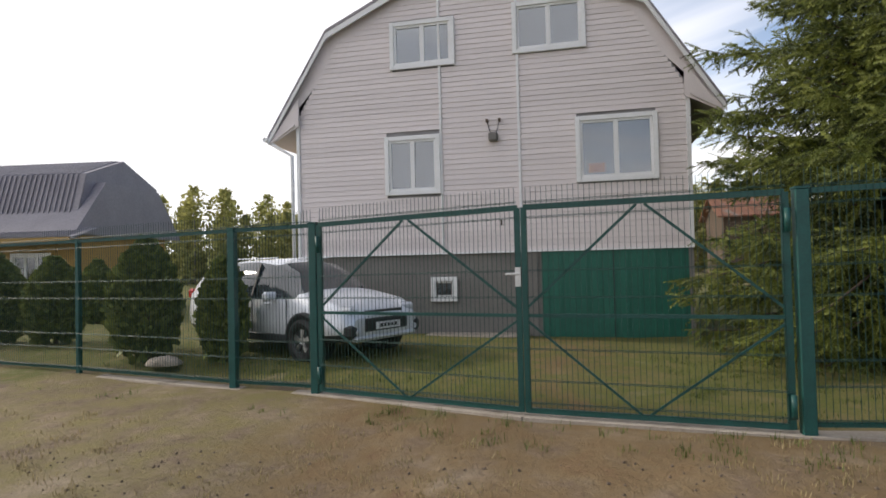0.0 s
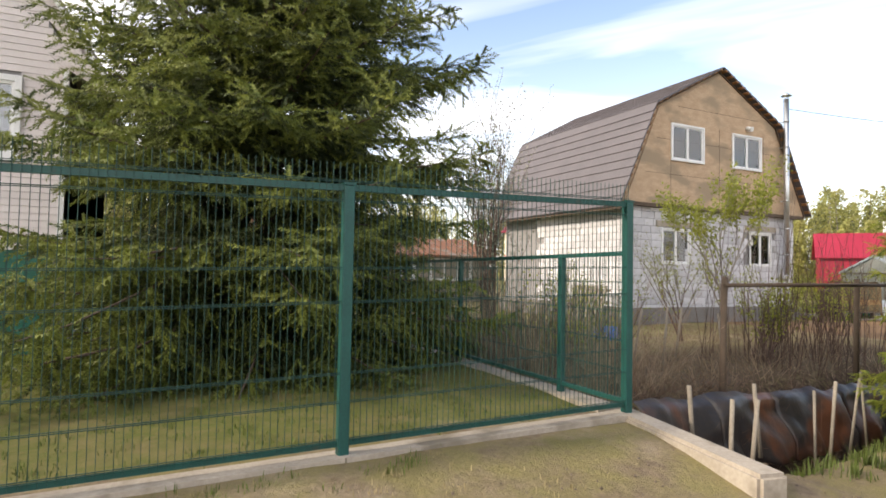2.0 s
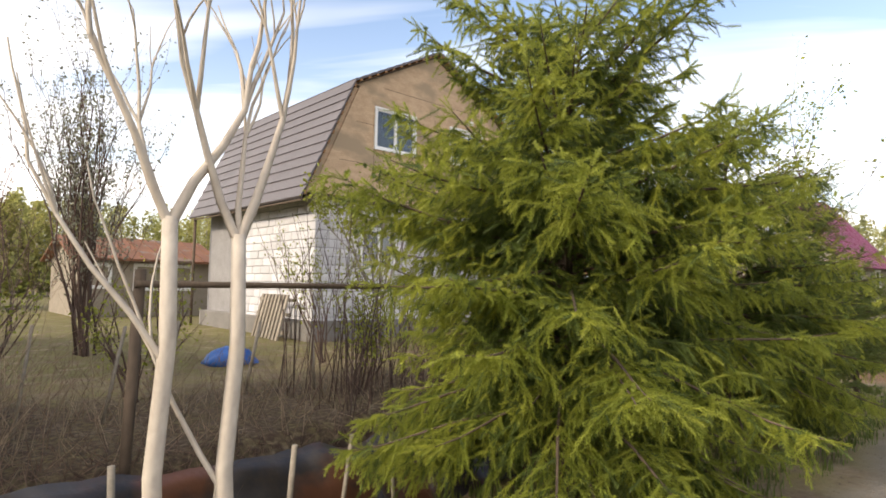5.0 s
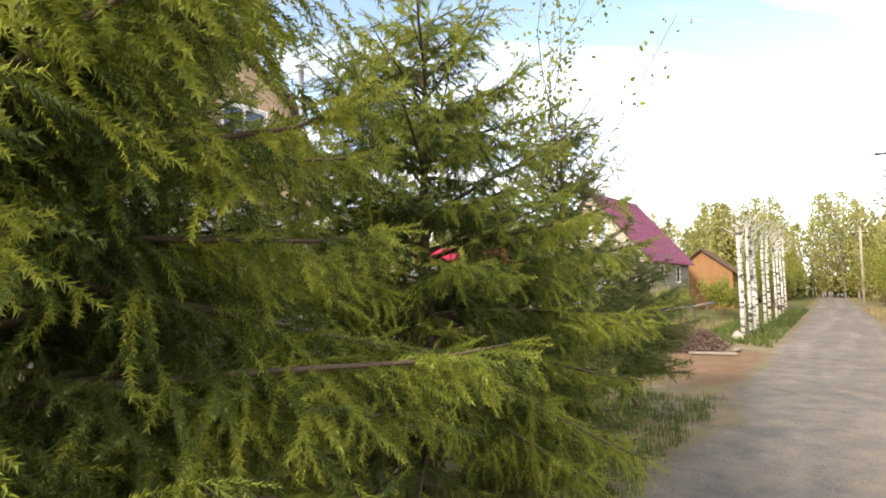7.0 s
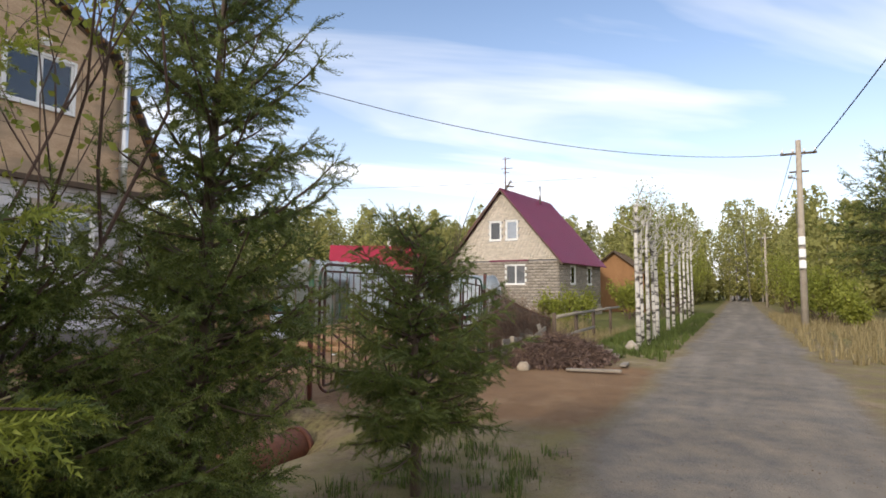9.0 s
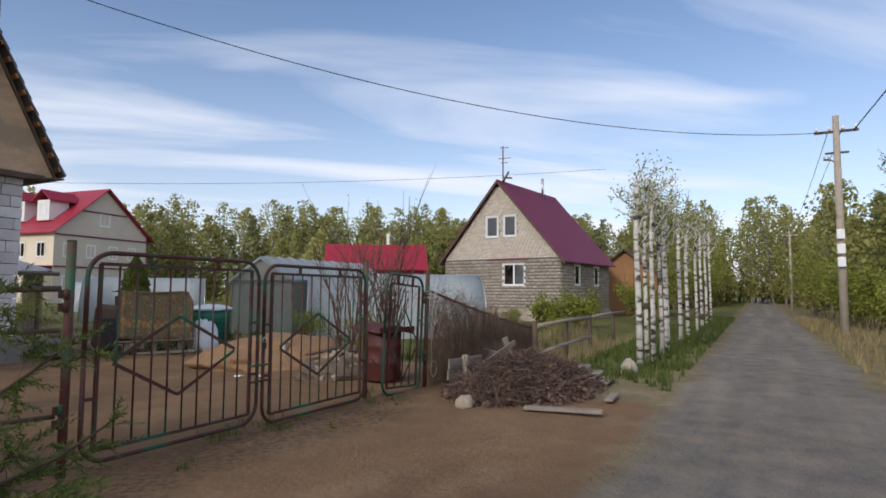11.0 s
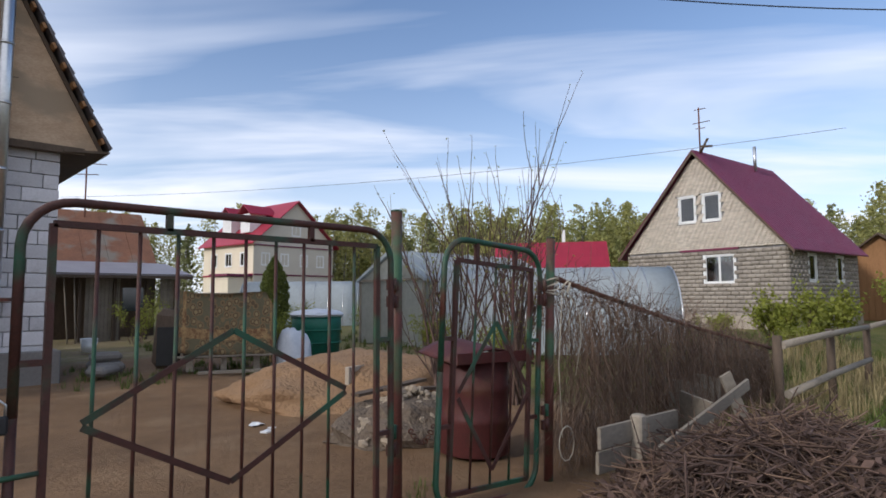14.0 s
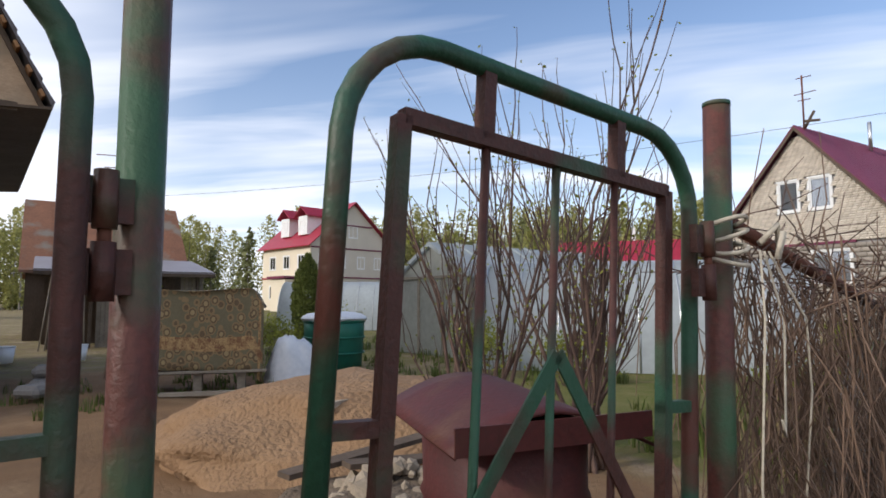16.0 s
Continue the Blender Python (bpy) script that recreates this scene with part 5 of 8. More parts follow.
LEAF_V = np.array([[0, 0, 0], [0.32, 0.05, 0.5], [0, 0.0, 1.0], [-0.32, 0.05, 0.5]])
LEAF_F = np.array([[0, 1, 2, 3]])


def branching(t, rng, start, direction, length, radius, depth, wood, tips, spread=0.6, kids=3, up=0.25, seg=5, keep=0.55):
    """Grows limbs into wood and gathers twig points."""
    p = np.array(start, float)
    d = np.array(direction, float)
    d /= np.linalg.norm(d)
    pts = [p.copy()]
    n = 4
    for _ in range(n):
        d = d + rng.normal(0, 0.09, 3) + np.array([0, 0, up * 0.12])
        d /= np.linalg.norm(d)
        p = p + d * length / n
        pts.append(p.copy())
    tube(wood, pts, radius, seg, radius * 0.45, cap=False)
    if depth <= 1:
        for q in pts[1:]:
            tips.append((q, d))
    if depth == 0:
        return
    for k in range(kids):
        f = keep + (1 - keep) * (k + 0.5) / kids
        q = pts[min(n, int(f * n + 0.5))]
        a = rng.normal(0, 1, 3)
        a -= d * a.dot(d)
        a /= np.linalg.norm(a)
        branching(t, rng, q, d + a * spread * rng.uniform(0.7, 1.3) + np.array([0, 0, up]), length * rng.uniform(0.5, 0.72), radius * 0.5, depth - 1, wood, tips, spread, kids, up, max(3, seg - 1), keep)


def leafy(name, label, at, stems, seed, leaf=0.05, per_tip=4, bark="twig", material="leaf", category="shrub", group="", fuzz=0.06, **kw):
    """A shrub or tree from a list of (direction, length, radius, depth)."""
    rng = np.random.default_rng(seed)
    t = thing(name, label, category, group, at=at)
    wood, tips = bmesh.new(), []
    for s, d, ln, r, dep in stems:
        branching(t, rng, s, d, ln, r, dep, wood, tips, **kw)
    tagged(part("branchwood", wood, M[bark], t), kind="stuff")
    if per_tip:
        P = np.repeat(np.array([q for q, _ in tips]), per_tip, axis=0)
        P = P + rng.normal(0, fuzz, P.shape)
        V, F = scatter(LEAF_V, LEAF_F, P, random_rots(len(P), rng), rng.uniform(0.6, 1.3, len(P)) * leaf)
        link("leaves", npmesh("leaves", V, F), M[material], t)
    return t


def spray(n, spread, rng, lean=0.35):
    return [((rng.normal(0, spread), rng.normal(0, spread), -0.1), (rng.normal(0, lean), rng.normal(0, lean), 1.0)) for _ in range(n)]


def thuja(at, h, r, seed):
    rng = np.random.default_rng(seed)
    t = thing("thuja", "dense dark green clipped columnar thuja", "shrub", "thujas along the green fence", at=at)
    tubep("trunk", [(0, 0, -0.1), (0, 0, h * 0.5)], 0.04, M["bark"], t)
    n = 5200
    z = rng.uniform(0.02, 1, n) ** 0.9
    a = rng.uniform(0, math.tau, n)
    prof = np.clip(np.sin(np.clip(z * 0.92 + 0.12, 0, 1) * math.pi) ** 0.55, 0.12, 1)
    R = r * prof * (0.82 + 0.18 * rng.random(n)) * (1 + 0.08 * np.sin(3 * a + seed) + 0.06 * np.sin(9 * z * 5 + a * 2))
    P = np.stack([R * np.cos(a), R * np.sin(a), 0.03 + z * h * 0.97], axis=1)
    D = np.stack([np.cos(a) * 0.5, np.sin(a) * 0.5, np.full(n, 1.0)], axis=1) + rng.normal(0, 0.3, (n, 3))
    fan_v = np.array([[0, 0, 0], [0.35, 0, 0.45], [0.18, 0, 1.0], [-0.18, 0, 1.0], [-0.35, 0, 0.45]])
    V, F = scatter(fan_v, np.array([[0, 1, 2, 3, 4]]), P, frames_along(D, rng), rng.uniform(0.05, 0.11, n))
    link("foliage", npmesh("foliage", V, F), M["thuja"], t)
    # shaded inner body of foliage
    k = 1800
    idx_ = rng.integers(0, n, k)
    V, F = scatter(fan_v, np.array([[0, 1, 2, 3, 4]]), P[idx_] * np.array([0.75, 0.75, 0.97]), frames_along(rng.normal(size=(k, 3)), rng), rng.uniform(0.1, 0.2, k))
    link("inner_foliage", npmesh("inner_foliage", V, F), M["thuja"], t)


for k, (x, y, h_, r_) in enumerate(((-12.1, 9.5, 1.75, 0.5), (-10.6, 9.4, 1.65, 0.52), (-7.65, 8.3, 2.0, 0.55), (-6.1, 8.15, 1.58, 0.36), (-13.2, 13.2, 1.7, 0.45))):
    thuja((x, y, ground_z(x, y)), h_, r_, k)

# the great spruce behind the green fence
spruce("spruce_tree", "tall broad dark green spruce growing on the lawn", (4.35, 9.75, 0.2), 10.5, 3.65, 11, dense=1.8, shoot=0.24, needles=22, material="needle_mid", old="needle_deep_shaded", base=0.15, droop=0.4, rad_pow=0.68, fill=1.0, low=0.92)
# spruces along the ditch
SPR = "young spruces along the ditch"
spruce("spruce_tree", "young bushy light green spruce beside the ditch", (12.4, 4.2, -0.15), 3.75, 1.9, 21, dense=1.7, shoot=0.13, needles=40, base=0.7, droop=0.42, group=SPR, rad_pow=0.4, fill=1.0, hang=1.3, low=0.85)
spruce("spruce_tree", "young spruce of yellow-green growth behind another", (13.8, 5.1, -0.2), 3.6, 1.15, 27, dense=1.3, shoot=0.14, needles=28, base=0.8, droop=0.42, group=SPR, rad_pow=0.5, fill=0.7)
spruce("spruce_tree", "young bushy spruce with drooping lower boughs", (15.0, 4.05, -0.15), 3.35, 1.5, 22, dense=1.6, shoot=0.125, needles=30, base=0.75, droop=0.45, group=SPR, rad_pow=0.48, fill=1.0, hang=1.2, low=0.85)
spruce("spruce_tree", "low bushy dark spruce in shade", (16.25, 4.0, -0.15), 1.75, 1.0, 24, dense=1.6, shoot=0.11, needles=28, material="needle_dark", base=0.2, group=SPR, rad_pow=0.5, fill=0.9)
spruce("spruce_tree", "small thin spruce beside the sandy drive", (18.98, 3.83, 0.0), 1.95, 1.0, 25, dense=1.6, shoot=0.1, needles=28, material="needle_dark", base=0.45, droop=0.2, group=SPR, rad_pow=0.65, fill=0.7)
spruce("spruce_tree", "sparse young spruce with bare top", (17.6, 4.9, -0.1), 2.0, 0.5, 26, dense=0.8, shoot=0.12, needles=26, material="needle_dark", base=0.5, group=SPR, rad_pow=0.8)
spruce("spruce_tree", "tall slim ragged dark green spruce beside the drive", (17.08, 3.95, -0.1), 3.15, 0.64, 61, dense=1.6, shoot=0.12, needles=28, material="needle_dark", base=0.5, droop=0.1, group=SPR, rad_pow=0.3, fill=0.9, lean=0.1)
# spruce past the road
spruce("spruce_tree", "broad dark spruce across the road", (52, -5.6, 0.0), 8.6, 3.4, 31, dense=1.0, shoot=0.6, needles=14, material="needle_dark", old="needle_deep_shaded", base=2.6, rad_pow=0.55)

# the pair of pale saplings by the ditch
for k, (x, y, r_, ln) in enumerate(((9.3, 3.68, 0.036, 1.8), (9.53, 3.63, 0.035, 1.75))):
    rng_p = np.random.default_rng(40 + k)
    t = thing("sapling", "pale bare sapling with a thin pruned crown beside the ditch", "tree", "pale saplings by the ditch", at=(x, y, -0.03))
    tubep("trunk", [(0, 0, -0.25), (0.012, 0, 0.4), (-0.014, 0.01, 0.9), (0.012, 0, 1.35), (0, 0, ln)], r_, M["pale_bark"], t, seg=9, r2=r_ * 0.75)
    for d, L, r in (((-0.34, 0.1, 1), 0.66, 0.02), ((0.34, -0.1, 1.0), 0.7, 0.022), ((0.0, 0.25, 1.0), 0.55, 0.014)):
        wood, tips = bmesh.new(), []
        branching(t, rng_p, (0, 0, ln - 0.03), d, L, r, 2, wood, tips, kids=3, up=0.3, spread=0.45)
        tagged(part("branchwood", wood, M["pale_bark"], t), kind="stuff")
    wood, tips = bmesh.new(), []
    branching(t, rng_p, (0, 0, ln * (0.72 if k == 0 else 0.45)), (-0.6, 0.2, 0.9), 0.8, 0.013, 1, wood, tips, kids=3, up=0.3, spread=0.4)
    tagged(part("branchwood", wood, M["pale_bark"], t), kind="stuff")
# ---- strands: stems, sticks and blades as joined meshes ----
def sticks_mesh(name, P, D, L, r, taper=0.4, bend=0.0, rng=None, sides=3):
    """Thin bars from points P along D; each has a middle joint that can bend."""
    P, D = np.asarray(P, float), np.asarray(D, float)
    n = len(P)
    R = frames_along(D, rng)
    L = np.asarray(L).reshape(n, 1)
    r = np.broadcast_to(np.asarray(r, float).reshape(-1, 1), (n, 1))
    mid = P + R[:, :, 2] * L * 0.5 + rng.normal(0, 1, (n, 3)) * bend * L
    end = P + R[:, :, 2] * L + rng.normal(0, 1, (n, 3)) * bend * L * 1.5
    V = []
    for c, k in ((P, 1.0), (mid, (1 + taper) / 2), (end, taper)):
        for s in range(sides):
            a = s * math.tau / sides
            V.append(c + (R[:, :, 0] * math.cos(a) + R[:, :, 1] * math.sin(a)) * r * k)
    V = np.stack(V, axis=1)
    f = []
    for j in range(2):
        for s in range(sides):
            t = (s + 1) % sides
            f.append([j * sides + s, j * sides + t, (j + 1) * sides + t, (j + 1) * sides + s])
    f = np.array(f)
    F = (f[None] + (np.arange(n) * sides * 3)[:, None, None]).reshape(-1, 4)
    return npmesh(name, V.reshape(-1, 3), F)


def stems(name, label, n, area, height, r, material, seed, lean=0.25, bend=0.05, category="shrub", keep=None):
    rng = np.random.default_rng(seed)
    x0, x1, y0, y1 = area
    X, Y_ = rng.uniform(x0, x1, n), rng.uniform(y0, y1, n)
    if keep is not None:
        ok = np.array([keep(a, b) for a, b in zip(X, Y_)])
        X, Y_ = X[ok], Y_[ok]
    n = len(X)
    P = np.stack([X, Y_, [ground_z(a, b) - 0.03 for a, b in zip(X, Y_)]], axis=1)
    D = np.concatenate([rng.normal(0, lean, (n, 2)), np.ones((n, 1))], axis=1)
    ob = link(name, sticks_mesh(name, P, D, rng.uniform(*height, n), r, 0.25, bend, rng), M[material])
    return tagged(ob, label, category, kind="stuff")


def grass(name, label, n, area, height, material, seed, width=0.005, keep=None):
    rng = np.random.default_rng(seed)
    x0, x1, y0, y1 = area
    # tufts: blades gather round fewer points
    m = max(1, n // 14)
    cx, cy = rng.uniform(x0, x1, m), rng.uniform(y0, y1, m)
    k = rng.integers(0, m, n)
    X, Y_ = cx[k] + rng.normal(0, 0.05, n), cy[k] + rng.normal(0, 0.05, n)
    if keep is not None:
        ok = np.array([keep(a, b) for a, b in zip(X, Y_)], bool)
        X, Y_ = X[ok], Y_[ok]
    n = len(X)
    Z = np.array([ground_z(a, b) for a, b in zip(X, Y_)]) - 0.01
    h = rng.uniform(*height, n)
    az = rng.uniform(0, math.tau, n)
    ln = np.abs(rng.normal(0, 0.4, n)) * h
    d = np.stack([np.cos(az), np.sin(az), np.zeros(n)], axis=1)
    s = np.stack([-np.sin(az), np.cos(az), np.zeros(n)], axis=1) * width
    b = np.stack([X, Y_, Z], axis=1)
    mid = b + d * ln[:, None] * 0.35 + np.array([0, 0, 0.6]) * h[:, None]
    tip = b + d * ln[:, None] + np.array([0, 0, 1.0]) * (h * 0.95)[:, None]
    V = np.stack([b - s, b + s, mid + s * 0.7, mid - s * 0.7, tip], axis=1).reshape(-1, 3)
    F = np.array([[0, 1, 2, 3], [3, 2, 4, 4]])
    o = (np.arange(n) * 5)[:, None]
    me = bpy.data.meshes.new(name)
    faces = np.concatenate([o + [[0, 1, 2]], o + [[0, 2, 3]], o + [[3, 2, 4]]])
    ob = link(name, npmesh(name, V, faces), M[material])
    return tagged(ob, label, "grass", kind="stuff")


# ---- the silver car ----
def car(at, rz):
    c = thing("car", "silver compact sport-utility car parked on the grass", "car", at=at, rz=rz)
    # stations along the length (front is +x): x, sill z, hood or roof z, half width low, half width at belt, belt z, half width at roof
    st = [(-2.24, 0.55, 0.98, 0.74, 0.72, 0.9, 0.6), (-2.2, 0.42, 1.12, 0.84, 0.82, 1.02, 0.6), (-2.05, 0.36, 1.5, 0.9, 0.88, 1.06, 0.58), (-1.75, 0.34, 1.62, 0.91, 0.9, 1.05, 0.6),
          (-1.0, 0.3, 1.68, 0.91, 0.91, 1.02, 0.63), (-0.2, 0.3, 1.69, 0.91, 0.91, 1.0, 0.64), (0.35, 0.3, 1.62, 0.91, 0.91, 1.0, 0.63), (0.7, 0.3, 1.46, 0.91, 0.9, 1.01, 0.64),
          (1.12, 0.3, 1.14, 0.91, 0.88, 1.02, 0.74), (1.35, 0.32, 1.08, 0.91, 0.87, 1.0, 0.76), (1.85, 0.34, 1.0, 0.9, 0.84, 0.92, 0.7), (2.12, 0.36, 0.88, 0.83, 0.78, 0.8, 0.6), (2.26, 0.42, 0.74, 0.7, 0.66, 0.68, 0.5)]
    bm = bmesh.new()
    rings = []
    for x, zs, zt, wl, wb, zb, wr in st:
        half = [(wl * 0.9, zs), (wl, zs + 0.12), (wl * 1.005, (zs + zb) / 2), (wb, zb), (wb * 0.35 + wr * 0.65, zb + (zt - zb) * 0.62), (wr, zt - 0.04), (wr * 0.6, zt), (0, zt + 0.015)]
        prof = [(y, z) for y, z in half] + [(-y, z) for y, z in half[-2::-1]]
        rings.append([bm.verts.new((x, y, z)) for y, z in prof])
    n = len(rings[0])
    glass_faces, body_faces = [], []
    for i, (q, w) in enumerate(zip(rings, rings[1:])):
        for k in range(n - 1):
            f = bm.faces.new((q[k], q[k + 1], w[k + 1], w[k]))
            f.smooth = True
            side = k in (3, 4, n - 5, n - 6)
            xm = (st[i][0] + st[i + 1][0]) / 2
            if side and -1.7 < xm < 0.6:
                f.material_index = 1
            if k in (5, 6, 7, 8) and 0.4 < xm < 1.1:
                f.material_index = 1
            if k in (3, 4, n - 5, n - 6) and 0.4 < xm < 1.1:
                f.material_index = 1
            if k in (0, n - 2):
                f.material_index = 2
        bm.faces.new((q[0], w[0], w[-1], q[-1]))
    bm.faces.new(rings[0])
    bm.faces.new(rings[-1][::-1])
    bmesh.ops.recalc_face_normals(bm, faces=bm.faces[:])
    me = bpy.data.meshes.new("body")
    bm.to_mesh(me)
    bm.free()
    for m in ("silver", "car_glass", "car_black"):
        me.materials.append(M[m])
    body = new("body", me)
    body.parent = c
    for s in (-1, 1):
        # pillars over the glass
        for x0, z0, x1, z1, w in ((-0.98, 1.06, -1.0, 1.58, 0.06), (-0.02, 1.05, -0.06, 1.6, 0.07)):
            bm = bmesh.new()
            slanted(bm, (x0, s * 0.885, z0), (x1, s * 0.66, z1), 0.03, w)
            part("pillar", bm, M["car_black"], c)
        boxp("roof_rail", (-0.6, s * 0.56, 1.715), (1.7, 0.03, 0.02), M["silver"], c, bevel=0.01)
        boxp("sill_trim", (-0.05, s * 0.905, 0.36), (2.0, 0.05, 0.14), M["car_black"], c, bevel=0.02)
        for x in (-0.5, 0.45):
            boxp("door_handle", (x, s * 0.925, 0.93), (0.2, 0.03, 0.035), M["silver"], c, bevel=0.01)
        for x in (-0.98, 0.0, 0.95):
            boxp("door_gap", (x, s * 0.913, 0.72), (0.012, 0.012, 0.58), M["car_black"], c)
        mir = boxp("mirror", (0.62, s * 1.0, 1.06), (0.14, 0.24, 0.16), M["silver"], c, bevel=0.04)
        boxp("headlight", (1.98, s * 0.66, 0.83), (0.42, 0.26, 0.13), M["lamp_glass"], c, "clear swept-back headlight", m=Matrix.Rotation(s * -0.42, 4, "Z"), bevel=0.04)
        boxp("tail_light", (-2.12, s * 0.76, 1.06), (0.2, 0.22, 0.2), M["red_lamp"], c, "red tail light", bevel=0.04)
        fl = boxp("fog_recess", (2.15, s * 0.62, 0.52), (0.2, 0.34, 0.2), M["car_black"], c, m=Matrix.Rotation(s * -0.4, 4, "Z"), bevel=0.04)
        tubep("fog_lamp", [(2.2, s * 0.62, 0.5), (2.3, s * 0.6, 0.5)], 0.05, M["lamp_glass"], fl, seg=12)
        for x in (-1.34, 1.35):
            # arch, tyre and rim
            bm = bmesh.new()
            tube(bm, [(x + 0.41 * math.cos(a), s * 0.9, 0.36 + 0.41 * math.sin(a)) for a in np.linspace(-0.15, math.pi + 0.15, 15)], 0.05, 6)
            part("wheel_arch", bm, M["car_black"], c)
            # solid black disc stands in for the shade inside the wheel arch
            tubep("arch_shade", [(x, s * 0.925, 0.37), (x, s * 0.6, 0.37)], 0.4, M["black"], c, seg=22)
            bm = bmesh.new()
            prof = [(0.2, -0.1), (0.3, -0.11), (0.345, -0.08), (0.35, 0.0), (0.345, 0.08), (0.3, 0.11), (0.2, 0.1)]
            rr = [[bm.verts.new((r * math.cos(a), y, r * math.sin(a))) for r, y in prof] for a in np.linspace(0, math.tau, 29)[:-1]]
            for i in range(28):
                q, w2 = rr[i], rr[(i + 1) % 28]
                for k in range(len(prof)):
                    f = bm.faces.new((q[k], q[(k + 1) % len(prof)], w2[(k + 1) % len(prof)], w2[k]))
                    f.smooth = True
            bmesh.ops.translate(bm, vec=(x, s * 0.86, 0.35), verts=bm.verts[:])
            wheel = part("wheel", bm, M["black"], c, "black tyre on a five-spoke alloy rim")
            bm = bmesh.new()
            tube(bm, [(x, s * 0.86, 0.35), (x, s * 0.93, 0.35)], 0.07, 14)
            for k in range(5):
                a = k * math.tau / 5 + 0.3
                for da in (-0.13, 0.13):
                    slanted(bm, (x + 0.05 * math.cos(a), s * 0.93, 0.35 + 0.05 * math.sin(a)), (x + 0.22 * math.cos(a + da), s * 0.92, 0.35 + 0.22 * math.sin(a + da)), 0.04, 0.035)
            tube(bm, [(x + 0.215 * math.cos(a), s * 0.92, 0.35 + 0.215 * math.sin(a)) for a in np.linspace(0, math.tau, 25)], 0.018, 6)
            part("rim", bm, M["zinc"], wheel)
            # black disc behind the spokes, drawn for the dark gap there
            tubep("hub_shade", [(x, s * 0.8, 0.35), (x, s * 0.87, 0.35)], 0.2, M["black"], wheel, seg=20)
    boxp("grille", (2.235, 0, 0.6), (0.1, 0.95, 0.22), M["car_black"], c, bevel=0.03)
    boxp("upper_grille", (2.2, 0, 0.8), (0.06, 0.8, 0.05), M["car_black"], c, bevel=0.015)
    boxp("number_plate", (2.3, 0, 0.58), (0.012, 0.52, 0.112), M["white"], c)
    for k in range(5):
        boxp("plate_mark", (2.308, -0.16 + 0.08 * k, 0.58), (0.004, 0.045, 0.06), M["car_black"], c)
    boxp("bumper", (2.2, 0, 0.4), (0.18, 1.35, 0.1), M["silver"], c, bevel=0.04)
    for s in (-1, 1):
        tubep("wiper", [(1.14, s * 0.1, 1.13), (1.05, s * 0.55 + 0.1, 1.16)], 0.012, M["car_black"], c, seg=5)
    return c


car((-5.5, 9.4, 0.22), -26.0).scale = (0.97, 0.97, 0.93)


# ---- the ochre cottage past the thujas ----
def cottage():
    h = thing("house", "low ochre-painted cottage with grey gambrel roof", "house", at=(-17.6, 16.6, 0), rz=8)
    boxp("wall", (-4.5, 3.2, 1.6), (9.0, 5.6, 3.4), M["yellow_wall"], h)
    bm = bmesh.new()
    prism(bm, [(-0.2, 2.95), (1.5, 4.9), (4.9, 4.9), (6.6, 2.95)], -9.4, 0.4, "x")
    part("attic", bm, M["roof_grey"], h)
    for (a, az), (b, bz) in (((-0.9, 2.75), (0.35, 3.1)), ((0.35, 3.1), (1.0, 5.1)), ((1.0, 5.1), (3.2, 5.9))):
        bm = bmesh.new()
        prism(bm, [(a, az), (b, bz), (b, bz + 0.07), (a, az + 0.07)], -9.6, 0.9 if az < 3.0 else 0.0, "x")
        part("roof", bm, M["roof_grey"], h, "grey corrugated roof")
        n = 48
        ang = math.atan2(bz - az, b - a)
        for k in range(n):
            x = -9.5 + (10.3 if az < 3.0 else 9.4) * k / n
            boxp("roof_rib", (x, (a + b) / 2 - 0.03, (az + bz) / 2 + 0.085), (0.06, math.hypot(b - a, bz - az), 0.04), M["roof_grey"], h, m=Matrix.Rotation(ang, 4, "X"))
    boxp("fascia", (-4.4, -0.92, 2.72), (10.4, 0.04, 0.16), M["yellow_wall"], h)
    bm = bmesh.new()
    prism(bm, [(0.35, 2.95), (1.0, 5.1), (3.2, 5.93), (5.4, 5.1), (6.1, 2.95)], -0.12, 0.02, "x")
    part("gable", bm, M["roof_grey"], h)
    for x in (-5.5, -1.6):
        window(h, x, 1.75, 1.5, 1.2, 0.36, parts=3)
    for k in range(12):
        boxp("board", (-8.6 + 0.72 * k, 0.385, 1.5), (0.03, 0.03, 2.9), M["yellow_wall"], h)


cottage()


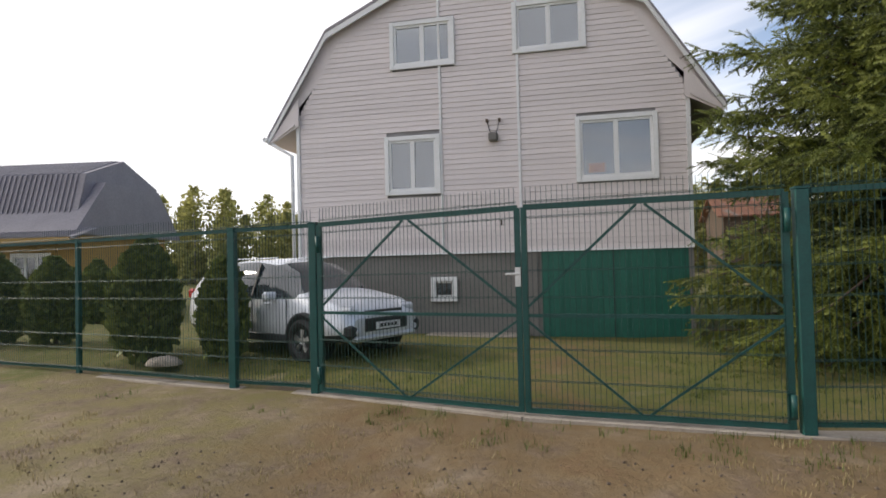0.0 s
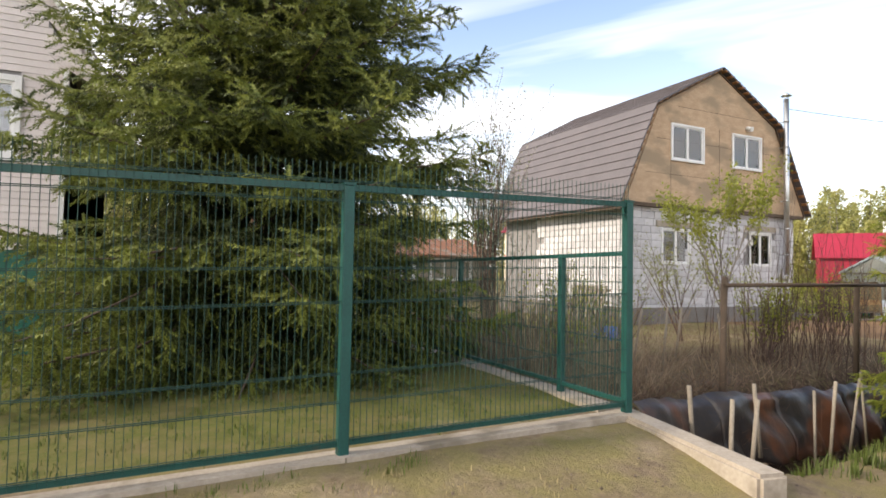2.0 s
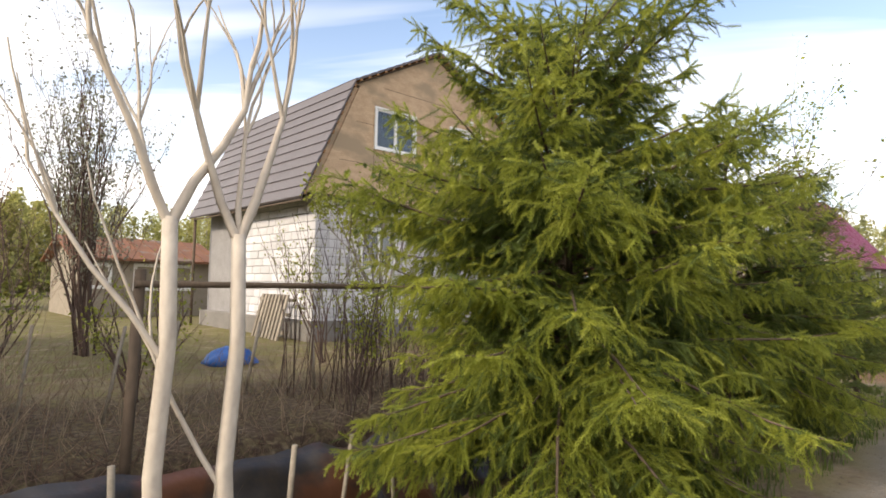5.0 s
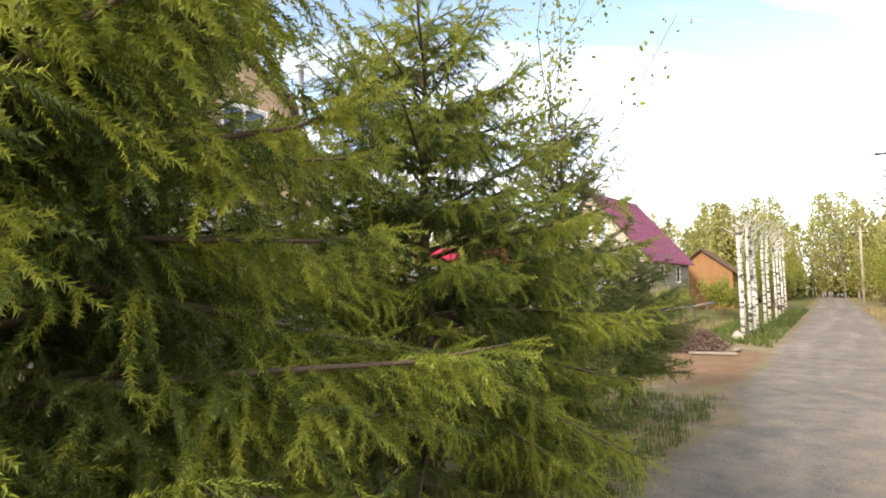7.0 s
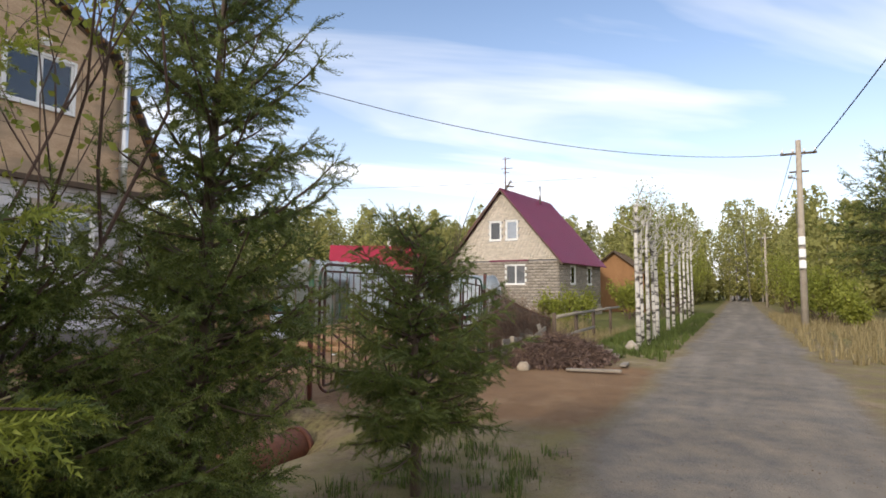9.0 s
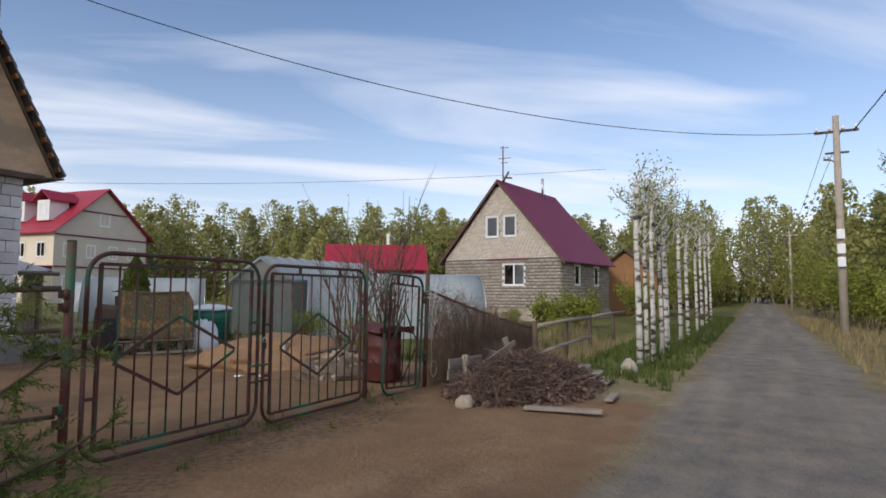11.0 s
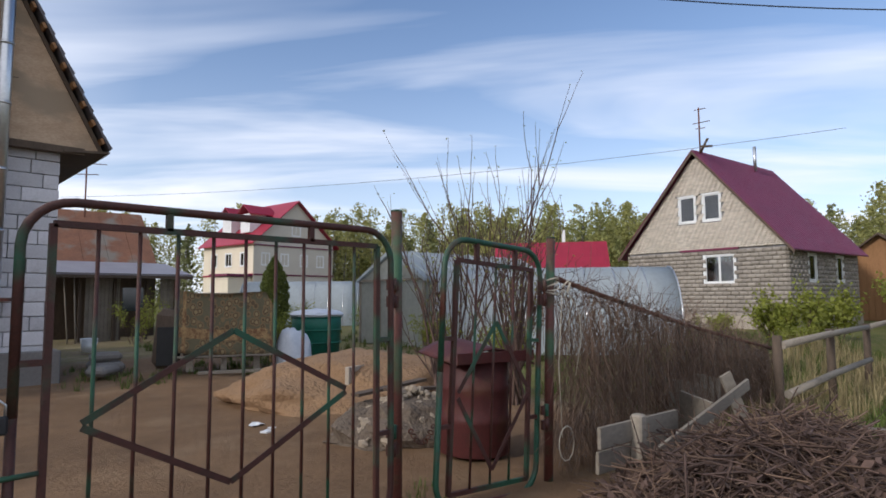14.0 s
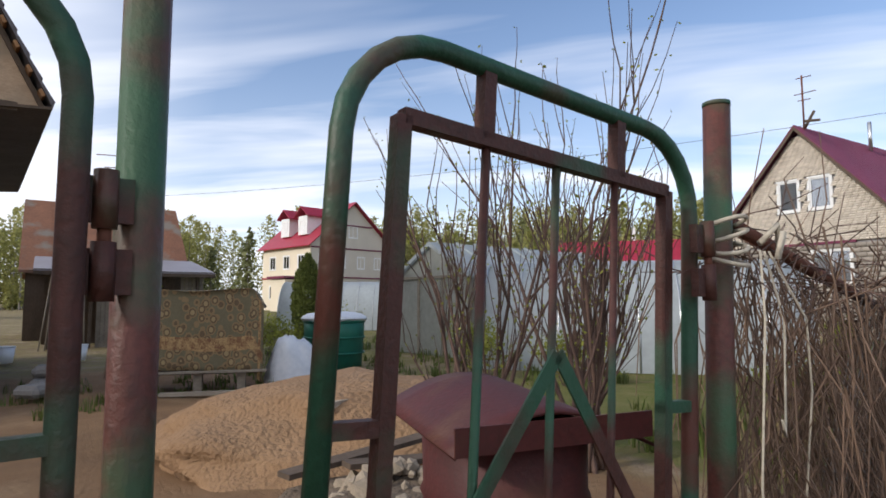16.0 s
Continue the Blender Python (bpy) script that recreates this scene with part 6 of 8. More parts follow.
# ---- the large cream house with dormers ----
def mansion():
    h = thing("house", "large three-storey cream house with red roof and dormers", "house", at=(60.4, 78.0, 0), rz=7)
    W, D, eave, ridge = 13.6, 12.5, 9.2, 15.0
    bm = bmesh.new()
    prism(bm, [(0, 0), (W, 0), (W, eave), (W / 2, ridge), (0, eave)], 0, D)
    part("wall", bm, M["pale_wall"], h)
    boxp("side_wall", (-0.05, D / 2, 4.6), (0.1, D, 9.0), M["cream_wall"], h)
    for s in (0, 1):
        bm = bmesh.new()
        e = -0.7 if s == 0 else W + 0.7
        ez = eave - 0.55
        prism(bm, [(W / 2, ridge + 0.1), (e, ez), (e, ez + 0.12), (W / 2, ridge + 0.25)], -0.7, D + 0.7)
        part("roof", bm, M["roof_red"], h, "bright red metal roof")
    for z in (4.6, 8.6, 11.9):
        boxp("string_course", (W / 2, -0.06, z), (W * (1.0 if z < 9 else 0.5), 0.12, 0.18), M["roof_wine"], h)
    boxp("string_course", (-0.15, D / 2, 4.6), (0.14, D, 0.2), M["roof_red"], h)
    for z in (2.6, 6.7):
        for y in (2.2, 5.9, 9.6):
            window(h, y, z, 1.7, 2.0, -0.12, axis="x", curtain=False, trim=0.16)
        for x in (1.8, 4.9, 8.2, 11.2):
            window(h, x, z, 1.4, 1.8, 0.0, curtain=False, trim=0.14)
    window(h, W / 2, 11.0, 1.6, 1.8, 0.0, curtain=False, trim=0.14)
    for y in (3.6, 8.2):
        dz = 11.2
        d = boxp("dormer", (2.2, y, dz + 0.6), (2.6, 2.2, 2.6), M["white"], h, "white dormer with small red roof")
        for s in (-1, 1):
            bm = bmesh.new()
            prism(bm, [(y, dz + 3.1), (y + s * 1.7, dz + 1.75), (y + s * 1.7, dz + 1.9), (y, dz + 3.25)], 0.5, 5.0, "x")
            part("dormer_roof", bm, M["roof_red"], d)
        window(h, y, dz + 0.7, 1.3, 1.5, 0.9, axis="x", curtain=False, trim=0.14)
    boxp("porch", (-1.8, 2.2, 2.1), (3.4, 3.6, 4.2), M["cream_wall"], h, bevel=0.05)
    boxp("porch_roof", (-1.9, 2.2, 4.45), (4.0, 4.3, 0.3), M["roof_wine"], h)


mansion()

b_ = gable_house("barn", "red metal-roofed barn beyond the gardens", -4.6, 4.6, -3.0, 3.0, 4.0, 6.3, M["roof_red"], M["roof_red"])
b_.matrix_basis = pose(68.5, 36.0, 0, 0, 0, -55)
boxp("chimney", (1.2, 0.3, 6.9), (0.3, 0.3, 1.3), M["white"], b_)
for k in range(16):
    boxp("wall_rib", (-4.4 + 0.58 * k, -3.03, 2.0), (0.06, 0.05, 4.0), M["roof_wine"], b_)
s_ = gable_house("shed", "tall narrow shed of orange wooden boards", 63.0, 68.0, 8.2, 12.6, 3.0, 4.7, M["wood_orange"], M["wood_dark"])
for k in range(14):
    boxp("board", (62.98, 8.4 + 0.31 * k, 1.6), (0.04, 0.27, 3.1), M["wood_orange"], s_)
h_ = gable_house("house", "pale cottage half hidden across the road", 60, 68, -14, -8, 3.2, 5.6, M["cream_wall"], M["roof_grey"], along="y")


# ---- garden sheds and hothouses behind the sandy yard ----
def lean_to():
    t = thing("shed", "ramshackle grey lean-to shed with open front", "shed", at=(27.45, 26.2, 0), rz=-4)
    t.scale = (0.72, 1.0, 1.0)
    boxp("back_wall", (2.6, 2.4, 1.2), (5.6, 0.1, 2.4), M["wood_dark"], t)
    for x0, w, m in ((0.1, 0.2, "wood_grey"), (1.7, 1.5, "wood_grey"), (2.9, 0.25, "wood_dark"), (4.9, 1.0, "wood_grey")):
        n = max(1, round(w / 0.16))
        for k in range(n):
            boxp("board", (x0 + 0.16 * k, 0.1, 1.1), (0.145, 0.03, 2.2), M[m], t)
    for x in (0.0, 1.4, 2.8, 4.2, 5.5):
        boxp("post", (x, 0.0, 1.15), (0.11, 0.11, 2.3), M["wood_dark"], t)
    boxp("roof", (2.7, 1.0, 2.5), (6.6, 3.6, 0.06), M["roof_grey"], t, m=Matrix.Rotation(0.16, 4, "X"))
    boxp("eave_board", (2.7, -0.75, 2.18), (6.6, 0.05, 0.16), M["wood_dark"], t)
    boxp("shed_window", (3.6, 0.06, 1.4), (0.9, 0.04, 0.8), M["car_glass"], t)
    for k, (x, y, ang) in enumerate(((-0.3, -0.5, 0.35), (-0.1, -0.55, 0.25), (0.9, -0.4, -0.2), (1.2, -0.45, -0.1))):
        tubep("leaning_pole", [(x, y, 0.0), (x + ang, y + 0.3, 2.3)], 0.03, M["wood_grey"], t, seg=6)
    r = thing("barn", "old barn with a steep rust-brown sheet roof", "barn", at=(26.9, 31.0, 0), rz=-4)
    for y0, z0 in ((-0.3, 2.35), (6.7, 2.35)):
        bm = bmesh.new()
        prism(bm, [(y0, z0), (3.2, 5.25), (3.2, 5.33), (y0, z0 + 0.08)], 0, 5.5, "x")
        roof = part("roof", bm, M["tin_rust"], r, "rust-brown sheet metal roof")
        if y0 < 0:
            for row in range(5):
                for k in range(6):
                    f = (row + 0.5) / 5
                    boxp("roof_sheet", (0.46 + 0.916 * k, y0 + (3.2 - y0) * f, z0 + (5.25 - z0) * f + 0.1), (0.9, 0.93, 0.02), M["tin_rust"], roof, m=Matrix.Rotation(math.atan2(5.25 - z0, 3.2 - y0) + 0.02, 4, "X"))
    bm = bmesh.new()
    prism(bm, [(0, 0), (6.4, 0), (6.4, 2.5), (3.2, 5.2), (0, 2.5)], 0.2, 5.3, "x")
    part("wall", bm, M["wood_dark"], r)
    aer = thing("aerial", "thin forked television aerial on a mast", "antenna", at=(30.2, 33.6, 0))
    tubep("mast", [(0, 0, 0.2), (0, 0, 8.0)], 0.035, M["rust"], aer, seg=6)
    for z, w in ((7.4, 0.8), (6.9, 0.5)):
        tubep("element", [(-w, 0, z), (w, 0, z + 0.1)], 0.02, M["rust"], aer, seg=5)


lean_to()

g_ = gable_house("greenhouse", "dusty glazed greenhouse with pale blue roof panels", 34.8, 41.0, 16.4, 19.4, 1.95, 2.75, M["poly_grey"], M["poly"], over=0.1)
for y in (16.4, 17.4, 18.4, 19.4):
    boxp("glazing_bar", (34.78, y, 0.98), (0.06, 0.05, 1.95), M["wood_grey"], g_)
for x in np.arange(34.8, 41.1, 1.03):
    boxp("glazing_bar", (float(x), 16.38, 0.98), (0.05, 0.05, 1.95), M["wood_grey"], g_)
boxp("glazing_bar", (34.77, 17.9, 1.95), (0.05, 3.0, 0.06), M["wood_grey"], g_)


def tunnel(at, rz, ln, w, hgt, label):
    t = thing("greenhouse", label, "greenhouse", "arched hothouses", at=at, rz=rz)
    bm = bmesh.new()
    n, m = 14, 8
    g = [[bm.verts.new((ln * i / m, w / 2 * math.cos(math.pi * k / n), hgt * math.sin(math.pi * k / n) ** 0.8)) for k in range(n + 1)] for i in range(m + 1)]
    for i in range(m):
        for k in range(n):
            bm.faces.new((g[i][k], g[i + 1][k], g[i + 1][k + 1], g[i][k + 1])).smooth = True
    bm.faces.new(g[0])
    bm.faces.new(g[-1][::-1])
    part("cover", bm, M["poly"], t)
    for i in range(m + 1):
        bm = bmesh.new()
        tube(bm, [(ln * i / m, (w / 2 + 0.01) * math.cos(a), (hgt + 0.01) * math.sin(a) ** 0.8) for a in np.linspace(0.001, math.pi - 0.001, 15)], 0.018, 5)
        part("hoop", bm, M["zinc"], t)


tunnel((38.6, 11.0, 0.0), 128, 6.0, 3.0, 2.2, "arched polycarbonate hothouse beside the vine fence")
tunnel((42.5, 30.0, 0.0), 140, 6.0, 3.0, 2.3, "arched polythene hothouse among the gardens")
tunnel((47.0, 42.0, 0.0), 100, 6.0, 3.0, 2.3, "pale polythene hothouse near the cream house")
thuja((35.0, 25.4, 0.05), 3.0, 0.55, 77)


# ---- things in the sandy yard ----
def carpet_mat():
    m = mat("patterned_carpet", (0.16, 0.13, 0.085), (0.085, 0.06, 0.04), 0.95, scale=6, fine=45, bump=0.3)
    nt = m.node_tree
    b = nt.nodes["Principled BSDF"]
    old = b.inputs["Base Color"].links[0].from_socket
    co = nt.nodes.new("ShaderNodeTexCoord")
    vo = nt.nodes.new("ShaderNodeTexVoronoi")
    vo.inputs["Scale"].default_value = 7.0
    nt.links.new(co.outputs["Object"], vo.inputs["Vector"])
    rp_ = nt.nodes.new("ShaderNodeValToRGB")
    rp_.color_ramp.interpolation = "CONSTANT"
    el = rp_.color_ramp.elements
    el[0].color = (0.36, 0.27, 0.13, 1)
    el[1].position, el[1].color = 0.27, (0.11, 0.07, 0.035, 1)
    e = el.new(0.42)
    e.color = (0.27, 0.18, 0.085, 1)
    e = el.new(0.55)
    e.color = (0.14, 0.13, 0.075, 1)
    nt.links.new(vo.outputs["Distance"], rp_.inputs[0])
    mx = nt.nodes.new("ShaderNodeMixRGB")
    mx.inputs[0].default_value = 0.6
    nt.links.new(old, mx.inputs[1])
    nt.links.new(rp_.outputs[0], mx.inputs[2])
    nt.links.new(mx.outputs[0], b.inputs["Base Color"])
    return m


M["carpet"] = carpet_mat()
M["carpet_band"] = mat("carpet_border", (0.36, 0.24, 0.11), (0.15, 0.075, 0.04), 0.95, scale=9, fine=50, bump=0.2, contrast=2)


def draped_heap():
    t = thing("covered_heap", "heap of boards covered by an old patterned carpet", "heap", at=(28.4, 15.2, 0.05), rz=-24)
    boxp("core", (0.1, 0.35, 0.8), (1.9, 1.0, 1.12), M["wood_dark"], t)
    # drape over the core: a rippled sheet falling over the front and the right end
    bm = bmesh.new()
    n, m = 30, 26
    g = []
    rng = random.Random(8)
    for i in range(n + 1):
        row = []
        for k in range(m + 1):
            u, v = i / n, k / m
            x = -0.95 + 2.25 * u
            s = v * 2.3
            if s < 1.1:
                y, z = -0.28 + 0.06 * s, 0.3 + s * 1.1
            else:
                y, z = -0.28 + (s - 1.1), 1.51 - 0.05 * math.sin(3 * u)
            y += 0.03 * math.sin(u * 21) * (1 - min(1, s)) - 0.1 * max(0, u - 0.8) * (1.1 - min(s, 1.1))
            if u > 0.86:
                z -= (u - 0.86) * 2.0 * (1 if s > 0.3 else 0.9)
                x -= (u - 0.86) * 0.9
            if u < 0.2 and s < 1.1:
                z += 0.35 * (0.2 - u) * (1 - s / 1.1)
            z += 0.02 * math.sin(7 * u + 5 * v) + rng.uniform(-0.004, 0.004)
            row.append(bm.verts.new((x, y, max(0.12, z))))
        g.append(row)
    for i in range(n):
        for k in range(m):
            f = bm.faces.new((g[i][k], g[i + 1][k], g[i + 1][k + 1], g[i][k + 1]))
            f.smooth = True
            f.material_index = 1 if (3 <= k <= 4 or i in (1, n - 2)) else 0
    me = bpy.data.meshes.new("carpet")
    bm.to_mesh(me)
    bm.free()
    me.materials.append(M["carpet"])
    me.materials.append(M["carpet_band"])
    cp = new("carpet", me)
    cp.parent = t
    cp["label"] = "old brown patterned carpet"
    sm = cp.modifiers.new("thickness", "SOLIDIFY")
    sm.thickness = 0.012
    for k in range(3):
        boxp("pallet_block", (-0.7 + 0.75 * k, -0.15, 0.14), (0.14, 0.16, 0.26), M["wood_grey"], t)
    boxp("pallet_board", (0.1, -0.3, 0.29), (2.3, 0.14, 0.03), M["wood_grey"], t)
    boxp("pallet_board", (0.3, -0.55, 0.02), (1.6, 0.1, 0.05), M["wood_grey"], t)
    # second carpet over a closed box at the end, its dark opening only a black panel
    bm = bmesh.new()
    box(bm, (-1.2, 0.2, 0.62), (0.55, 0.9, 1.1), Matrix.Rotation(0.1, 4, "Y"), bevel=0.12)
    part("side_cover", bm, M["wood_dark"], t, "dark brown rug over a box")
    t.scale = (0.8, 1.0, 1.0)
    # black panel on the box front, in place of shade inside an opening
    boxp("hollow_shade", (-1.22, -0.27, 0.5), (0.36, 0.03, 0.7), M["black"], t)


draped_heap()


def soft_heap(name, label, at, sx, sy, sz, material, seed, category, amp=0.12, parts=26):
    bm = bmesh.new()
    bmesh.ops.create_uvsphere(bm, u_segments=parts, v_segments=parts // 2, radius=1.0)
    noise_off = Vector((seed * 3.1, seed * 1.7, 0))
    for v in bm.verts:
        n = noise.fractal(v.co * 1.6 + noise_off, 1.0, 2.0, 4)
        v.co *= 1 + amp * n + amp * 0.18 * noise.noise(v.co * 9)
        v.co.x *= sx
        v.co.y *= sy
        v.co.z = max(-0.08, v.co.z) * sz
    for f in bm.faces:
        f.smooth = True
    ob = part(name, bm, material)
    ob.location = at
    return tagged(ob, label, category)


soft_heap("sack", "crumpled white polythene sack lying on the sand", (29.75, 14.9, 0.05), 0.42, 0.36, 0.74, M["sack"], 3, "sack", 0.22)
soft_heap("sand_heap", "heap of loose orange-brown building sand", (28.8, 11.2, 0.02), 1.85, 1.5, 0.54, M["sandpile"], 5, "sand", 0.2, 72)
soft_heap("tarpaulin", "blue tarpaulin heap on the grass", (13.45, 12.75, 0.0), 0.55, 0.4, 0.3, M["blue"], 11, "tarpaulin", 0.3)
soft_heap("stone", "large pale stone at the drive's edge", (26.0, 5.38, 0.02), 0.17, 0.12, 0.15, M["rubble"], 12, "stone", 0.25)
soft_heap("stone", "grey boulder under the birches", (30.9, 4.15, 0.0), 0.2, 0.16, 0.26, M["concrete"], 14, "stone", 0.25)
soft_heap("stone", "flat grey stone by the thuja", (-6.9, 7.75, 0.22), 0.3, 0.2, 0.12, M["concrete"], 15, "stone", 0.2)


def rubble_heap():
    rng = np.random.default_rng(6)
    t = thing("rubble_heap", "heap of pale broken stones and slabs", "rubble", at=(27.6, 8.7, 0.03))
    bm = bmesh.new()
    bmesh.ops.create_uvsphere(bm, u_segments=30, v_segments=16, radius=1.0)
    for v in bm.verts:
        v.co *= 1 + 0.2 * noise.fractal(v.co * 2.5, 1.0, 2.0, 4)
        v.co = Vector((v.co.x * 0.9, v.co.y * 0.66, max(-0.1, v.co.z) * 0.34))
    part("spoil", bm, M["spoil"], t)
    base = bmesh.new()
    bmesh.ops.create_icosphere(base, subdivisions=1, radius=1.0)
    meshes = []
    for k in range(4):
        b2 = base.copy()
        for v in b2.verts:
            v.co *= 1 + 0.3 * noise.noise(v.co * 1.4 + Vector((k * 4, 0, 0)))
        me = bpy.data.meshes.new("stone")
        b2.to_mesh(me)
        b2.free()
        meshes.append(me)
    base.free()
    for k in range(290):
        a, r = rng.uniform(0, math.tau), rng.random() ** 0.6
        x, y = 0.85 * r * math.cos(a), 0.6 * r * math.sin(a)
        ob = link("stone", meshes[k % 4], M["rubble"], t)
        s = 0.022 + 0.06 * rng.random() ** 2.5
        ob.location = (x, y, 0.42 * (1 - r) ** 0.8 + 0.02)
        ob.scale = (s * 1.2, s, s * 0.75)
        ob.rotation_euler = tuple(rng.uniform(0, 3, 3))
    for p, q in (((-0.5, 0.35, 0.38), (0.6, 0.5, 0.42)), ((-0.2, 0.2, 0.42), (0.7, 0.1, 0.36))):
        bm = bmesh.new()
        slanted(bm, p, q, 0.12, 0.03)
        part("board", bm, M["wood_dark"], t)
    boxp("slab", (0.9, 1.9, 0.28), (1.1, 0.06, 0.4), M["concrete"], t, m=Matrix.Rotation(0.3, 4, "Z"))


rubble_heap()


def drum():
    t = thing("oil_drum", "dented maroon rusty drum with bent lid ajar", "barrel", at=(27.42, 7.65, 0.04), rz=-15)
    bm = bmesh.new()
    prof = [(0.36, 0.0), (0.37, 0.02), (0.37, 0.3), (0.385, 0.33), (0.37, 0.36), (0.37, 0.6), (0.385, 0.63), (0.37, 0.66), (0.375, 0.9), (0.35, 0.9), (0.345, 0.1)]
    n = 30
    rr = []
    for i in range(n):
        a = math.tau * i / n
        dent = 1 + 0.03 * math.sin(3 * a) + 0.02 * math.sin(5 * a + 1)
        rr.append([bm.verts.new((r * dent * math.cos(a), r * dent * math.sin(a), z + 0.015 * math.sin(2 * a) * (z > 0.8))) for r, z in prof])
    for i in range(n):
        q, w = rr[i], rr[(i + 1) % n]
        for k in range(len(prof) - 1):
            bm.faces.new((q[k], w[k], w[k + 1], q[k + 1])).smooth = True
    part("body", bm, M["maroon"], t)
    bm = bmesh.new()
    n, m = 12, 8
    g = [[bm.verts.new((-0.46 + 0.95 * i / n, -0.42 + 0.84 * k / m, 0.97 + 0.05 * math.sin(4 * i / n) + 0.06 * k / m - 0.08 * (i / n - 0.5) ** 2 * 4)) for k in range(m + 1)] for i in range(n + 1)]
    for i in range(n):
        for k in range(m):
            bm.faces.new((g[i][k], g[i + 1][k], g[i + 1][k + 1], g[i][k + 1])).smooth = True
    lid = part("lid", bm, M["maroon"], t, "bent sheet-metal lid")
    sm = lid.modifiers.new("thickness", "SOLIDIFY")
    sm.thickness = 0.012
    boxp("lid_flange", (-0.0, -0.43, 0.94), (0.92, 0.012, 0.1), M["maroon"], t)
    t.scale = (0.86, 0.86, 0.92)


drum()


rng_l = random.Random(31)
for x, y in ((26.55, 10.2), (27.2, 12.4)):
    bm = bmesh.new()
    g = [[bm.verts.new((0.05 * i + rng_l.uniform(-0.015, 0.015), 0.035 * j + rng_l.uniform(-0.015, 0.015), 0.01 + rng_l.uniform(0, 0.035))) for j in range(4)] for i in range(4)]
    for i in range(3):
        for j in range(3):
            bm.faces.new((g[i][j], g[i + 1][j], g[i + 1][j + 1], g[i][j + 1]))
    ob = part("paper_scrap", bm, M["white"])
    ob.modifiers.new("thickness", "SOLIDIFY").thickness = 0.003
    ob.location = (x, y, ground_z(x, y))
    tagged(ob, "crumpled scrap of white paper on the sand", "litter", "paper scraps")


def tank():
    t = thing("water_tank", "green ribbed water butt covered with a white cloth", "tank", at=(31.4, 16.6, 0.05))
    bm = bmesh.new()
    tube(bm, [(0, 0, z) for z in (0, 0.3, 0.32, 0.6, 0.62, 0.95)], 0.55, 20, 0.6)
    part("body", bm, M["green_metal"], t)
    for z in (0.3, 0.6, 0.9):
        tubep("hoop", [(0.6 * math.cos(a), 0.6 * math.sin(a), z) for a in np.linspace(0, math.tau, 21)], 0.02, M["green_metal"], t, seg=5)
    bm = bmesh.new()
    bmesh.ops.create_uvsphere(bm, u_segments=20, v_segments=10, radius=0.66)
    for v in bm.verts:
        v.co.z = max(-0.08, v.co.z * 0.2) + 0.03 * noise.noise(v.co * 6)
        v.co.z += 0.97
    part("cloth", bm, M["sack"], t)


tank()
for k, (x, y) in enumerate(((26.3, 21.6), (27.6, 21.3))):
    t = thing("bucket", "white plastic bucket standing on the ground", "bucket", "white buckets by the shed", at=(x, y, 0.06))
    tubep("pail", [(0, 0, 0), (0, 0, 0.34)], 0.16, M["white"], t, seg=16, r2=0.2)
    tubep("rim", [(0.2 * math.cos(a), 0.2 * math.sin(a), 0.34) for a in np.linspace(0, math.tau, 17)], 0.012, M["white"], t, seg=5)
st_ = thing("cement_bags", "grey cement bags piled by the house corner", "bag", at=(26.7, 16.3, 0.05))
for k, (x, y, z, a) in enumerate(((0, 0, 0.1, 0.2), (0.1, 0.6, 0.1, 0.4), (0.05, 0.3, 0.28, -0.2), (-0.2, -0.5, 0.1, 0.8))):
    boxp("bag", (x, y, z), (0.55, 0.38, 0.17), M["plinth"], st_, m=Matrix.Rotation(a, 4, "Z"), bevel=0.06)
scrap = thing("paper_scrap", "crumpled white scrap of paper on the sand", "litter", at=(26.35, 9.5, 0.08))
boxp("sheet", (0, 0, 0.01), (0.12, 0.08, 0.015), M["white"], scrap, m=Matrix.Rotation(0.5, 4, "Z"))
boxp("sheet", (0.12, 0.12, 0.01), (0.07, 0.05, 0.012), M["white"], scrap)


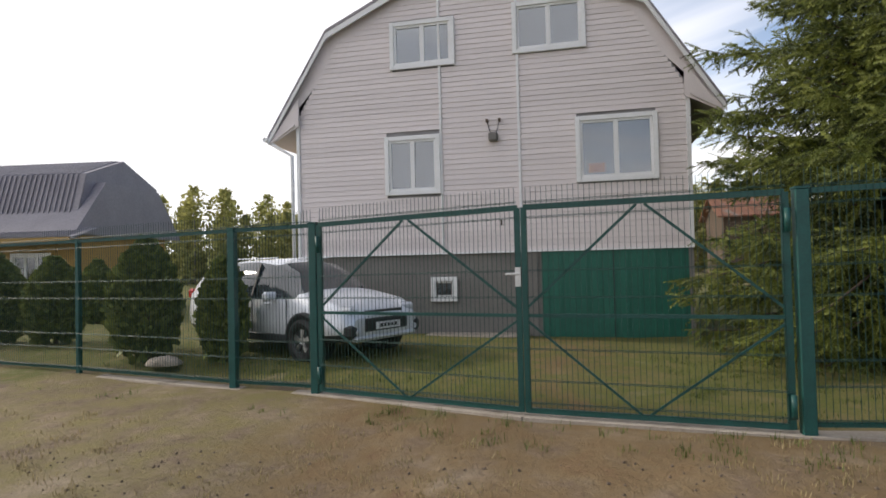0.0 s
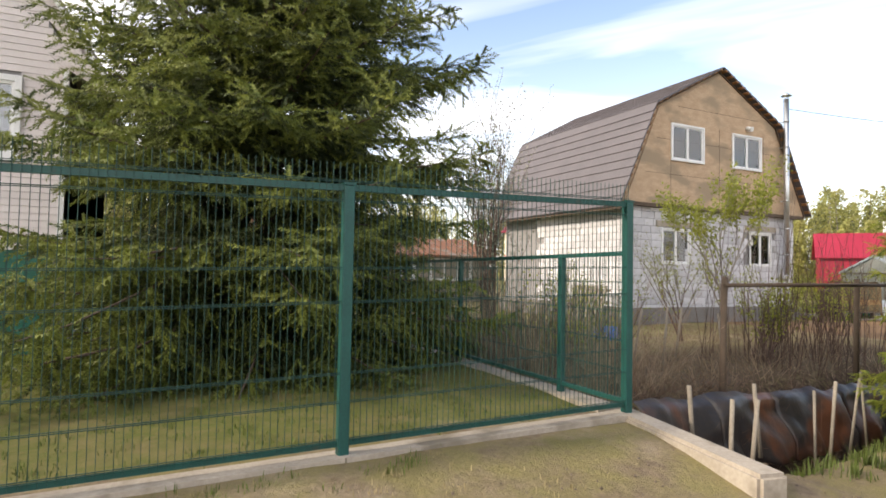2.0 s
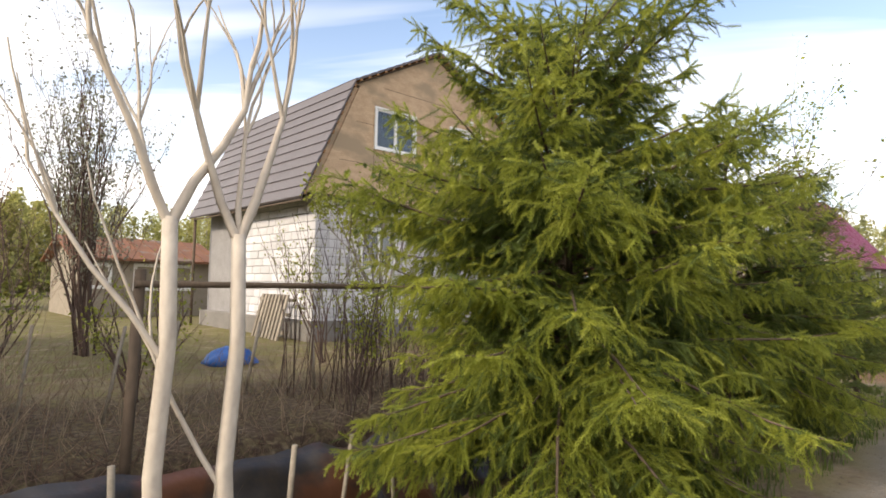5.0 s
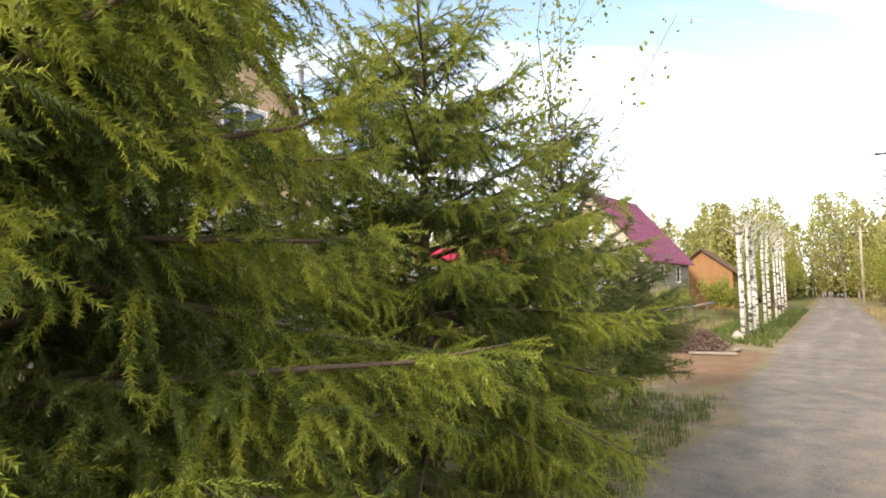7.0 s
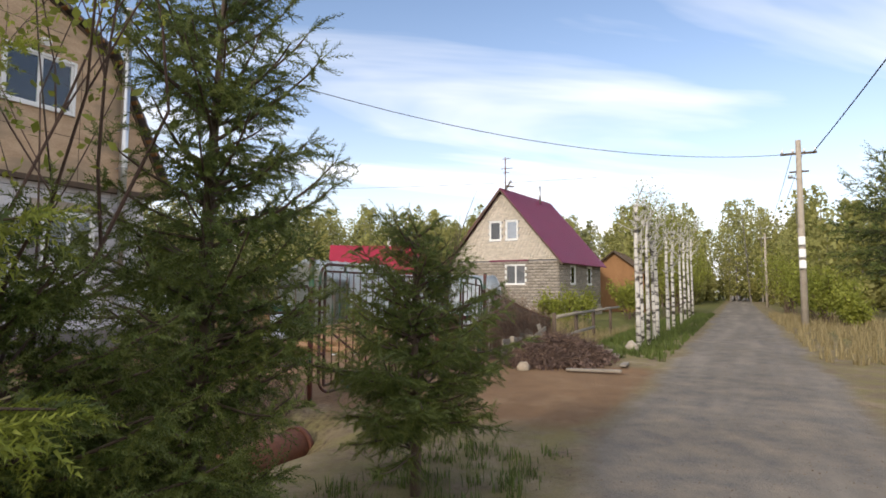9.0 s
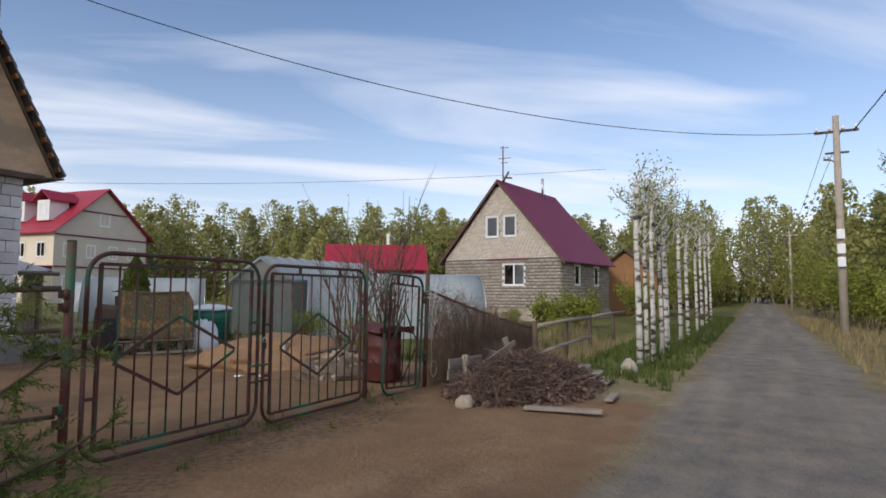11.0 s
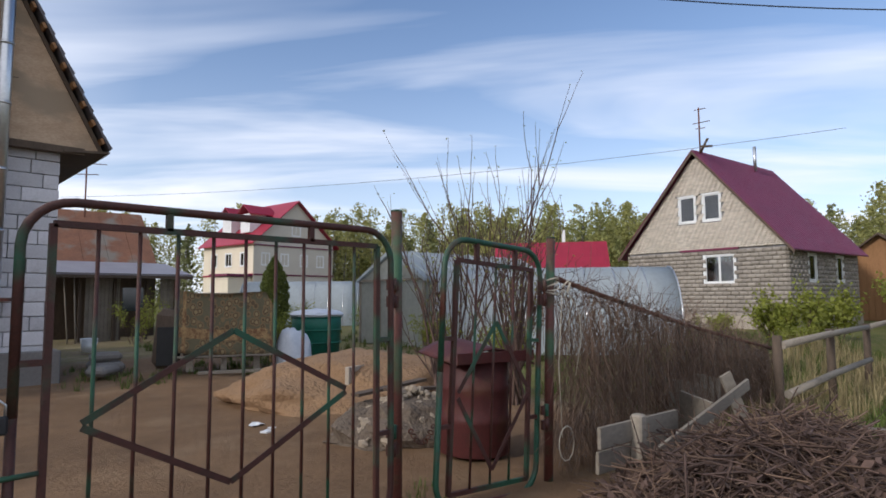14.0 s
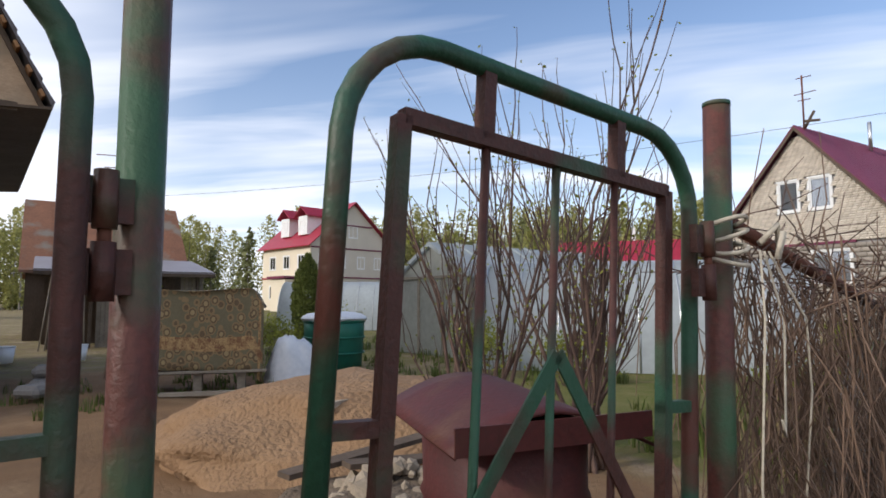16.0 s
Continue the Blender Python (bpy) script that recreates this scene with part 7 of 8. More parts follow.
# ---- vine-grown fence, boards and brush pile ----
def vine_fence():
    t = thing("chain_link_fence", "sagging chain-link fence overgrown with dry vines", "fence")
    p, q = Vector((27.38, 6.72, 0)), Vector((32.9, 6.8, 0))
    rail = [p + (q - p) * f + Vector((0, 0.02, 1.58 - 0.92 * f - 0.05 * math.sin(math.pi * f))) for f in np.linspace(0, 1, 8)]
    tubep("top_rail", rail, 0.022, M["rust"], t)
    V, F = [], []
    d = (q - p).normalized()
    for i in range(112):
        for s in (-1, 1):
            a = p + d * (0.05 * i)
            hgt = 1.5 - 0.165 * 0.05 * i
            b = a + d * (s * hgt * 0.75)
            if not (0 <= (b - p).dot(d) <= (q - p).length):
                continue
            o = len(V)
            for e, z in ((a, 0.08), (b, hgt - 0.1)):
                for k in (-1, 1):
                    V.append((e.x, e.y + 0.0013 * k, z + 0.0013 * k))
            F.append([o, o + 1, o + 3, o + 2])
    tagged(link("chain_link", npmesh("chain_link", V, F), M["plinth"], t), kind="stuff")
    for f in (0.45, 0.97):
        c = p + (q - p) * f
        tubep("post", [(c.x, c.y + 0.06, -0.1), (c.x, c.y + 0.06, 1.5 - 0.8 * f)], 0.045, M["wood_dark"], t)
    rng = np.random.default_rng(9)
    n = 5200
    f = rng.random(n)
    X = p.x + (q.x - p.x) * f
    top = 1.55 - 0.9 * f
    Z = rng.uniform(0.05, 1, n) * top
    P = np.stack([X, p.y + 0.2 * f + rng.normal(0, 0.1, n), Z], axis=1)
    D = np.stack([rng.normal(0, 0.3, n), rng.normal(0, 0.25, n), np.where(rng.random(n) < 0.85, -1.0, 0.5)], axis=1)
    L = np.minimum(rng.uniform(0.25, 0.8, n), np.where(D[:, 2] < 0, Z, 0.4))
    tagged(link("vine", sticks_mesh("vine", P, D, L, 0.0032, 0.5, 0.07, rng), M["vine"], t), kind="stuff")
    n = 900
    f = rng.random(n)
    P = np.stack([p.x + (q.x - p.x) * f, p.y + 0.2 * f + rng.normal(0, 0.12, n), (1.52 - 0.92 * f) + rng.normal(0, 0.06, n)], axis=1)
    D = rng.normal(0, 1, (n, 3)) * [1, 0.5, 0.5]
    tagged(link("vine_top", sticks_mesh("vine_top", P, D, rng.uniform(0.08, 0.28, n), 0.003, 0.5, 0.1, rng), M["twig"], t), kind="stuff")


vine_fence()
FB = "weathered boards by the vine fence"


def plank(p, q, w, th, mname="wood_grey", label="grey weathered board propped by the vine fence", group=FB):
    bm = bmesh.new()
    slanted(bm, p, q, w, th)
    bmesh.ops.bevel(bm, geom=bm.edges[:], offset=min(w, th) * 0.15, segments=1, affect="EDGES")
    return tagged(part("board", bm, M[mname]), label, "board", group)


plank((27.3, 6.32, 0.2), (28.4, 6.28, 0.17), 0.03, 0.16)
plank((27.3, 6.3, 0.38), (28.5, 6.26, 0.36), 0.03, 0.16)
plank((27.78, 6.24, -0.05), (27.78, 6.24, 0.5), 0.1, 0.1, label="short grey wooden post beside boards")
plank((27.7, 6.05, 0.24), (29.2, 5.9, 0.62), 0.03, 0.1)
plank((28.98, 6.02, 0.72), (29.2, 5.9, 0.15), 0.03, 0.12)
plank((29.0, 6.15, 0.3), (29.35, 6.6, 0.32), 0.03, 0.3)
plank((29.2, 5.7, 0.3), (30.4, 5.0, 0.14), 0.12, 0.03)
plank((26.3, 3.62, 0.06), (26.15, 4.6, 0.05), 0.16, 0.04, label="long grey plank lying on the ground")
plank((27.2, 3.75, 0.05), (27.9, 3.8, 0.04), 0.12, 0.03, label="long grey plank lying on the ground")
plank((28.6, 4.4, 0.12), (29.9, 4.55, 0.1), 0.24, 0.05, label="broken board in the brush")
plank((28.8, 4.65, 0.2), (30.0, 4.8, 0.18), 0.24, 0.05, label="broken board in the brush")
plank((28.7, 4.2, 0.06), (29.5, 4.25, 0.05), 0.22, 0.04, label="broken board in the brush")
for k in range(6):
    plank((29.5 + 0.2 * k, 6.75, 0.0), (29.52 + 0.2 * k, 6.72, 0.55 - 0.04 * (k % 3)), 0.03, 0.14, label="upright grey paling under the vines", group="palings under the vines")
# rails beyond
for p, q in (((31.9, 6.4, 0.78), (36.5, 6.3, 0.84)), ((31.9, 6.35, 0.16), (36.0, 6.2, 0.3)), ((36.5, 6.3, 0.84), (42.0, 6.4, 0.86))):
    t = thing("fence_rail", "long grey log rail across the grass", "rail", "log rails past the vine fence")
    tubep("log", [p, tuple((a + b) / 2 + (0.02 if i == 2 else 0) for i, (a, b) in enumerate(zip(p, q))), q], 0.055, M["wood_grey"], t, seg=8, r2=0.045)
for x, y in ((31.9, 6.45), (34.2, 6.38), (36.5, 6.33), (40, 6.4)):
    t = thing("fence_post", "short dark wooden post", "post", "posts of the log rails")
    tubep("post", [(x, y, -0.5), (x, y, 0.9)], 0.06, M["wood_dark"], t, seg=7)


def brush_pile():
    rng = np.random.default_rng(12)
    t = thing("brush_pile", "heap of cut purple-brown twigs and dry stalks", "brush", at=(0, 0, 0))
    n = 3600
    a, r = rng.uniform(0, math.tau, n), rng.random(n) ** 0.55
    X, Y_ = 28.05 + 1.75 * r * np.cos(a), 5.25 + 0.95 * r * np.sin(a)
    Z = 0.52 * (1 - r ** 1.6) * rng.uniform(0.35, 1.05, n) + 0.04
    D = np.stack([rng.normal(0, 1, n), rng.normal(0, 0.8, n), rng.normal(0, 0.28, n)], axis=1)
    L = rng.uniform(0.2, 0.75, n)
    P = np.stack([X, Y_, Z], axis=1) - D / np.linalg.norm(D, axis=1, keepdims=True) * L[:, None] / 2
    P[:, 2] = np.maximum(P[:, 2], 0.03)
    k = n * 3 // 5
    tagged(link("twig_layer", sticks_mesh("twig_layer", P[:k], D[:k], L[:k], rng.uniform(0.004, 0.011, k), 0.5, 0.06, rng), M["twig"], t), kind="stuff")
    tagged(link("stalk_layer", sticks_mesh("stalk_layer", P[k:], D[k:], L[k:], rng.uniform(0.003, 0.007, n - k), 0.5, 0.06, rng), M["vine"], t), kind="stuff")
    m = 2500
    a, r = rng.uniform(0, math.tau, m), rng.random(m) ** 0.5
    P = np.stack([28.0 + 2.0 * r * np.cos(a), 5.2 + 1.2 * r * np.sin(a), 0.5 * (1 - r ** 1.6) * rng.random(m) + 0.03], axis=1)
    V, F = scatter(LEAF_V, LEAF_F, P, random_rots(m, rng), rng.uniform(0.05, 0.1, m))
    tagged(link("dead_leaves", npmesh("dead_leaves", V, F), M["twig"], t), kind="stuff")


brush_pile()

# bare shrubs inside the wicket
for k, (x, y, h0) in enumerate(((29.0, 9.6, 1.9), (29.8, 9.0, 2.1), (30.4, 9.6, 1.7))):
    rg = np.random.default_rng(70 + k)
    leafy("bare_shrub", "tall bare shrub with opening buds", (x, y, 0.05), [((rg.normal(0, 0.1), rg.normal(0, 0.1), -0.1), (rg.normal(0, 0.22), rg.normal(0, 0.22), 1), h0 * rg.uniform(0.75, 1.1), 0.024, 2) for _ in range(7)],
          80 + k, leaf=0.035, per_tip=1, bark="twig", category="shrub", group="bare shrubs by the wicket", kids=4, up=0.45, spread=0.45, keep=0.25, fuzz=0.02)


# ---- birches along the road ----
def birch(x, y, h, r, seed, tuft=1.0, leaf=0.06):
    rg = np.random.default_rng(seed)
    lean = rg.normal(-0.04, 0.03)
    top = (lean * h, rg.normal(0, 0.05), h)
    t = thing("birch_tree", "white-barked pollarded birch with sparse young leaves", "tree", "birches along the road", at=(x, y, 0))
    bm = bmesh.new()
    tube(bm, [(0, 0, -0.3), (top[0] * 0.2, 0, h * 0.3), (top[0] * 0.6, 0.02, h * 0.7), top], r, 10, r * 0.62)
    off = Vector((rg.uniform(-9, 9), rg.uniform(-9, 9), rg.uniform(-9, 9)))
    bmesh.ops.translate(bm, vec=off, verts=bm.verts[:])
    part("trunk", bm, M["birch"], t).location = -off
    wood, tips = bmesh.new(), []
    for k in range(int(9 * tuft)):
        f = rg.uniform(0.72, 1.0)
        branching(t, rg, (top[0] * f, top[1] * f, h * f), (rg.normal(0, 0.6), rg.normal(0, 0.6), 0.9), rg.uniform(0.35, 0.75) * h / 3.6, 0.022, 1, wood, tips, kids=3, up=0.5)
    for k in range(3):
        f = rg.uniform(0.55, 0.8)
        branching(t, rg, (top[0] * f, top[1] * f, h * f), (rg.normal(0, 0.8), rg.normal(0, 0.8), 0.5), rg.uniform(0.4, 0.7), 0.018, 0, wood, tips, kids=2, up=0.5)
    tagged(part("branchwood", wood, M["birch"], t), kind="stuff")
    P = np.repeat(np.array([q for q, _ in tips]), 3, axis=0)
    P = P + rg.normal(0, 0.09, P.shape)
    V, F = scatter(LEAF_V, LEAF_F, P, random_rots(len(P), rg), rg.uniform(0.6, 1.3, len(P)) * leaf)
    link("leaves", npmesh("leaves", V, F), M["leaf"], t)


for k, (x, y, h, r) in enumerate(((31.9, 4.12, 3.3, 0.1), (33.3, 4.05, 3.2, 0.085), (33.9, 4.3, 3.1, 0.08), (35.0, 4.1, 3.2, 0.085), (36.3, 4.15, 3.3, 0.1), (37.8, 4.3, 3.0, 0.08), (39.7, 4.15, 3.4, 0.1), (42.4, 4.2, 3.5, 0.1),
                                  (45.0, 4.1, 3.6, 0.09), (48.0, 4.15, 3.8, 0.1), (51.5, 4.2, 4.0, 0.1), (56.0, 4.3, 4.4, 0.1))):
    birch(x, y, h * 1.08 + 0.35, r * 0.72, 200 + k, 1.25)


# ---- power poles and cables ----
def power_pole(x, y, h, label, boxes=True):
    t = thing("utility_pole", label, "pole", "power poles", at=(x, y, 0))
    tubep("pole", [(0, 0, -0.3), (0, 0, h)], 0.14, M["concrete"], t, seg=10, r2=0.1)
    boxp("cross_arm", (0, 0, h - 0.55), (0.08, 1.3, 0.08), M["wood_dark"], t)
    boxp("cross_arm", (0, 0, h - 1.3), (0.08, 0.7, 0.06), M["wood_dark"], t)
    for yy in (-0.58, -0.2, 0.2, 0.58):
        tubep("insulator", [(0, yy, h - 0.5), (0, yy, h - 0.36)], 0.045, M["white"], t, seg=8)
    if boxes:
        for z in (3.6, 3.1, 2.65):
            boxp("meter_box", (-0.18, 0.02, z), (0.16, 0.24, 0.34), M["white"], t, "white meter box", bevel=0.02)
        tubep("lamp_arm", [(0, 0.1, h - 1.6), (-0.4, 0.35, h - 1.55)], 0.025, M["zinc"], t)
        tubep("lamp_head", [(-0.4, 0.35, h - 1.62), (-0.4, 0.35, h - 1.5)], 0.09, M["zinc"], t)


power_pole(43.0, -0.69, 7.75, "grey utility pole with cross-arms and white meter boxes")
power_pole(84.0, -0.9, 7.6, "distant grey utility pole along the road", False)


def cable(name, p, q, sag, r, label):
    t = thing(name, label, "cable", "overhead cables")
    pts = [Vector(p).lerp(Vector(q), f) - Vector((0, 0, sag * 4 * f * (1 - f))) for f in np.linspace(0, 1, 25)]
    tubep("strand", pts, r, M["wire"], t, seg=5)


cable("cable", (43.0, -0.3, 7.2), (24.9, 15.6, 8.2), 1.15, 0.012, "thin black service cable sagging over the yard")
cable("cable", (43.0, -1.2, 7.2), (8.0, -3.0, 8.1), 0.3, 0.02, "thick black cable along the road")
for dy in (-0.2, 0.2):
    cable("cable", (43.0, -0.69 + dy, 7.35), (84.0, -0.9 + dy, 7.2), 0.6, 0.012, "black cable between the power poles")
for z in (10.2,):
    cable("cable", (60.0, 11.0, z), (30.0, 60.0, z - 1.0), 1.0, 0.012, "faint distant overhead cable")

# ---- ditch: pipes, stakes, rail fence ----
pp = thing("rusty_pipe", "long rusted steel pipe lying in the ditch", "pipe")
for p, q, r, m in (((14.4, 6.75, -0.42), (17.0, 6.45, -0.38), 0.2, "rust_pipe"), ((17.05, 6.45, -0.38), (18.2, 6.3, -0.34), 0.22, "rust"), ((18.25, 6.3, -0.34), (20.4, 6.15, -0.25), 0.2, "rust_pipe")):
    tubep("pipe_section", [p, q], r, M[m], pp, seg=18)
    tubep("weld_ring", [q, (q[0] + 0.06, q[1], q[2])], r + 0.02, M["rust"], pp, seg=18)
rv = thing("revetment", "sagging black tarred sheet holding the ditch bank", "revetment")
rv_pts = [Vector(p) for p in ((7.9, 6.05, 0), (9.2, 6.18, 0), (10.6, 6.3, 0), (12.2, 6.42, 0), (14.3, 6.6, 0))]
for n_ in range(4):
    bm = bmesh.new()
    rows_ = []
    for i in range(23):
        f = min(4.0, n_ + i / 20)
        k = min(3, int(f))
        c = rv_pts[k].lerp(rv_pts[k + 1], f - k)
        sag = 0.09 * noise.noise((c.x * 1.3, 0, 3)) + 0.05 * noise.noise((c.x * 4, 0, 7))
        row = []
        for j in range(11):
            v = j / 10
            y = c.y - 0.3 * v - 0.012 * n_ + 0.12 * noise.noise((c.x * 1.8, v * 2, 1)) + 0.05 * noise.noise((c.x * 6, v * 4, 4)) * (0.3 + v)
            row.append(bm.verts.new((c.x, y + (0.12 if j == 0 else 0), 0.2 - 0.07 * f + sag - 0.8 * v)))
        rows_.append(row)
    for a, b in zip(rows_, rows_[1:]):
        for j in range(10):
            bm.faces.new((a[j], b[j], b[j + 1], a[j + 1])).smooth = True
    part("sheet", bm, M["tar_stained"], rv).modifiers.new("thickness", "SOLIDIFY").thickness = 0.012
rng_s = random.Random(5)
for k, (x, y, z0, h) in enumerate(((8.75, 5.55, -0.7, 0.95), (9.15, 5.6, -0.8, 1.0), (8.7, 6.0, -0.5, 0.85), (10.2, 5.5, -0.8, 1.05), (10.9, 5.75, -0.8, 1.1), (11.4, 5.8, -0.8, 1.1), (9.75, 5.9, -0.6, 0.9), (12.2, 6.0, -0.8, 1.1), (9.5, 8.5, -0.1, 1.2), (10.3, 8.7, -0.1, 1.15), (10.8, 8.5, -0.1, 1.2), (12.3, 9.6, -0.1, 1.1), (13.2, 9.2, -0.1, 1.0))):
    t = thing("stake", "weathered wooden stake driven into the bank", "stake", "stakes along the ditch", at=(x, y, z0))
    tubep("stake_pole", [(0, 0, 0), (rng_s.uniform(-0.1, 0.22), rng_s.uniform(-0.1, 0.1), h)], rng_s.uniform(0.017, 0.028), M["wood_grey"], t, seg=7)
rf = thing("rail_fence", "dark weathered wooden rail fence on thin posts", "fence")
tubep("rail", [(10.0, 6.62, 1.52), (13.4, 6.85, 1.54), (17.2, 7.1, 1.55)], 0.028, M["wood_dark"], rf)
for x, y in ((10.05, 6.66), (13.6, 6.9), (17.1, 7.14)):
    tubep("post", [(x - 0.06, y, -0.6), (x, y, 1.64)], 0.045, M["wood_dark"], rf)
tubep("rail", [(20.0, 7.5, 1.5), (21.6, 7.0, 1.55)], 0.025, M["wood_dark"], rf)
for z in (0.5, 1.2):
    tubep("rail", [(19.0, 7.7, z), (21.6, 7.0, z)], 0.02, M["wood_dark"], rf)

# brick outbuilding behind the ditch and pallets by the wall
ob_ = gable_house("shed", "low brick outbuilding with orange tiled roof", 14.2, 19.8, 30.0, 36.0, 2.55, 3.5, M["wood_grey"], M["tin_rust"])
window(ob_, 17.6, 1.75, 2.6, 1.2, 30.0, curtain=False, parts=3)
window(ob_, 15.0, 1.75, 0.9, 1.1, 30.0, curtain=False, parts=1)
sh_ = gable_house("shed", "dark shed roof standing behind the outbuilding", 8.0, 12.0, 39.0, 44.0, 4.2, 5.4, M["wood_dark"], M["tin_rust"])
pl = thing("pallet_stack", "grey slatted pallets leaning on the block wall", "pallet", at=(16.7, 17.5, 0.0))
for k in range(8):
    boxp("slat", (-0.25 + 0.02 * k, -1.0 + 0.25 * k, 0.6), (0.05, 0.12, 1.35), M["wood_grey"], pl, m=Matrix.Rotation(0.25, 4, "Y"))
for z in (0.2, 0.7, 1.1):
    boxp("batten", (-0.2 + 0.2 * z, -0.1, z), (0.06, 2.0, 0.09), M["wood_grey"], pl)
pr = thing("porch_post", "thin dark post under the eave", "post")
tubep("post", [(16.6, 23.7, -0.1), (16.6, 23.7, 3.9)], 0.05, M["wood_dark"], pr)

# ---- scrub, shrubs and grass ----
stems("scrub", "thicket of bare brown stems along the ditch bank", 420, (9.2, 16.5, 7.1, 9.4), (0.2, 0.9), 0.005, "dry_stem", 301, 0.5, 0.14)
stems("scrub", "tall thicket of bare brown stems by the fence corner", 1300, (7.6, 9.3, 6.9, 11.5), (0.5, 1.8), 0.005, "dry_stem", 311, 0.38, 0.13)
stems("scrub", "tall bare grey-brown saplings behind the ditch", 140, (12.5, 17.0, 7.3, 9.6), (1.3, 3.0), 0.009, "twig", 312, 0.12)
stems("scrub", "tangled dry stalks on the plot behind the ditch", 900, (8.0, 19.0, 8.8, 13.5), (0.2, 0.9), 0.004, "vine", 302, 0.55, 0.16)
stems("scrub", "dry purple-brown canes beside the drive", 500, (19.5, 21.2, 6.6, 9.5), (0.3, 1.2), 0.005, "twig", 303, 0.25)
stems("scrub", "brown weeds at the ditch's lip", 2200, (7.8, 19.5, 6.15, 7.2), (0.15, 0.65), 0.004, "vine", 304, 0.9, 0.2)
rgs = np.random.default_rng(44)
for x, y, h, lf in ((14.8, 11.8, 2.6, 3), (11.0, 9.8, 1.5, 2), (13.4, 8.6, 1.6, 4), (16.6, 10.5, 1.9, 5), (9.0, 9.8, 1.6, 2), (18.3, 10.2, 1.7, 3), (8.6, 8.2, 1.3, 2), (12.0, 12.5, 1.9, 2), (19.8, 11.5, 2.0, 3)):
    leafy("shrub", "thin garden shrub with first yellow-green leaves", (x, y, ground_z(x, y)), [((rgs.normal(0, 0.12), rgs.normal(0, 0.12), -0.1), (rgs.normal(0, 0.25), rgs.normal(0, 0.25), 1), h * rgs.uniform(0.45, 0.65), 0.02, 2) for _ in range(6)],
          int(x * 10), leaf=0.055, per_tip=lf, bark="twig", group="garden shrubs", kids=3, up=0.4, spread=0.5, keep=0.3)
for x, y, h in ((9.3, 17.5, 3.4), (8.2, 19.0, 3.2), (10.6, 20.0, 3.0), (6.0, 21.0, 3.0), (3.0, 24.0, 3.5)):
    leafy("willow", "grey-stemmed bare willow with tiny buds", (x, y, 0.0), [((rgs.normal(0, 0.2), rgs.normal(0, 0.2), -0.1), (rgs.normal(0, 0.3), rgs.normal(0, 0.3), 1), h * rgs.uniform(0.5, 0.75), 0.035, 3) for _ in range(5)],
          int(x * 10 + y), leaf=0.07, per_tip=1, bark="twig", material="dry_stem", category="tree", group="bare willows", kids=3, up=0.4, spread=0.5, keep=0.3)
leafy("willow", "tall bare grey willow with tiny buds", (11.4, 15.5, 0.0), [((rgs.normal(0, 0.2), rgs.normal(0, 0.2), -0.1), (rgs.normal(0, 0.2), rgs.normal(0, 0.2), 1), rgs.uniform(2.7, 3.5), 0.035, 3) for _ in range(9)], 771, leaf=0.07, per_tip=2, bark="twig", material="bud", category="tree", group="bare willows", kids=4, up=0.5, spread=0.4, keep=0.25)
leafy("young_tree", "sparse apple tree with first yellow-green leaves", (16.0, 11.4, ground_z(16.0, 11.4)), [((0, 0, -0.1), (0.0, 0, 1), 1.7, 0.05, 2), ((0, 0, 1.2), (0.5, -0.1, 1), 1.7, 0.03, 3), ((0, 0, 1.1), (-0.5, 0.1, 1), 1.6, 0.03, 3), ((0, 0, 1.3), (0.05, 0.4, 1), 1.7, 0.03, 3)], 772, leaf=0.085, per_tip=4, bark="grey_twig", category="tree", kids=4, up=0.3, spread=0.6, keep=0.3)
leafy("young_tree", "slim birch with fresh yellow-green leaves", (16.4, 4.5, -0.1), [((0, 0, -0.1), (0.0, 0, 1), 2.6, 0.016, 2), ((0, 0, 1.6), (0.2, -0.2, 1), 1.5, 0.009, 2), ((0, 0, 1.2), (-0.2, -0.1, 1), 1.6, 0.009, 2)], 512, leaf=0.05, per_tip=5, bark="twig", category="tree", kids=4, up=0.35, spread=0.55, keep=0.3)
for x, y, h in ((46.5, -2.4, 2.2), (48.0, -2.0, 2.6), (50, -1.8, 2.4), (53.0, -2.2, 3.0), (57.0, -1.5, 3.2), (44.5, -2.6, 1.8), (52, 7.5, 2.0), (55, 8.0, 2.2), (45.5, 9.0, 1.6), (42.5, 9.6, 1.5), (62, 5.5, 4.5), (66, 5.8, 5.0), (70, 5.5, 5.5), (65, -1.5, 4.5), (71, -1.8, 5.0), (59, 6.0, 4.2)):
    leafy("shrub", "roadside shrub in fresh yellow-green leaf", (x, y, 0.0), [((rgs.normal(0, 0.2), rgs.normal(0, 0.2), -0.1), (rgs.normal(0, 0.28), rgs.normal(0, 0.28), 1), h * rgs.uniform(0.45, 0.65), 0.025, 2) for _ in range(6)],
          int(x * 7 + 3), leaf=0.13, per_tip=5, bark="twig", group="roadside shrubs", kids=4, up=0.4, spread=0.55, keep=0.3, fuzz=0.14)
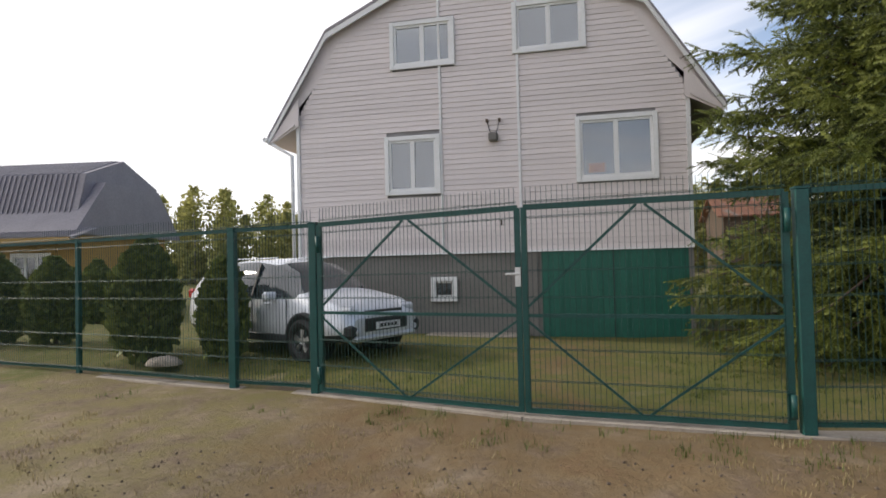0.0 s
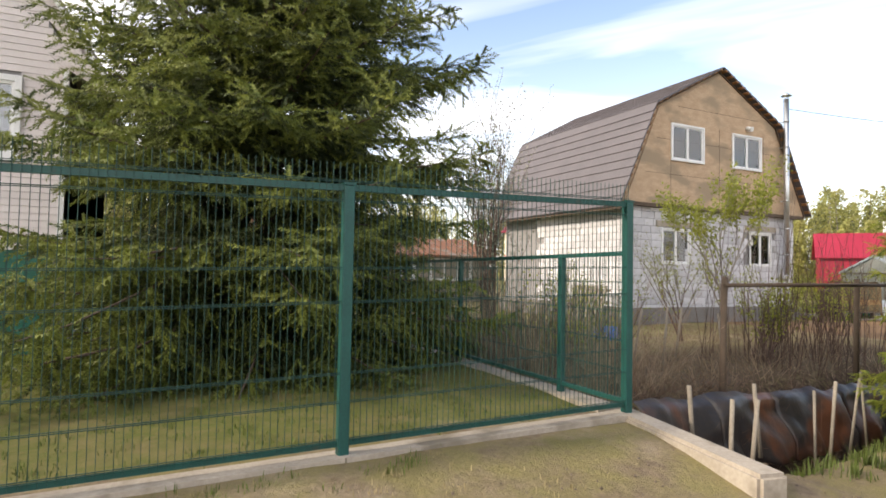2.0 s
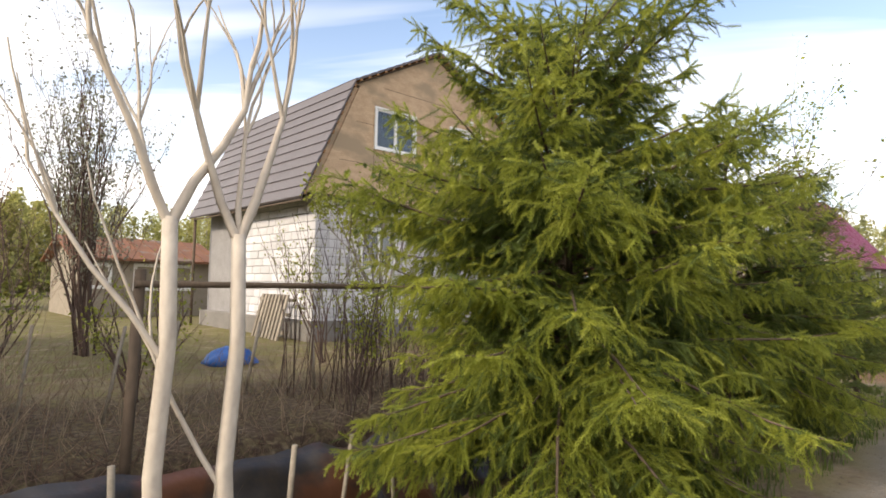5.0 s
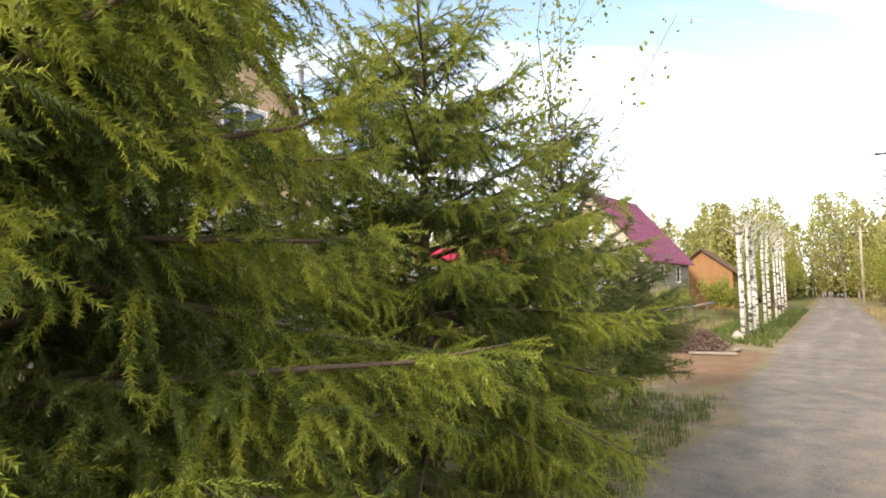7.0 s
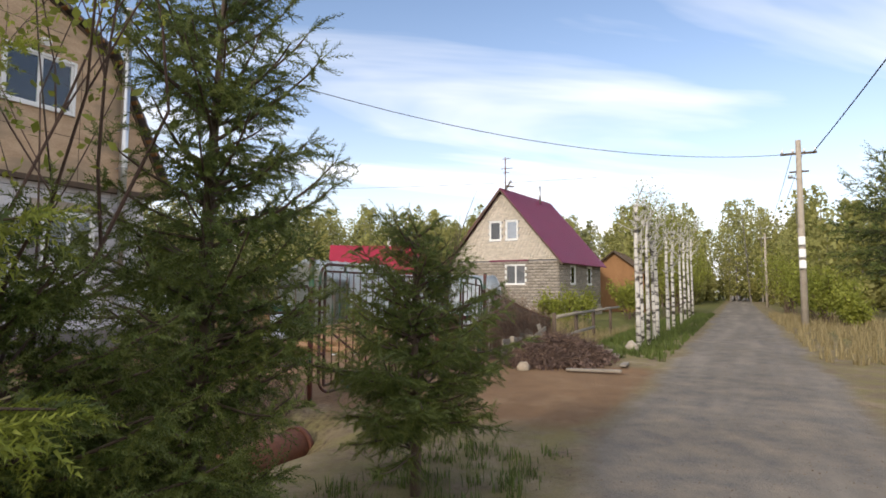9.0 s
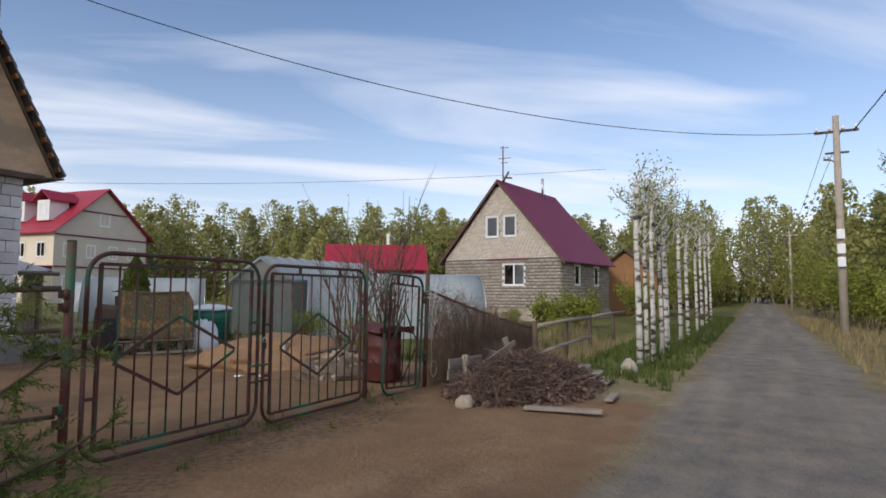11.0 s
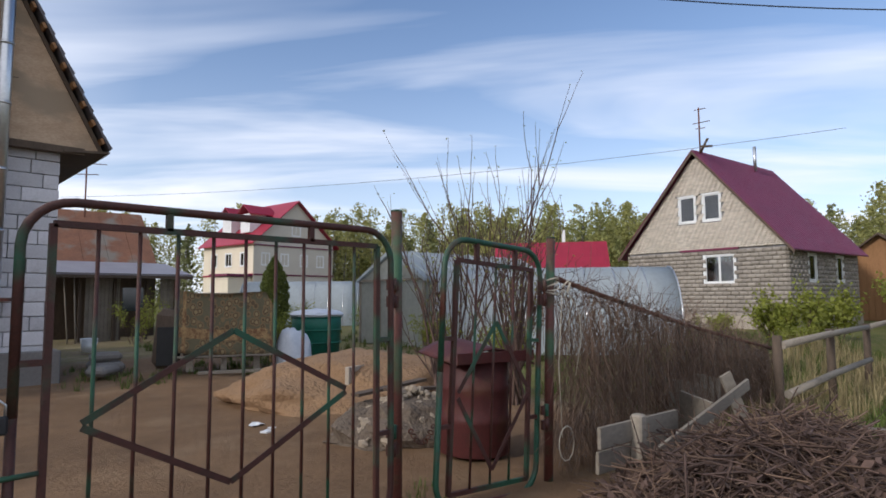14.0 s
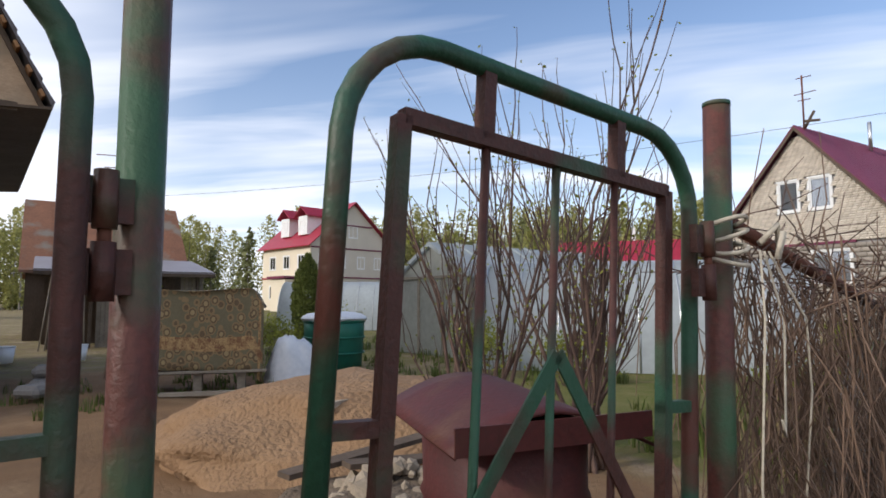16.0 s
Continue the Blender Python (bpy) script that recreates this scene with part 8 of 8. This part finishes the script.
for x, y, h in ((30.9, 17.5, 1.2), (33.0, 14.0, 1.1), (33.5, 12.2, 0.9), (34.2, 22.0, 1.4), (31.5, 20.5, 1.2), (36.5, 14.2, 1.0), (46, 12.5, 0.9), (48, 13.5, 0.9), (40.5, 8.6, 0.8), (33.8, 9.0, 0.7), (38.0, 22.5, 1.6), (40.5, 26.0, 1.8), (29.5, 24.0, 1.6), (44, 18.0, 1.3)):
    leafy("shrub", "low green garden bush behind the yard", (x, y, 0.0), [((rgs.normal(0, 0.2), rgs.normal(0, 0.2), -0.1), (rgs.normal(0, 0.4), rgs.normal(0, 0.4), 1), h * rgs.uniform(0.4, 0.6), 0.014, 2) for _ in range(7)],
          int(x * 9 + 5), leaf=0.06, per_tip=5, bark="twig", group="garden bushes", kids=3, up=0.3, spread=0.6, keep=0.3, fuzz=0.07)


def verge(x, y):
    return not (road_right(x) - 0.1 < y < road_left(x) + 0.15)


grass("verge_grass", "fresh green grass on the road verge", 16000, (28.8, 60.0, 2.9, 6.0), (0.08, 0.24), "grass", 401, 0.012, verge)
grass("verge_grass", "dry and green grass beside the road", 9000, (30.0, 60.0, -4.5, 0.1), (0.12, 0.5), "dry_grass", 402, 0.012, verge)
grass("verge_grass", "green tufts below the spruces", 7000, (10.5, 20.5, 3.1, 4.5), (0.03, 0.15), "grass", 403, 0.005)
grass("bank_grass", "green grass at the ditch edge", 2600, (8.0, 13.0, 3.5, 4.6), (0.05, 0.18), "grass", 404, 0.006)
grass("swale_grass", "tall dry reeds in the wet swale", 5000, (30.5, 42.0, 5.6, 8.4), (0.2, 0.65), "dry_grass", 405, 0.008)
grass("swale_grass", "fresh green growth in the swale", 7000, (30.5, 44.0, 5.0, 9.5), (0.1, 0.35), "grass", 406, 0.009)
grass("lawn_grass", "patchy lawn behind the green fence", 16000, (-9.0, 7.0, 5.6, 9.0), (0.02, 0.07), "grass", 407, 0.004, lambda a, b: b > fence_y(a) + 0.15 and not (-1.9 < a < 0.3))
grass("strip_grass", "short green tufts along the plinth", 9000, (-9.0, 7.0, 3.0, 6.6), (0.03, 0.1), "grass", 408, 0.004, lambda a, b: fence_y(a) - 1.0 < b < fence_y(a) - 0.15 and noise.noise((a * 0.7, b * 0.7, 5.0)) > -0.05)
grass("strip_grass", "dry tufts on the worn bank", 11000, (-9.0, 8.5, 2.2, 5.6), (0.02, 0.07), "dry_grass", 409, 0.004, lambda a, b: b < fence_y(a) - 0.2 and noise.noise((a * 0.6, b * 0.6, 9.0)) > 0.0)
grass("yard_grass", "green weeds round the heap and the rubble", 3500, (25.5, 32.5, 12.0, 17.5), (0.05, 0.2), "grass", 410, 0.008, lambda a, b: noise.noise((a * 0.5, b * 0.5, 2.0)) > 0.1)
grass("yard_grass", "green tufts at the gate's foot", 1500, (22.0, 26.5, 6.2, 7.4), (0.03, 0.12), "grass", 411, 0.005, lambda a, b: noise.noise((a * 0.9, b * 0.9, 4.0)) > 0.1)
grass("garden_grass", "spring grass of the far gardens", 12000, (29.0, 48.0, 9.0, 24.0), (0.06, 0.25), "grass", 412, 0.012)


# ---- gravel on the road ----
rgv = np.random.default_rng(55)
n_g = 7000
gxs = np.concatenate([rgv.uniform(8, 40, n_g), rgv.uniform(-6, 8, 3000)])
gys = np.concatenate([rgv.uniform(0.0, 3.3, n_g), rgv.uniform(0.6, 4.6, 3000)])
octa_v = np.array([[1, 0, 0], [-1, 0, 0], [0, 1, 0], [0, -1, 0], [0, 0, 0.7], [0, 0, -0.7]], float)
octa_f = np.array([[0, 2, 4], [2, 1, 4], [1, 3, 4], [3, 0, 4], [2, 0, 5], [1, 2, 5], [3, 1, 5], [0, 3, 5]])
gP = np.stack([gxs, gys, [ground_z(float(a), float(b)) + 0.002 for a, b in zip(gxs, gys)]], axis=1)
gV, gF = scatter(octa_v, octa_f, gP, random_rots(len(gP), rgv), np.concatenate([0.003 + 0.009 * rgv.random(n_g) ** 2, 0.004 + 0.018 * rgv.random(3000) ** 3]))
tagged(link("road_gravel", npmesh("road_gravel", gV, gF), M["spoil"]), "loose grey gravel scattered over the road", "gravel", kind="stuff")


# ---- far woods ----
def woods(name, label, trees, seed, material, quads, size, conifer=False):
    rng = np.random.default_rng(seed)
    P, S, TP, TD, TL, TR = [], [], [], [], [], []
    for x, y, h in trees:
        base = 0.004 * (max(abs(x - 20) - 60, 0) + max(abs(y - 10) - 60, 0))
        n = quads
        z = rng.random(n)
        if conifer:
            R = h * 0.17 * (1 - z) ** 0.8 + 0.15
            zz = h * (0.12 + 0.88 * z)
        else:
            w = h * rng.uniform(0.13, 0.2)
            R = w * np.sin(np.clip(z, 0.03, 0.98) * math.pi) ** 0.6
            zz = h * (0.06 + 0.94 * z)
        a, q = rng.uniform(0, math.tau, n), rng.random(n) ** 0.5
        lump = 1 + 0.45 * np.sin(a * 3 + z * 9 + x)
        P.append(np.stack([x + R * q * lump * np.cos(a), y + R * q * lump * np.sin(a), base + zz], axis=1))
        S.append(rng.uniform(0.6, 1.3, n) * size)
        TP.append((x, y, base - 0.2))
        TD.append((rng.normal(0, 0.03), rng.normal(0, 0.03), 1))
        TL.append(h * 0.92)
        TR.append(h * 0.011)
    P, S = np.concatenate(P), np.concatenate(S)
    V, F = scatter(LEAF_V * np.array([1.6, 1, 1]), LEAF_F, P, random_rots(len(P), rng), S)
    t = thing(name, label, "woods", kind="stuff")
    tagged(link("crowns", npmesh("crowns", V, F), M[material], t), kind="stuff")
    tagged(link("trunks", sticks_mesh("trunks", TP, TD, TL, TR, 0.2, 0.01, rng, 5), M["grey_twig"], t), kind="stuff")


rgw = np.random.default_rng(99)


def strip(n, p, q, depth, hs):
    p, q = np.array(p, float), np.array(q, float)
    d = (q - p) / np.linalg.norm(q - p)
    nrm = np.array([-d[1], d[0]])
    out = []
    for _ in range(n):
        c = p + (q - p) * rgw.random() + nrm * depth * rgw.random()
        out.append((c[0], c[1], rgw.uniform(*hs)))
    return out


leaf_trees = (strip(190, (125, 20), (62, 98), -26, (10.5, 15.5)) + strip(110, (62, 104), (-10, 122), -25, (10.5, 15)) + strip(120, (120, 9), (120, 70), -36, (10, 15))
              + strip(60, (82, 8.0), (130, 6), 5, (6, 10)) + strip(60, (60, -4), (130, -4), -14, (6, 12)) + strip(90, (118, 14), (124, -40), 22, (10, 15)) + strip(45, (72, 52), (96, 26), -8, (5.5, 8)) + strip(70, (-10, 60), (-60, 45), -15, (6, 9)) + strip(40, (20, 66), (-12, 62), -8, (6, 9)))
woods("birch_wood", "far birch wood in pale spring leaf", [(x, y, h * 1.12) for x, y, h in leaf_trees], 601, "leaf_forest", 900, 0.36)
fir_trees = strip(40, (118, 36), (60, 104), -20, (10, 14)) + strip(24, (122, 14), (122, 60), -24, (11, 15)) + strip(10, (60, 104), (10, 118), -15, (9, 12)) + strip(10, (75, -8), (130, -12), -8, (8, 12))
woods("fir_wood", "dark firs standing among the birch wood", fir_trees, 602, "leaf_pine", 420, 0.6, True)
rgu = np.random.default_rng(98)
under = [(x, y, rgu.uniform(2.5, 4.5)) for x, y, _ in leaf_trees if rgu.random() < 0.8]
woods("undergrowth", "dense young growth at the foot of the wood", [(x + rgu.normal(0, 2), y + rgu.normal(0, 2), h) for x, y, h in under], 603, "leaf_forest", 260, 0.38)
